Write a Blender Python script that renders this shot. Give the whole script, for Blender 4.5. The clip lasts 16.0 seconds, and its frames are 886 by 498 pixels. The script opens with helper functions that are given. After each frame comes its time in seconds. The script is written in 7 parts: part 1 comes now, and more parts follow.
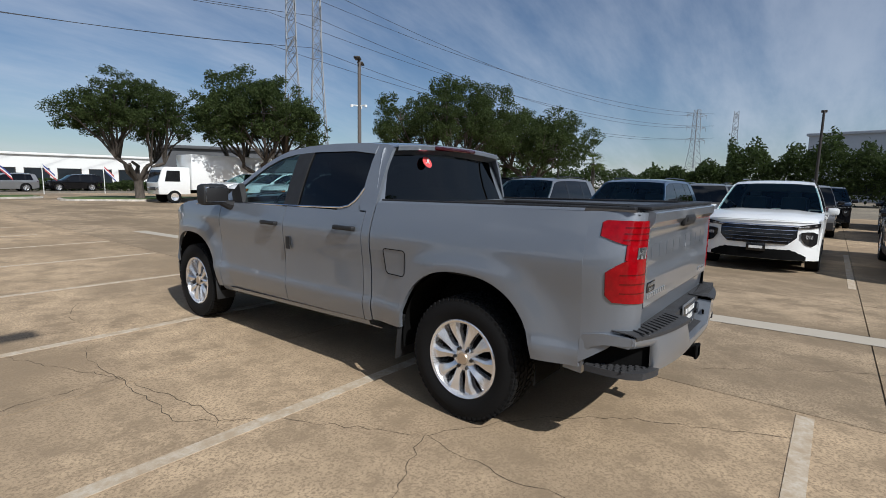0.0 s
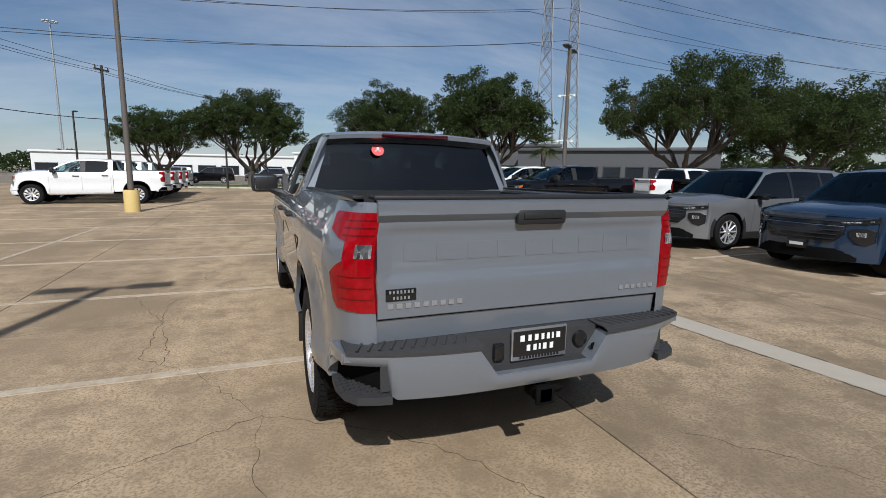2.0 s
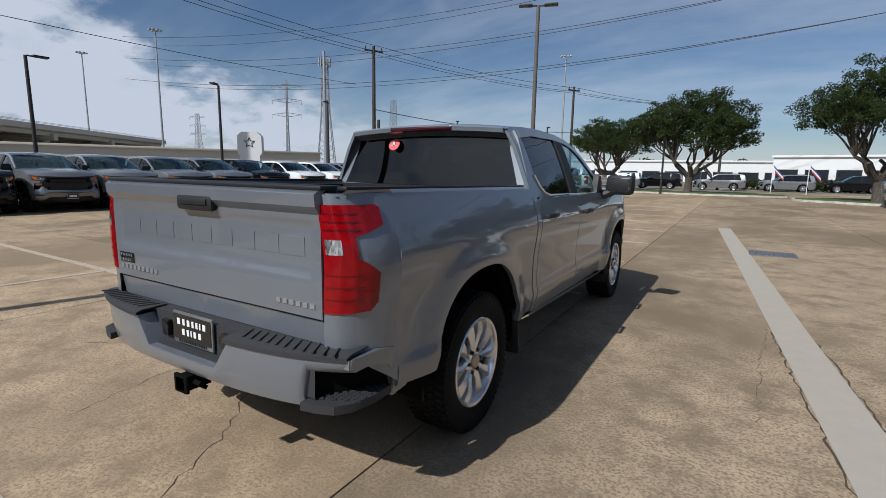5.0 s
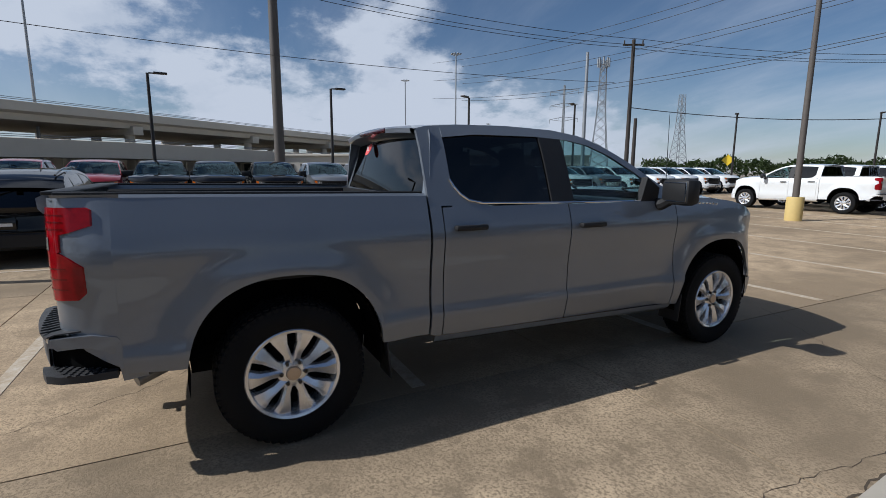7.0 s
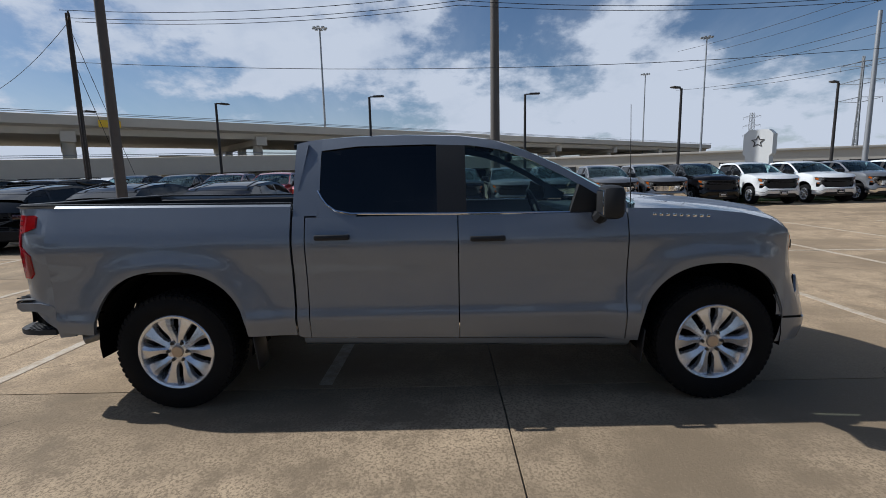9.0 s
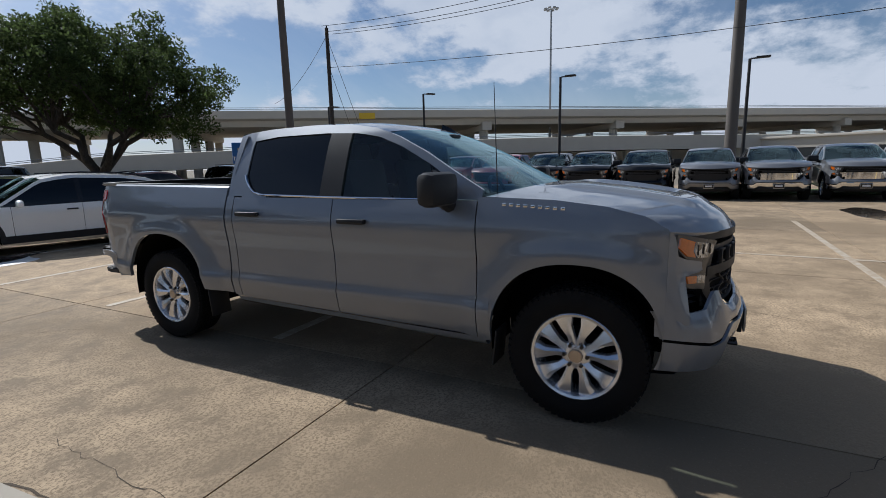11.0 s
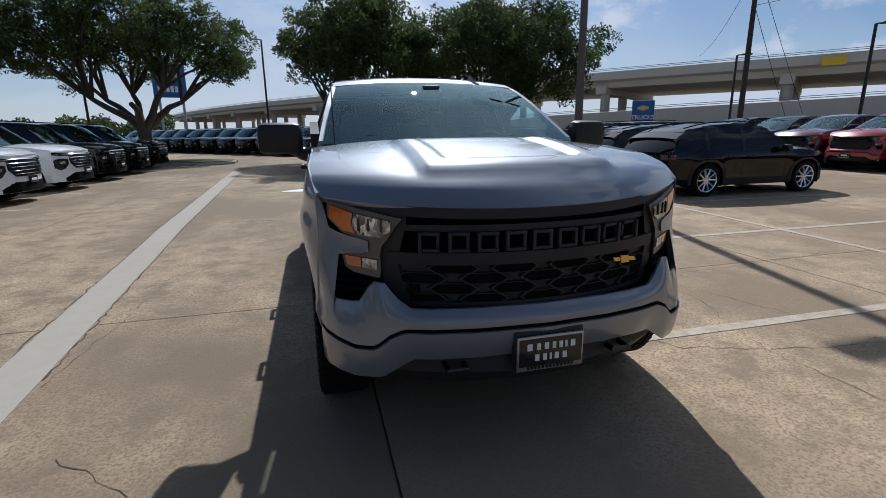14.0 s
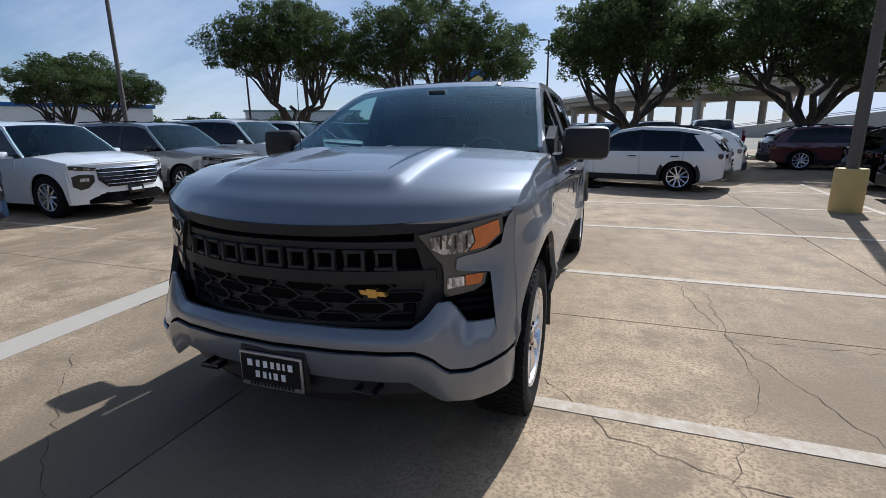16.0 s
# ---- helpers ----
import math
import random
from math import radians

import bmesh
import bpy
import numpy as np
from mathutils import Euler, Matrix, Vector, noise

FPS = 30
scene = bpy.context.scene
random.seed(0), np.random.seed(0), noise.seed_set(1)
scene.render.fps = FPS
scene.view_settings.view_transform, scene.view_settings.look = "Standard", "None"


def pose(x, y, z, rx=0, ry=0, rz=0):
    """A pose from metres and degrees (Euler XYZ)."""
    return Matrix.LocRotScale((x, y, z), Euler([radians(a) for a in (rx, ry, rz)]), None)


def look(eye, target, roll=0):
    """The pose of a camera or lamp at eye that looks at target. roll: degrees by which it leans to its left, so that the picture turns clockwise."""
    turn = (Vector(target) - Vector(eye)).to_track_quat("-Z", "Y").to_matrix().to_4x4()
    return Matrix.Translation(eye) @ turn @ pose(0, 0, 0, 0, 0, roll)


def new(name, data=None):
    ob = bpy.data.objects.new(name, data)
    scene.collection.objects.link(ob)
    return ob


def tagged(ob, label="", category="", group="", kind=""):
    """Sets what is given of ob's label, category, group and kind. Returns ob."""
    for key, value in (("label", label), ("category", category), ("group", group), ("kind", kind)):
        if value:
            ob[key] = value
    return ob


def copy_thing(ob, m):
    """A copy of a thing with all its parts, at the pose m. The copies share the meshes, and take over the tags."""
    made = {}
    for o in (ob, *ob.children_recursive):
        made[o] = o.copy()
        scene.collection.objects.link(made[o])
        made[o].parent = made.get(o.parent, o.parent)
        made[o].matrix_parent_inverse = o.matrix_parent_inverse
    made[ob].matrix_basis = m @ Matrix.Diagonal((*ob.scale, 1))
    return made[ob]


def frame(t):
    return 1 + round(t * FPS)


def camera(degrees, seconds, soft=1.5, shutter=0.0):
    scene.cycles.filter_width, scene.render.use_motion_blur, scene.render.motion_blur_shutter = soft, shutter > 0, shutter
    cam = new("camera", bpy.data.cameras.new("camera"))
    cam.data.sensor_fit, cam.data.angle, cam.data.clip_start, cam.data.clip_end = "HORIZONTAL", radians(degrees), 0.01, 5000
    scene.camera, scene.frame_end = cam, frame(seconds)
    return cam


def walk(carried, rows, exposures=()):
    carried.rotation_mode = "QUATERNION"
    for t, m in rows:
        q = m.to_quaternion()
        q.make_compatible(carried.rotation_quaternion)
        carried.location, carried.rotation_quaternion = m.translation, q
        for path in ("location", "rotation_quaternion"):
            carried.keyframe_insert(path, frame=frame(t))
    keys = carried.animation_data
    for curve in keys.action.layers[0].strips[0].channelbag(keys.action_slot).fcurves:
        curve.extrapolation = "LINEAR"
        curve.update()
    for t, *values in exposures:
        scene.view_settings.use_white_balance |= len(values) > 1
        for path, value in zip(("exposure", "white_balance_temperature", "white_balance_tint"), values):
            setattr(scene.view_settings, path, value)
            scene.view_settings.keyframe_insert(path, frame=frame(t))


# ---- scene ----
cam = camera(85.0, 16.0, 0.65)
PATH = [
    (0, (-3.454, -1.807, 1.572), (-1.905, -0.571, 1.302), 1.1),
    (0.5, (-2.946, -2.194, 1.564), (-1.555, -0.786, 1.273), 1.2),
    (1, (-2.438, -2.57, 1.573), (-1.235, -1.002, 1.264), 1.0),
    (1.5, (-1.866, -2.85, 1.57), (-0.89, -1.133, 1.257), 0.8),
    (2, (-1.293, -3.084, 1.571), (-0.563, -1.248, 1.258), 0.9),
    (2.5, (-0.688, -3.191, 1.567), (-0.23, -1.27, 1.25), 0.9),
    (3, (-0.078, -3.246, 1.556), (0.083, -1.278, 1.239), 0.6),
    (3.5, (0.525, -3.168, 1.547), (0.372, -1.199, 1.23), 0.4),
    (4, (1.134, -3.034, 1.534), (0.675, -1.113, 1.219), 0.7),
    (6.5, (3.365, -0.983, 1.554), (1.742, 0.14, 1.23), 0.5),
    (7, (3.681, -0.434, 1.574), (1.923, 0.464, 1.254), 0.3),
    (7.5, (3.936, 0.109, 1.578), (2.08, 0.783, 1.262), 0.1),
    (8, (4.095, 0.697, 1.599), (2.171, 1.142, 1.283), -0.4),
    (8.5, (4.213, 1.297, 1.606), (2.248, 1.512, 1.3), -0.9),
    (11, (3.732, 4.304, 1.572), (1.981, 3.403, 1.224), -1.5),
    (11.5, (3.43, 4.863, 1.55), (1.813, 3.745, 1.182), -1.3),
    (12, (3.004, 5.326, 1.519), (1.556, 4.001, 1.137), -1.3),
    (12.5, (2.575, 5.751, 1.503), (1.32, 4.245, 1.104), -1.2),
    (13, (2.046, 6.031, 1.487), (1.018, 4.368, 1.066), -0.9),
    (13.5, (1.498, 6.273, 1.468), (0.727, 4.482, 1.021), -0.8),
    (14, (0.941, 6.425, 1.452), (0.447, 4.545, 0.98), -0.7),
    (14.5, (0.368, 6.513, 1.457), (0.181, 4.582, 0.971), -0.6),
    (15, (-0.184, 6.488, 1.449), (-0.094, 4.549, 0.968), -0.7),
    (15.5, (-0.738, 6.376, 1.466), (-0.369, 4.467, 0.995), -0.9),
    (16, (-1.314, 6.192, 1.502), (-0.672, 4.358, 1.028), -0.6),
]
walk(cam, [(t, look(*p)) for t, *p in PATH], [(0, -0.08, 5860, 10), (3, -0.19, 5850, 10), (4.2, -0.19, 5820, 10), (6.3, -0.22, 5700, 10), (11, -0.17, 5720, 10), (13, -0.18, 5620, 10), (14.6, -0.20, 5500, 11), (16, 0.09, 5420, 11)])

# ---------- world, sun, exposure ----------
SUN_TO = Vector((-0.25, -0.968, 0.0)).normalized() * math.cos(radians(42)) + Vector((0, 0, math.sin(radians(42))))
world = bpy.data.worlds.new("sky")
scene.world = world
world.use_nodes = True
wn, wl = world.node_tree.nodes, world.node_tree.links
wn.clear()
w_out = wn.new("ShaderNodeOutputWorld")
w_bg = wn.new("ShaderNodeBackground")
w_sky = wn.new("ShaderNodeTexSky")
w_sky.sky_type = "NISHITA"
w_sky.sun_disc = False
w_sky.sun_elevation = radians(42)
w_sky.sun_rotation = math.atan2(SUN_TO.x, SUN_TO.y)
w_sky.dust_density = 0.3
w_sky.ozone_density = 2.6
w_bg.inputs["Strength"].default_value = 0.069
w_co = wn.new("ShaderNodeTexCoord")
w_sep = wn.new("ShaderNodeSeparateXYZ")
wl.new(w_co.outputs["Generated"], w_sep.inputs[0])


def wmath(op, a, b=None, c=None):
    n = wn.new("ShaderNodeMath")
    n.operation = op
    for k, v in enumerate((a, b, c)):
        if v is None:
            continue
        if isinstance(v, (int, float)):
            n.inputs[k].default_value = v
        else:
            wl.new(v, n.inputs[k])
    return n.outputs[0]


# the direction flattened onto a plane of cloud, so that clouds shrink towards the horizon
w_z = wmath("ADD", wmath("MAXIMUM", w_sep.outputs[2], 0.0), 0.36)
w_comb = wn.new("ShaderNodeCombineXYZ")
wl.new(wmath("DIVIDE", w_sep.outputs[0], w_z), w_comb.inputs[0])
wl.new(wmath("DIVIDE", w_sep.outputs[1], w_z), w_comb.inputs[1])


def wnoise(scale, detail, rough, offset, stretch=1.0):
    mp = wn.new("ShaderNodeMapping")
    mp.inputs["Location"].default_value = offset
    mp.inputs["Scale"].default_value = (1, stretch, 1)
    wl.new(w_comb.outputs[0], mp.inputs[0])
    n = wn.new("ShaderNodeTexNoise")
    n.inputs["Scale"].default_value = scale
    n.inputs["Detail"].default_value = detail
    n.inputs["Roughness"].default_value = rough
    wl.new(mp.outputs[0], n.inputs["Vector"])
    return n.outputs["Fac"]


def wramp(v, lo, hi):
    n = wn.new("ShaderNodeMapRange")
    n.interpolation_type = "SMOOTHSTEP"
    n.inputs["From Min"].default_value = lo
    n.inputs["From Max"].default_value = hi
    wl.new(v, n.inputs["Value"])
    return n.outputs[0]


# heaped bright clouds towards -x and -y, streaks of thin veil elsewhere
w_side = wramp(wmath("ADD", wmath("MULTIPLY", w_sep.outputs[0], -0.93), wmath("MULTIPLY", w_sep.outputs[1], -0.36)), 0.05, 0.62)
w_heap = wmath("ADD", wnoise(1.25, 3, 0.5, (3.1, 1.7, 0)), wmath("MULTIPLY_ADD", wnoise(5.2, 9, 0.62, (1.2, 8.4, 0)), 0.42, -0.21))
w_cum = wmath("MULTIPLY", wmath("MULTIPLY", wramp(w_heap, 0.445, 0.550), w_side), wmath("MULTIPLY_ADD", wnoise(3.4, 6, 0.6, (5.5, 0.3, 0)), 0.9, 0.42))
w_veil = wmath("MULTIPLY", wramp(wnoise(0.8, 7, 0.62, (9.0, 4.0, 0), 3.0), 0.34, 0.74), wmath("MAXIMUM", wmath("MULTIPLY_ADD", w_sep.outputs[2], -0.66, 0.58), 0.0))
w_low = wmath("MULTIPLY", wramp(wmath("MULTIPLY", w_sep.outputs[2], -1.0), -0.22, 0.0), wmath("MULTIPLY_ADD", w_side, 0.22, 0.06))
w_haze = wmath("MULTIPLY", wramp(wmath("ADD", wmath("MULTIPLY", w_sep.outputs[0], 0.05), wmath("MULTIPLY", w_sep.outputs[1], -0.99)), 0.45, 0.98), 0.27)
w_cloud = wmath("MINIMUM", wmath("ADD", w_cum, wmath("ADD", wmath("MULTIPLY", w_veil, wmath("MULTIPLY_ADD", w_side, -0.6, 1.0)), wmath("ADD", w_haze, w_low))), 1.0)
w_mix = wn.new("ShaderNodeMix")
w_mix.data_type = "RGBA"
wl.new(w_cloud, w_mix.inputs["Factor"])
wl.new(w_sky.outputs[0], w_mix.inputs["A"])
w_mix.inputs["B"].default_value = (9.6, 9.9, 10.4, 1)
# bright thin cloud round the sun
w_dot = wn.new("ShaderNodeVectorMath")
w_dot.operation = "DOT_PRODUCT"
wl.new(w_co.outputs["Generated"], w_dot.inputs[0])
w_dot.inputs[1].default_value = SUN_TO
w_glow = wmath("POWER", wramp(w_dot.outputs["Value"], 0.70, 1.04), 2.4)
w_sum = wn.new("ShaderNodeMix")
w_sum.data_type = "RGBA"
w_sum.blend_type = "ADD"
w_sum.inputs["Factor"].default_value = 1.0
w_scale = wn.new("ShaderNodeVectorMath")
w_scale.operation = "SCALE"
w_scale.inputs[0].default_value = (9.0, 8.9, 8.7)
wl.new(wmath("MULTIPLY", w_glow, wmath("MULTIPLY_ADD", wnoise(1.6, 5, 0.6, (2.0, 6.0, 0)), 1.0, 0.4)), w_scale.inputs["Scale"])
wl.new(w_mix.outputs["Result"], w_sum.inputs["A"])
wl.new(w_scale.outputs[0], w_sum.inputs["B"])
wl.new(w_sum.outputs["Result"], w_bg.inputs["Color"])
wl.new(w_bg.outputs[0], w_out.inputs[0])

sun = new("sun", bpy.data.lights.new("sun", "SUN"))
sun.data.energy = 5.0
sun.data.angle = radians(0.55)
sun.data.color = (1.0, 0.94, 0.84)
sun.matrix_world = look(SUN_TO * 100, (0, 0, 0))

# ---------- materials ----------
def nodes_of(name):
    m = bpy.data.materials.new(name)
    m.use_nodes = True
    t = m.node_tree
    return m, t, t.nodes["Principled BSDF"]


def tex(t, kind, scale, detail=4.0, rough=0.5, coord="Object", stretch=(1, 1, 1), offset=(0, 0, 0)):
    c = t.nodes.new("ShaderNodeNewGeometry" if coord == "Position" else "ShaderNodeTexCoord")
    mp = t.nodes.new("ShaderNodeMapping")
    mp.inputs["Scale"].default_value = stretch
    mp.inputs["Location"].default_value = offset
    t.links.new(c.outputs[coord], mp.inputs[0])
    n = t.nodes.new(kind)
    n.inputs["Scale"].default_value = scale
    if kind == "ShaderNodeTexNoise":
        n.inputs["Detail"].default_value = detail
        n.inputs["Roughness"].default_value = rough
    t.links.new(mp.outputs[0], n.inputs["Vector"])
    return n


def ramp(t, v, stops):
    r = t.nodes.new("ShaderNodeValToRGB")
    e = r.color_ramp.elements
    while len(e) < len(stops):
        e.new(0.5)
    for k, (p, c) in enumerate(stops):
        e[k].position = p
        e[k].color = (*c, 1) if len(c) == 3 else c
    t.links.new(v, r.inputs[0])
    return r.outputs[0]


def mixc(t, fac, a, b, mode="MIX"):
    n = t.nodes.new("ShaderNodeMix")
    n.data_type = "RGBA"
    n.blend_type = mode
    for key, v in (("Factor", fac), ("A", a), ("B", b)):
        if isinstance(v, (int, float)):
            n.inputs[key].default_value = v
        elif isinstance(v, tuple):
            n.inputs[key].default_value = (*v, 1)
        else:
            t.links.new(v, n.inputs[key])
    return n.outputs["Result"]


def bump(t, b, v, strength, dist=0.01):
    n = t.nodes.new("ShaderNodeBump")
    n.inputs["Strength"].default_value = strength
    n.inputs["Distance"].default_value = dist
    t.links.new(v, n.inputs["Height"])
    t.links.new(n.outputs[0], b.inputs["Normal"])


def plain(name, c, rough=0.5, metal=0.0, grain=0.10, scale=40.0, coat=0.0, relief=0.0, spec=0.5):
    """A surface of one material: its colour varies a little at two scales, and so does its gloss."""
    m, t, b = nodes_of(name)
    fine = tex(t, "ShaderNodeTexNoise", scale, 5, 0.6)
    wide = tex(t, "ShaderNodeTexNoise", scale / 14, 3, 0.5)
    lo, hi = tuple(v * (1 - grain) for v in c), tuple(min(1, v * (1 + grain)) for v in c)
    col = mixc(t, fine.outputs["Fac"], lo, hi)
    col = mixc(t, mixc(t, wide.outputs["Fac"], (0, 0, 0), (0.5, 0.5, 0.5)), col, tuple(v * (1 - 1.3 * grain) for v in c))
    t.links.new(col, b.inputs["Base Color"])
    r = ramp(t, wide.outputs["Fac"], [(0.3, (max(0.02, rough - 0.06),) * 3), (0.7, (min(1, rough + 0.06),) * 3)])
    t.links.new(r, b.inputs["Roughness"])
    b.inputs["Metallic"].default_value = metal
    b.inputs["Specular IOR Level"].default_value = spec
    b.inputs["Coat Weight"].default_value = coat
    if coat:
        b.inputs["Coat Roughness"].default_value = 0.02
    if relief:
        bump(t, b, fine.outputs["Fac"], relief, 0.004)
    return m


def car_paint(name, c, metal=0.25, rough=0.34, gloss=1.58):
    m, t, b = nodes_of(name)
    fl = tex(t, "ShaderNodeTexVoronoi", 900.0)
    wide = tex(t, "ShaderNodeTexNoise", 1.6, 4, 0.6)
    col = mixc(t, fl.outputs["Distance"], tuple(v * 1.12 for v in c), tuple(v * 0.86 for v in c))
    dust = ramp(t, wide.outputs["Fac"], [(0.50, (0, 0, 0)), (0.80, (0.012, 0.012, 0.012))])
    col = mixc(t, dust, col, (0.36, 0.32, 0.26))
    t.links.new(col, b.inputs["Base Color"])
    b.inputs["Metallic"].default_value = metal
    b.inputs["Roughness"].default_value = rough
    b.inputs["Coat Weight"].default_value = 1.0
    b.inputs["Coat Roughness"].default_value = 0.012
    b.inputs["Coat IOR"].default_value = gloss
    if max(c) < 0.01:
        b.inputs["Specular IOR Level"].default_value = 0.0
        b.inputs["Coat IOR"].default_value = 1.42
    return m


def glass_mat(name, tint, gloss_ior=0.05, sheen=(1, 1, 1)):
    m = bpy.data.materials.new(name)
    m.use_nodes = True
    t = m.node_tree
    t.nodes.clear()
    o = t.nodes.new("ShaderNodeOutputMaterial")
    tr = t.nodes.new("ShaderNodeBsdfTransparent")
    tr.inputs[0].default_value = (*tint, 1)
    gl = t.nodes.new("ShaderNodeBsdfGlossy")
    gl.inputs["Roughness"].default_value = 0.01
    gl.inputs["Color"].default_value = (*sheen, 1)
    lw = t.nodes.new("ShaderNodeLayerWeight")
    pw = t.nodes.new("ShaderNodeMath")
    pw.operation = "POWER"
    t.links.new(lw.outputs["Facing"], pw.inputs[0])
    pw.inputs[1].default_value = 5.0
    fr = t.nodes.new("ShaderNodeMath")
    fr.operation = "MULTIPLY_ADD"
    t.links.new(pw.outputs[0], fr.inputs[0])
    fr.inputs[1].default_value = 0.90
    fr.inputs[2].default_value = gloss_ior
    mx = t.nodes.new("ShaderNodeMixShader")
    t.links.new(fr.outputs[0], mx.inputs[0])
    t.links.new(tr.outputs[0], mx.inputs[1])
    t.links.new(gl.outputs[0], mx.inputs[2])
    t.links.new(mx.outputs[0], o.inputs[0])
    return m


PAINT = car_paint("grey_paint", (0.180, 0.199, 0.228), 0.34, 0.42, 1.52)
PAINT_WHITE = car_paint("white_paint", (0.78, 0.79, 0.78), 0.0)
PAINT_BLACK = car_paint("black_paint", (0.004, 0.004, 0.005), 0.0, 0.2)
PAINT_RED = car_paint("red_paint", (0.30, 0.012, 0.018), 0.2)
PAINT_MAROON = car_paint("maroon_paint", (0.10, 0.010, 0.016), 0.2)
PAINT_SILVER = car_paint("silver_paint", (0.22, 0.224, 0.23), 0.5)
PAINT_GREY2 = car_paint("slate_paint", (0.17, 0.175, 0.185), 0.35)
PAINT_BLUE = car_paint("blue_paint", (0.014, 0.036, 0.078), 0.35)
PAINT_GOLD = car_paint("gold_paint", (0.26, 0.21, 0.05), 0.3)
STEP_GREY = plain("textured_grey_plastic", (0.040, 0.040, 0.042), 0.6, 0, 0.2, 150, relief=0.25, spec=0.3)
BLACK_PLASTIC = plain("black_plastic", (0.021, 0.021, 0.022), 0.52, 0, 0.18, 120, relief=0.12, spec=0.3)
GLOSS_BLACK = plain("gloss_black", (0.012, 0.012, 0.013), 0.12, 0, 0.1, 30)
UNDER = plain("underbody", (0.006, 0.006, 0.006), 0.85, 0, 0.25, 15, relief=0.2, spec=0.05)
RUBBER = plain("tyre_rubber", (0.0075, 0.0075, 0.0078), 0.80, 0, 0.22, 60, relief=0.2, spec=0.2)
ALLOY = plain("polished_alloy", (0.80, 0.80, 0.81), 0.22, 0.75, 0.05, 30)
ALLOY_DARK = plain("dark_alloy", (0.05, 0.05, 0.055), 0.35, 0.6, 0.12, 30)
CHROME = plain("chrome", (0.78, 0.78, 0.79), 0.09, 1.0, 0.03, 10)
MIRROR = plain("mirror_glass", (0.42, 0.43, 0.45), 0.02, 1.0, 0.02, 10)
FRAME = plain("satin_frame", (0.40, 0.40, 0.405), 0.35, 0.8, 0.08, 60)
STEEL = plain("dull_steel", (0.30, 0.30, 0.30), 0.5, 0.8, 0.15, 25)
RED_LENS = plain("red_lens", (0.31, 0.002, 0.006), 0.09, 0, 0.55, 26, spec=0.35)
RED_STRIP = plain("red_lens_strip", (0.14, 0.001, 0.002), 0.15, 0, 0.35, 60)
BADGE = plain("satin_badge", (0.50, 0.52, 0.55), 0.30, 0.75, 0.08, 60)
DARK_RED = plain("dark_red_lens", (0.045, 0.002, 0.005), 0.08, 0, 0.2, 25, coat=1.0)


def lamp_lens():
    """Faceted reflector behind a clear cover; its bright and dark glints are painted per cell."""
    m, t, b = nodes_of("clear_lens")
    v = tex(t, "ShaderNodeTexVoronoi", 42, stretch=(1.6, 1.6, 0.7))
    n = tex(t, "ShaderNodeTexNoise", 14, 3, 0.6)
    sepc = t.nodes.new("ShaderNodeSeparateColor")
    t.links.new(v.outputs["Color"], sepc.inputs[0])
    # reflections of the facets, put into the base colour from dark to bright
    col = ramp(t, sepc.outputs[0], [(0.10, (0.05, 0.05, 0.055)), (0.50, (0.34, 0.35, 0.36)), (0.85, (0.82, 0.83, 0.85))])
    col = mixc(t, ramp(t, n.outputs["Fac"], [(0.40, (0.75,) * 3), (0.58, (0, 0, 0))]), col, (0.10, 0.10, 0.105))
    t.links.new(col, b.inputs["Base Color"])
    b.inputs["Metallic"].default_value = 0.55
    b.inputs["Roughness"].default_value = 0.14
    b.inputs["Coat Weight"].default_value = 1.0
    b.inputs["Coat Roughness"].default_value = 0.02
    bump(t, b, v.outputs["Distance"], 0.5, 0.006)
    return m


CLEAR_LENS = lamp_lens()
AMBER = plain("amber_lens", (0.66, 0.15, 0.010), 0.10, 0, 0.35, 40, coat=1.0)
BEZEL = plain("taupe_bezel", (0.10, 0.098, 0.095), 0.30, 0.35, 0.08, 30)
GOLD = plain("gold_badge", (0.62, 0.40, 0.12), 0.25, 0.85, 0.05, 60)
PLATE_WHITE = plain("white_letters", (0.80, 0.80, 0.78), 0.45, 0, 0.05, 60)
STICKER_RED = plain("red_sticker", (0.75, 0.09, 0.09), 0.5, 0, 0.08, 50)
PAPER = plain("paper", (0.75, 0.76, 0.74), 0.7, 0, 0.05, 50)
TINT = glass_mat("privacy_glass", (0.014, 0.016, 0.018), 0.045)
CLEAR = glass_mat("clear_glass", (0.60, 0.72, 0.71), 0.045)
SCREEN = glass_mat("windscreen_glass", (0.50, 0.68, 0.70), 0.055, (0.70, 0.95, 1.0))
GLASS = (TINT, CLEAR, SCREEN)
SEAT = plain("seat_fabric", (0.040, 0.040, 0.043), 0.9, 0, 0.2, 90, relief=0.3)
INTERIOR = plain("cabin_plastic", (0.050, 0.052, 0.054), 0.7, 0, 0.15, 70)


# ---------- mesh helpers ----------
def finish(name, bm, mat, parent=None, label="", angle=32):
    me = bpy.data.meshes.new(name)
    bmesh.ops.recalc_face_normals(bm, faces=bm.faces)
    if mat in GLASS:
        # panes face away from the middle of their car
        out = sum(f.normal.dot(f.calc_center_median() - Vector((0, 1.4, 1.2))) * f.calc_area() for f in bm.faces)
        if out < 0:
            bmesh.ops.reverse_faces(bm, faces=bm.faces)
    bm.to_mesh(me)
    bm.free()
    me.materials.append(mat)
    me.shade_smooth()
    me.set_sharp_from_angle(angle=radians(angle))
    ob = new(name, me)
    if parent is not None:
        ob.parent = parent
    if label:
        tagged(ob, label=label)
    return ob


def part(name, bm, material, parent, label=""):
    return finish(name, bm, material, parent, label)


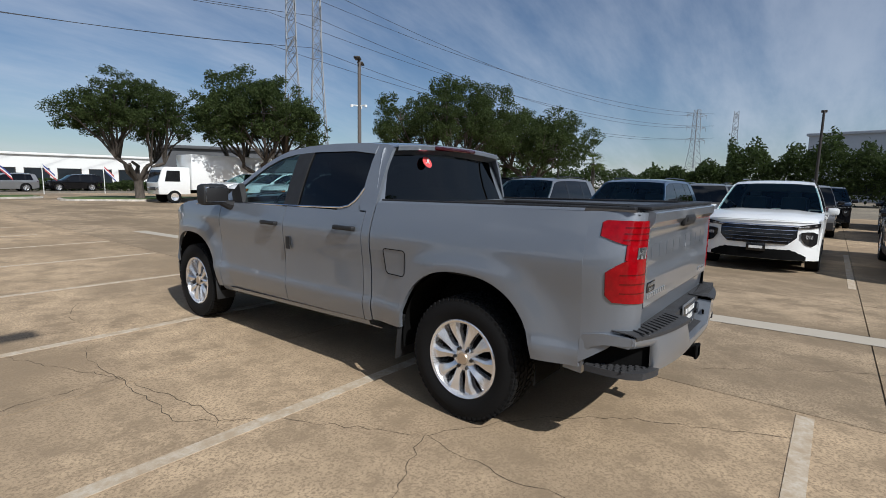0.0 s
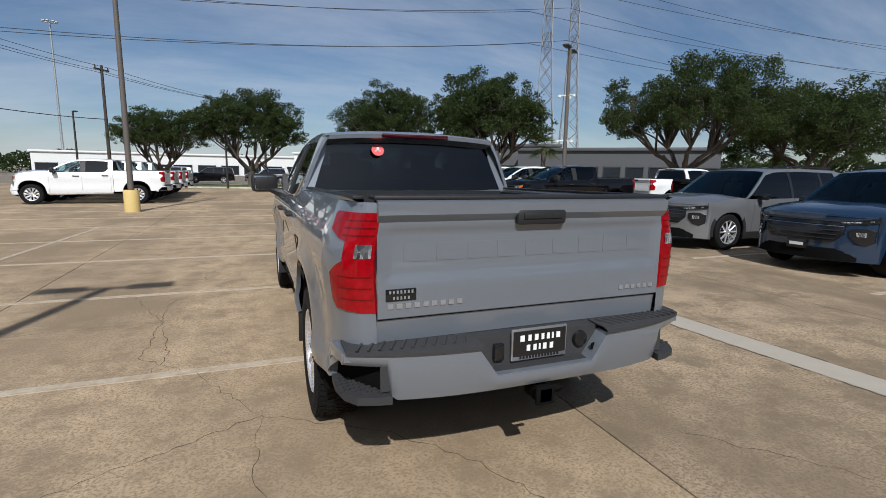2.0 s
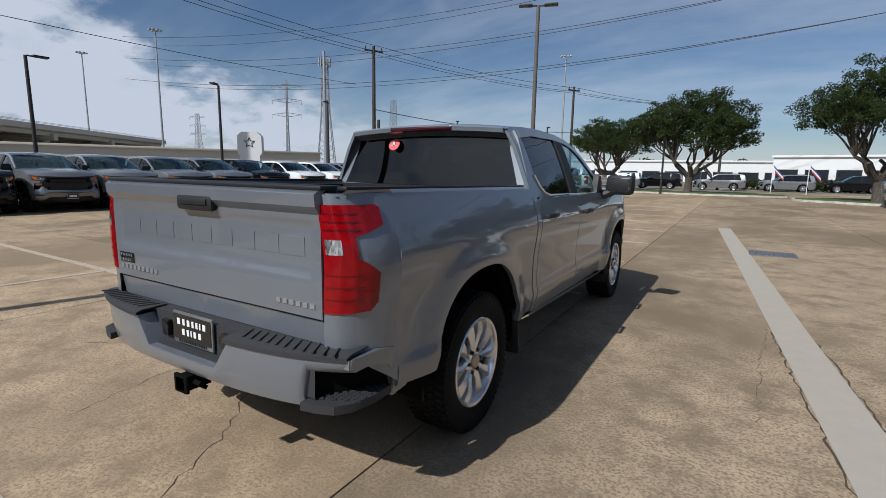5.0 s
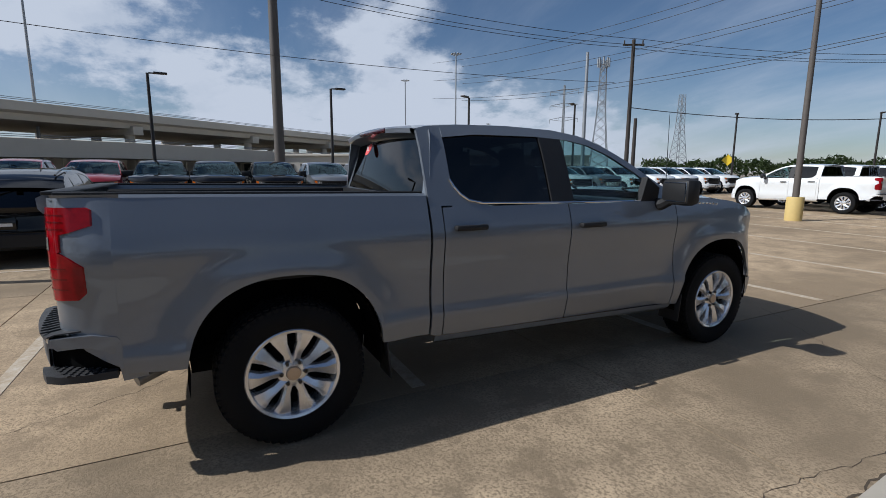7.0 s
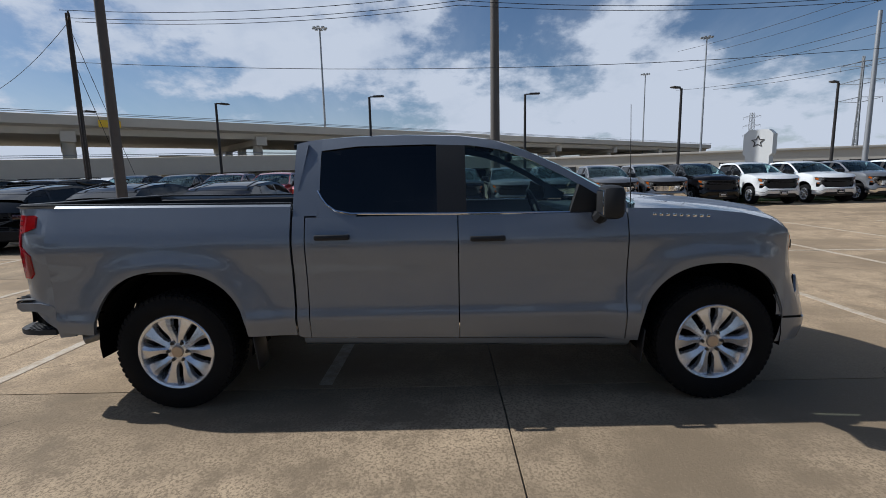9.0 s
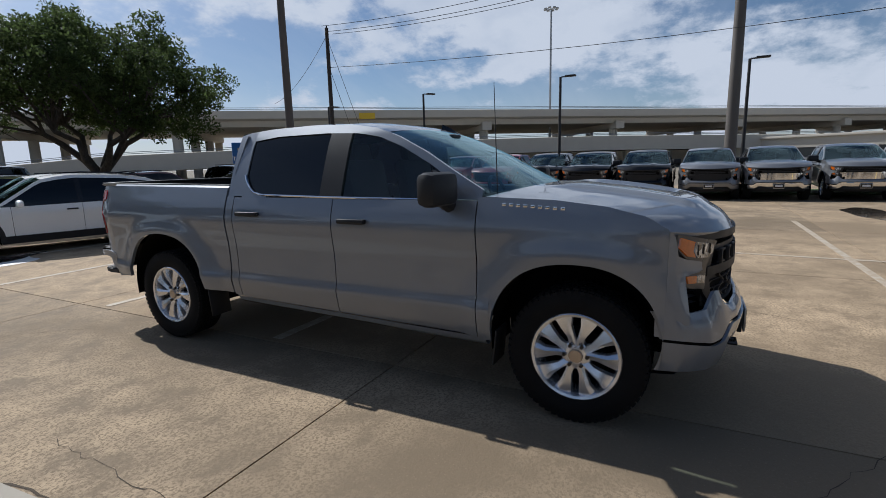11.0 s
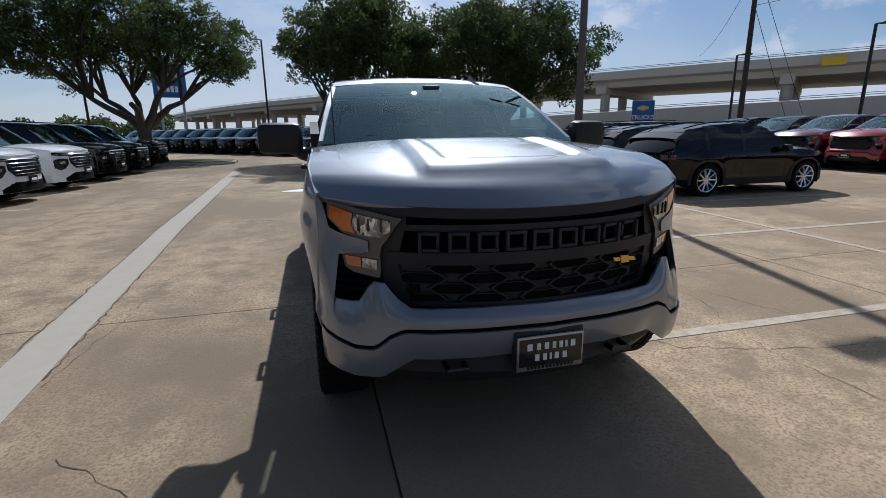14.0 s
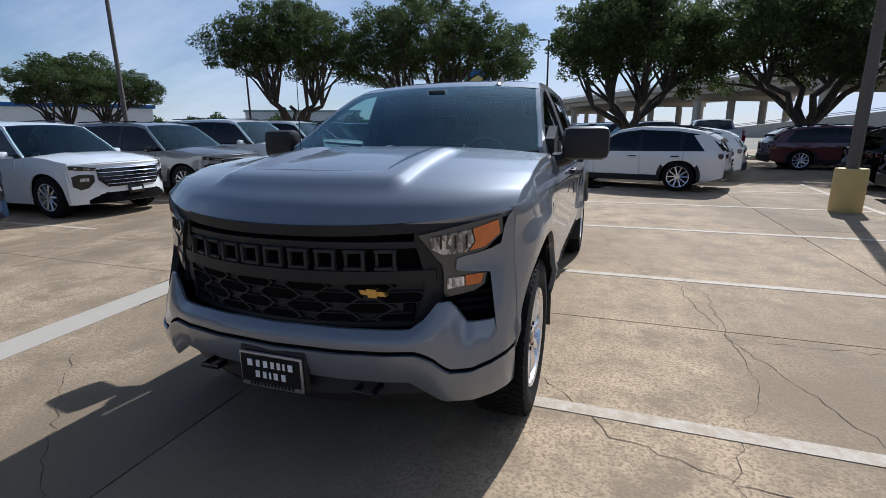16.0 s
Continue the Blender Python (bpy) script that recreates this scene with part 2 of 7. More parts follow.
def thing(name, label, category, m=Matrix(), group="", kind=""):
    ob = new(name)
    ob.matrix_basis = m
    return tagged(ob, label, category, group, kind)


def box(bm, c, s, rot=None, bevel=0.0):
    m = Matrix.Translation(c) @ (rot.to_4x4() if rot else Matrix()) @ Matrix.Diagonal((*s, 1))
    r = bmesh.ops.create_cube(bm, size=1.0, matrix=m)
    if bevel:
        es = {e for v in r["verts"] for e in v.link_edges}
        bmesh.ops.bevel(bm, geom=list(es), offset=bevel, segments=2, profile=0.5, affect="EDGES", clamp_overlap=True)
    return bm


def rotz(d):
    return Matrix.Rotation(radians(d), 3, "Z")


def rotx(d):
    return Matrix.Rotation(radians(d), 3, "X")


def roty(d):
    return Matrix.Rotation(radians(d), 3, "Y")


def tube(bm, pts, radii, seg=10, cap=True):
    """A tapered round bar along the points."""
    pts = [Vector(p) for p in pts]
    if isinstance(radii, (int, float)):
        radii = [radii] * len(pts)
    rings = []
    for i, p in enumerate(pts):
        d = (pts[min(i + 1, len(pts) - 1)] - pts[max(i - 1, 0)]).normalized()
        a = d.orthogonal().normalized() if abs(d.z) > 0.95 else d.cross(Vector((0, 0, 1))).normalized()
        b = d.cross(a)
        rings.append([bm.verts.new(p + (a * math.cos(2 * math.pi * k / seg) + b * math.sin(2 * math.pi * k / seg)) * radii[i]) for k in range(seg)])
    for r0, r1 in zip(rings, rings[1:]):
        for k in range(seg):
            bm.faces.new((r0[k], r0[(k + 1) % seg], r1[(k + 1) % seg], r1[k]))
    if cap:
        bm.faces.new(rings[0][::-1])
        bm.faces.new(rings[-1])
    return bm


def grid(bm, rows):
    """Quads over rows of points."""
    vs = [[bm.verts.new(p) for p in r] for r in rows]
    for r0, r1 in zip(vs, vs[1:]):
        for k in range(len(r0) - 1):
            q = (r0[k], r0[k + 1], r1[k + 1], r1[k])
            try:
                bm.faces.new(q)
            except ValueError:
                pass
    return vs


def flange(bm, d):
    """Turn the open edges inwards by d, so that a panel shows its thickness."""
    bmesh.ops.remove_doubles(bm, verts=bm.verts, dist=1e-5)
    es = [e for e in bm.edges if e.is_boundary]
    r = bmesh.ops.extrude_edge_only(bm, edges=es)
    d = Vector(d)
    for v in r["geom"]:
        if isinstance(v, bmesh.types.BMVert):
            v.co += d


def lathe(bm, prof, seg=48, axis_x=True, arc=(0.0, 360.0)):
    """Turn a profile of (radius, along) round the x axis."""
    full = abs(arc[1] - arc[0]) >= 360
    n = seg if full else seg + 1
    rows = []
    for k in range(n):
        a = radians(arc[0] + (arc[1] - arc[0]) * k / seg)
        rows.append([(x, r * math.sin(a), r * math.cos(a)) for r, x in prof])
    if full:
        rows.append(rows[0])
    grid(bm, rows)
    bmesh.ops.remove_doubles(bm, verts=bm.verts, dist=1e-5)


def prism(bm, outline, d0, d1, axis="y"):
    """A flat outline given thickness along an axis. Outline pairs are (y, z) for axis x, (x, z) for y, (x, y) for z."""
    def at(p, d):
        return {"x": (d, p[0], p[1]), "y": (p[0], d, p[1]), "z": (p[0], p[1], d)}[axis]
    a = [bm.verts.new(at(p, d0)) for p in outline]
    b = [bm.verts.new(at(p, d1)) for p in outline]
    bm.faces.new(a)
    bm.faces.new(b[::-1])
    n = len(a)
    for k in range(n):
        bm.faces.new((a[k], b[k], b[(k + 1) % n], a[(k + 1) % n]))
    return bm


def ip(x, *pairs):
    return float(np.interp(x, [p[0] for p in pairs], [p[1] for p in pairs]))


def ipc(x, *pairs):
    """A smooth curve through the pairs."""
    k = 1
    while k < len(pairs) - 2 and x > pairs[k][0]:
        k += 1
    p = [pairs[max(0, min(len(pairs) - 1, j))] for j in (k - 2, k - 1, k, k + 1)]
    (x0, y0), (x1, y1), (x2, y2), (x3, y3) = p
    if x > pairs[-2][0]:
        return ip(x, *pairs)
    h = x2 - x1
    t = min(1.0, max(0.0, (x - x1) / h))
    m1 = (y2 - y0) / max(1e-6, x2 - x0) * h
    m2 = (y3 - y1) / max(1e-6, x3 - x1) * h
    return (2 * t ** 3 - 3 * t ** 2 + 1) * y1 + (t ** 3 - 2 * t ** 2 + t) * m1 + (3 * t ** 2 - 2 * t ** 3) * y2 + (t ** 3 - t ** 2) * m2


def sstep(a, b, x):
    t = min(1.0, max(0.0, (x - a) / (b - a)))
    return t * t * (3 - 2 * t)


def spread(a, b, n, extra=()):
    """n even steps from a to b, with more round the arches in extra: (centre, radius)."""
    v = set(np.linspace(a, b, n).round(5))
    for c, r in extra:
        for k in range(0, 33):
            y = c + r * math.cos(math.pi * k / 32)
            if a < y < b:
                v.add(round(y, 5))
            for e in (c - r - 0.0015, c + r + 0.0015):
                if a < e < b:
                    v.add(e)
    return sorted(v)


def arch(y, c, r, z0, h, e=2.35):
    d = abs(y - c) / r
    return z0 + h * (1 - d ** e) ** (1 / e) if d < 1 else -9.0


def blocks_apart(name, mat, parent, x0, x1, z0, z1, y, n, depth, gap=0.28, widths=None):
    """The same row of plain blocks, each one a part of its own."""
    w = widths or [1] * n
    x = x0
    for k in range(n):
        cw = (x1 - x0) * w[k] / sum(w)
        b = bmesh.new()
        box(b, (x + cw / 2, y, (z0 + z1) / 2), (abs(cw) * (1 - gap), depth, z1 - z0))
        part(name, b, mat, parent)
        x += cw


def blocks(bm, x0, x1, z0, z1, y, n, depth, gap=0.28, widths=None):
    """n plain upright blocks in a row, facing along y."""
    w = widths or [1] * n
    tot = sum(w)
    x = x0
    for k in range(n):
        cw = (x1 - x0) * w[k] / tot
        g = cw * gap * 0.5
        box(bm, (x + cw / 2, y, (z0 + z1) / 2), (abs(cw) - 2 * abs(g), depth, z1 - z0), None, min(0.004, depth * 0.3))
        x += cw
    return bm

# ---------- pickup truck ----------
RA, FA = 0.0, 3.745   # axles


def side_x(y, z):
    x = ipc(z, (0.38, 0.915), (0.48, 0.955), (0.60, 0.982), (0.65, 0.988), (0.71, 0.976), (0.92, 0.978), (1.08, 0.996), (1.16, 1.000), (1.22, 0.988), (1.28, 0.970), (1.35, 0.945), (1.44, 0.912))
    for c in (RA, FA):
        d = math.hypot(y - c, z - 0.46)
        x += 0.040 * (1 - sstep(0.56, 0.80, d)) * (1 - sstep(1.0, 1.2, z))
    if y > 3.9:
        x -= 0.55 * (y - 3.9) ** 2
    if y < -0.75:
        x -= 0.6 * (-0.75 - y) ** 2
    return x


def body_bottom(y):
    b = ip(y, (-1.1, 0.58), (0.85, 0.52), (0.9, 0.50), (3.1, 0.45), (3.2, 0.44), (4.4, 0.44))
    return max(b, arch(y, RA, 0.53, 0.46, 0.54), arch(y, FA, 0.53 if y < FA else 0.475, 0.44, 0.54))


def shut_z(y):
    return ip(y, (3.05, 1.352), (3.2, 1.352), (3.6, 1.338), (3.9, 1.305), (4.1, 1.255), (4.22, 1.185), (4.32, 1.14))


def panel(name, y0, y1, top, mat, parent, sx, n=26, nz=12, bot=body_bottom, X=side_x, d=0.03, label=""):
    bm = bmesh.new()
    rows = []
    for y in spread(y0, y1, n, ((RA, 0.53), (FA, 0.53), (FA, 0.475))):
        b, t = bot(y), top(y)
        rows.append([(sx * X(y, b + (t - b) * k / nz), y, b + (t - b) * k / nz) for k in range(nz + 1)])
    grid(bm, rows)
    flange(bm, (-sx * d, 0, 0))
    return part(name, bm, mat, parent, label)


def roof_edge(y):
    return ip(y, (0.86, 1.835), (0.95, 1.858), (1.2, 1.878), (1.6, 1.886), (2.0, 1.872), (2.25, 1.835), (2.45, 1.765), (2.7, 1.645), (2.95, 1.50), (3.2, 1.362))


def cab_x(y, z):
    return ip(z, (1.33, 0.945), (1.50, 0.885), (1.70, 0.805), (1.80, 0.755), (1.89, 0.69)) - 0.03 * max(0, y - 2.3)


def win_top(y):
    return min(ip(y, (1.05, 1.785), (1.3, 1.812), (1.8, 1.815), (2.1, 1.800), (2.3, 1.765), (2.5, 1.690), (2.75, 1.560), (2.93, 1.445), (3.2, 1.36)), roof_edge(y) - 0.03)


def win_bot(y):
    return ip(y, (1.03, 1.52), (1.08, 1.43), (1.16, 1.375), (1.26, 1.355), (1.9, 1.342), (2.95, 1.332))


def front_y(x):
    return 4.585 - 0.43 * abs(x) ** 2.2


def bump_y(x):
    return ip(abs(x), (0, 4.645), (0.3, 4.632), (0.5, 4.598), (0.7, 4.53), (0.82, 4.462), (0.89, 4.39), (0.935, 4.31), (0.958, 4.215))


def corner_y(x, z):
    """The nose's corner leans back from the bumper up to the lamps."""
    f = sstep(0.55, 1.0, z)
    return (bump_y(x) - 0.012) * (1 - f) + (front_y(x) + 0.016) * f


def wheel(parent, x, y, sx, hero, rim_mat, r=0.415):
    """Tyre and alloy rim with ten spokes in pairs, outer face towards sx."""
    w = new("wheel")
    w.parent = parent
    w.matrix_basis = Matrix.Translation((x, y, r)) @ (Matrix() if sx > 0 else Matrix.Rotation(math.pi, 4, "Z"))
    bm = bmesh.new()
    seg = 72 if hero else 36
    if hero:
        for k in range(60):
            a = 2 * math.pi * k / 60
            for j, xx in enumerate((-0.098, -0.05, 0.0, 0.05, 0.098)):
                aa = a + (0.05 if j % 2 else 0)
                rot = Matrix.Rotation(-aa, 3, "X") @ Matrix.Rotation(radians(18 if j % 2 else -18), 3, "Z")
                c = Vector((xx, (r - 0.006) * math.sin(aa), (r - 0.006) * math.cos(aa)))
                box(bm, c, (0.038, 0.030, 0.014), rot)
            rot = Matrix.Rotation(-a, 3, "X")
            box(bm, (0.122, (r - 0.024) * math.sin(a), (r - 0.024) * math.cos(a)), (0.016, 0.026, 0.026), rot)
        tagged(part("tread", bm, RUBBER, w), kind="stuff")
        bm = bmesh.new()
    lathe(bm, ([] if hero else [(0.0, -0.02), (0.22, -0.02)]) + [(0.255, -0.12), (0.30, -0.135), (r - 0.05, -0.137), (r - 0.012, -0.122), (r - 0.006, -0.10), (r - 0.006, 0.10), (r - 0.012, 0.122), (r - 0.05, 0.137), (0.315, 0.138), (0.285, 0.128), (0.262, 0.118), (0.255, 0.10)], seg)
    part("tyre", bm, RUBBER, w)
    bm = bmesh.new()
    lathe(bm, [(0.262, 0.112), (0.268, 0.122), (0.262, 0.128), (0.247, 0.122), (0.238, 0.10), (0.232, 0.02), (0.225, -0.10)], seg)
    for k in range(5):
        for s in (-1, 1):
            a0, a1 = radians(72 * k + s * 13), radians(72 * k + s * 20)
            pts = []
            for rr, a, wd, xo in ((0.055, a0, 0.026, 0.100), (0.12, a0 + (a1 - a0) * .3, 0.023, 0.112), (0.185, a0 + (a1 - a0) * .8, 0.036, 0.120), (0.246, a1 - s * 0.03, 0.060, 0.113)):
                c = Vector((0, rr * math.sin(a), rr * math.cos(a)))
                t = Vector((0, math.cos(a), -math.sin(a)))
                pts.append([c + t * -wd + Vector((xo - 0.05, 0, 0)), c + t * -wd * 0.9 + Vector((xo - 0.014, 0, 0)), c + Vector((xo, 0, 0)) - t * wd * 0.35 * s, c + t * wd * 0.9 + Vector((xo - 0.014, 0, 0)), c + t * wd + Vector((xo - 0.05, 0, 0))])
            grid(bm, pts)
    lathe(bm, [(0.0, 0.10), (0.06, 0.10), (0.085, 0.088), (0.09, 0.05)], 30)
    rim = part("rim", bm, rim_mat, w)
    if hero:
        bm = bmesh.new()
        lathe(bm, [(0.0, -0.02), (0.235, -0.02)], 24)
        lathe(bm, [(0.0, 0.045), (0.17, 0.045), (0.175, 0.02), (0.175, -0.02)], 30)
        part("brake_disc", bm, UNDER, w)
        bm = bmesh.new()
        lathe(bm, [(0.0, 0.116), (0.038, 0.114), (0.044, 0.104)], 24)
        part("centre_cap", bm, BRONZE_CAP, rim)
        for k in range(6):
            a = 2 * math.pi * (k + 0.5) / 6
            bm = bmesh.new()
            tube(bm, [(0.09, 0.068 * math.sin(a), 0.068 * math.cos(a)), (0.112, 0.068 * math.sin(a), 0.068 * math.cos(a))], [0.013, 0.011], 6)
            part("lug_nut", bm, GLOSS_BLACK, rim)
    return w


def plate(parent, name, y, zc, face, x=0.0, big=True):
    """Dealer plate: a silver frame, a dark field and two rows of plain light blocks."""
    p = bmesh.new()
    box(p, (x, y, zc), (0.315, 0.012, 0.160), None, 0.004)
    ob = part(name, p, FRAME, parent, "silver-framed dark plate")
    b = bmesh.new()
    box(b, (x, y + face * 0.006, zc + 0.006), (0.297, 0.006, 0.126))
    part("plate_field", b, GLOSS_BLACK, ob)
    if not big:
        for z0, z1, w in ((-0.02, 0.036, 0.105),):
            b = bmesh.new()
            box(b, (x, y + face * 0.010, zc + (z0 + z1) / 2), (2 * w, 0.004, z1 - z0))
            part("plate_bar", b, PLATE_WHITE, ob)
        return ob
    e = -face
    blocks_apart("plate_bar", PLATE_WHITE, ob, x + e * -0.125, x + e * 0.125, zc + 0.018, zc + 0.048, y + face * 0.010, 7, 0.004, 0.50, [1.2, .9, 1, .8, .8, .5, 1.1])
    blocks_apart("plate_bar", PLATE_WHITE, ob, x + e * -0.085, x + e * 0.085, zc - 0.032, zc - 0.002, y + face * 0.010, 5, 0.004, 0.50, [1, .9, .5, 1, 1])
    blocks_apart("frame_bar", GLOSS_BLACK, ob, x + 0.115, x - 0.115, zc - 0.072, zc - 0.059, y + face * 0.006, 13, 0.004, 0.35)
    return ob


def pickup(paint, label, hero=False, bright=False, m=Matrix(), rim_mat=None):
    """Crew-cab pickup, nose towards +y, rear axle at the origin."""
    T = thing("pickup_truck", label, "pickup truck", m)
    n, nz = (30, 34) if hero else (10, 9)
    trim = BLACK_PLASTIC
    for sx in (1, -1):
        # sides: bed, cab corner, doors, fender
        panel("bedside", -0.80, 0.852, lambda y: ip(y, (-0.8, 1.432), (0.85, 1.41)), paint, T, sx, n, nz)
        panel("cab_corner", 0.868, 0.948, lambda y: 1.345, paint, T, sx, 4, nz)
        rd = panel("rear_door", 0.956, 1.980, lambda y: 1.335, paint, T, sx, n, nz)
        fd = panel("front_door", 1.988, 3.120, lambda y: 1.330, paint, T, sx, n, nz)
        panel("front_fender", 3.128, 4.214, shut_z, paint, T, sx, n, nz)
        # sill below the doors
        bm = bmesh.new()
        rows = [[(sx * side_x(2, 0.50), y, ip(y, (0.9, 0.498), (3.1, 0.448))), (sx * 0.945, y, ip(y, (0.9, 0.46), (3.1, 0.41))), (sx * 0.90, y, ip(y, (0.9, 0.43), (3.1, 0.38))), (sx * 0.80, y, 0.40)] for y in np.linspace(0.90, 3.17, 6)]
        grid(bm, rows)
        part("sill", bm, paint, T)
        # cab frame: rear pillar, top rail with the windscreen pillar
        bm = bmesh.new()
        for ys, lo, hi in ((np.linspace(0.868, 1.045, 6), lambda y: 1.345, roof_edge), (np.linspace(1.045, 1.10, 5), win_top, roof_edge), (np.linspace(1.10, 2.93, 40 if hero else 16), win_top, roof_edge), (np.linspace(2.93, 3.14, 6), lambda y: 1.335, roof_edge)):
            rows = []
            for y in ys:
                a, b = lo(y), max(hi(y), lo(y) + 0.012)
                rows.append([(sx * cab_x(y, a + (b - a) * k / 4), y, a + (b - a) * k / 4) for k in range(5)])
            grid(bm, rows)
        rows = [[(sx * (cab_x(y, 1.335) + 0.0), y, 1.335), (sx * cab_x(y, win_bot(y)), y, win_bot(y))] for y in np.linspace(1.03, 1.30, 12)]
        grid(bm, rows)
        bmesh.ops.remove_doubles(bm, verts=bm.verts, dist=0.002)
        flange(bm, (-sx * 0.03, 0, 0))
        part("cab_frame", bm, paint, T)
        # black post between the doors
        bm = bmesh.new()
        grid(bm, [[(sx * (cab_x(y, z) + 0.002), y, z) for z in np.linspace(win_bot(y), win_top(y), 6)] for y in (1.845, 1.93, 2.01, 2.045)])
        flange(bm, (-sx * 0.03, 0, 0))
        part("door_post", bm, trim, T)
        for nm, a, b, mat, lab in (("rear_window", 1.04, 1.85, TINT, "dark tinted side window"), ("front_window", 2.04, 2.935, CLEAR, "lightly tinted side window")):
            bm = bmesh.new()
            grid(bm, [[(sx * (cab_x(y, z) - 0.012), y, z) for z in np.linspace(win_bot(y), max(win_top(y), win_bot(y) + 0.01), 6)] for y in np.linspace(a, b, 14)])
            part(nm, bm, mat, T, lab)
        bm = bmesh.new()
        tube(bm, [(sx * (cab_x(y, win_bot(y)) + 0.006), y, win_bot(y) + 0.001) for y in (1.035, 1.06, 1.10, 1.16, 1.26, 1.6, 1.95, 2.4, 2.93)], 0.008, 6)
        part("window_trim", bm, CHROME if bright or hero else trim, T)
        bm = bmesh.new()
        if hero:
            prism(bm, [(2.74, win_bot(2.74)), (2.93, win_bot(2.93)), (2.945, 1.44), (2.90, 1.462), (2.80, 1.522)], sx * 0.888, sx * 0.945, "x")
            part("mirror_sail", bm, trim, T)
        # door handles in their hollows
        for d, yc in ((rd, 1.14), (fd, 2.18)):
            z = 1.205 if d is rd else 1.178
            bm = bmesh.new()
            box(bm, (sx * (side_x(yc, z) + 0.028), yc, z), (0.028, 0.235, 0.036), None, 0.012)
            box(bm, (sx * (side_x(yc, z) + 0.010), yc - 0.10, z), (0.035, 0.035, 0.034), None, 0.008)
            box(bm, (sx * (side_x(yc, z) + 0.010), yc + 0.10, z), (0.035, 0.035, 0.034), None, 0.008)
            part("door_handle", bm, trim, d)
        # mirror
        bm = bmesh.new()
        box(bm, (sx * 1.140, 2.945, 1.412), (0.285, 0.140, 0.205), rotz(-sx * 8), 0.045)
        mir = part("mirror", bm, trim, T)
        bm = bmesh.new()
        box(bm, (sx * 1.140, 2.882, 1.412), (0.215, 0.008, 0.150), rotz(-sx * 8), 0.003)
        part("mirror_glass", bm, MIRROR, mir)
        bm = bmesh.new()
        tube(bm, [(sx * 0.94, 2.93, 1.30), (sx * 1.0, 2.93, 1.31), (sx * 1.08, 2.93, 1.35)], [0.055, 0.045, 0.04], 8)
        part("mirror_arm", bm, trim, mir)
        # arch liners and mud flaps
        for c in (RA, FA):
            bm = bmesh.new()
            for k in range(1):
                rows = []
                for j in range(21):
                    a = radians(-100 + 200 * j / 20)
                    p = (c + (0.535 if c == RA or a < 0 else 0.468) * math.sin(a), 0.47 + 0.54 * math.cos(a))
                    rows.append([(sx * 0.965, *p), (sx * 0.60, *p)])
                grid(bm, rows)
                bm.faces.new([bm.verts.new((sx * 0.60, c + (0.53 if c == RA or j < 10 else 0.465) * math.sin(radians(-100 + 10 * j)), 0.47 + 0.54 * math.cos(radians(-100 + 10 * j)))) for j in range(21)])
            part("wheel_arch_liner", bm, UNDER, T)
            yy = c - 0.50 if c else c + 0.57
            if hero:
                bm = bmesh.new()
                box(bm, (sx * 0.90, yy, 0.40), (0.20, 0.012, 0.24), rotx(-6 if c else 6), 0.004)
                part("mud_flap", bm, trim, T)
            wheel(T, sx * 0.855, c, sx, hero, rim_mat or ALLOY)
        # rear corner and tail lamp, wrapped round the corner
        plan = [(0.984, -0.80), (0.974, -0.88), (0.951, -0.96), (0.919, -1.018), (0.880, -1.05), (0.843, -1.062), (0.806, -1.066)]

        def corner(s, z, out=0.0):
            i = s * (len(plan) - 1)
            k = min(int(i), len(plan) - 2)
            f = i - k
            x = plan[k][0] * (1 - f) + plan[k + 1][0] * f
            y = plan[k][1] * (1 - f) + plan[k + 1][1] * f
            dx = side_x(-0.8, z) - 0.984
            tx, ty = plan[k + 1][0] - plan[k][0], plan[k + 1][1] - plan[k][1]
            ln = math.hypot(tx, ty)
            nx, ny = -ty / ln, tx / ln
            return (sx * (x + dx * (1 - 0.5 * s) + nx * out), y + ny * out, z)
        bm = bmesh.new()
        grid(bm, [[corner(s, z) for z in np.linspace(ip(s, (0, 0.60), (0.35, 0.72), (0.5, 0.80), (1, 0.80)), 1.432, 12)] for s in np.linspace(0, 1, 14)])
        part("bed_corner", bm, paint, T)
        bm = bmesh.new()
        for s0, z0, z1 in ((0.16, 1.262, 1.388), (0.46, 1.185, 1.262), (0.25, 0.955, 1.185)):
            rows = []
            for s in np.linspace(s0, 0.99, 22):
                e = 0.0 if s > s0 + 0.03 else 0.012
                za, zb = z0 + (e if z0 in (0.955,) else 0), z1 - (e if z1 == 1.388 else 0)
                if s0 == 0.25:
                    zb = min(zb, ip(s, (0.25, 1.115), (0.36, 1.155), (0.50, 1.186)))
                    za = ip(s, (0.25, 0.99), (0.32, 0.957), (1, 0.948))
                if s0 == 0.16:
                    za = max(za, ip(s, (0.16, 1.305), (0.34, 1.275), (0.48, 1.262)))
                rows.append([corner(s, z, 0.007) for z in np.linspace(za, zb, 4)])
            grid(bm, rows)
        flange(bm, (-sx * 0.012, 0.014, 0))
        tl = part("tail_lamp", bm, RED_LENS, T, "red tail lamp with a clear middle")
        bm = bmesh.new()
        grid(bm, [[corner(s, z, 0.010) for z in (1.192, 1.222, 1.252)] for s in (0.64, 0.78, 0.93)])
        part("reversing_lens", bm, CLEAR_LENS, tl)
        for z0, z1 in ((1.286, 1.293), (1.318, 1.325), (1.350, 1.357), (1.005, 1.012), (1.055, 1.062), (1.105, 1.112)) if hero else ():
            bm = bmesh.new()
            grid(bm, [[corner(s, z, 0.0092) for z in (z0, z1)] for s in np.linspace(0.40, 0.95, 8)])
            part("lens_strip", bm, RED_STRIP, tl)
    # tailgate with its pressed field and lip
    bm = bmesh.new()
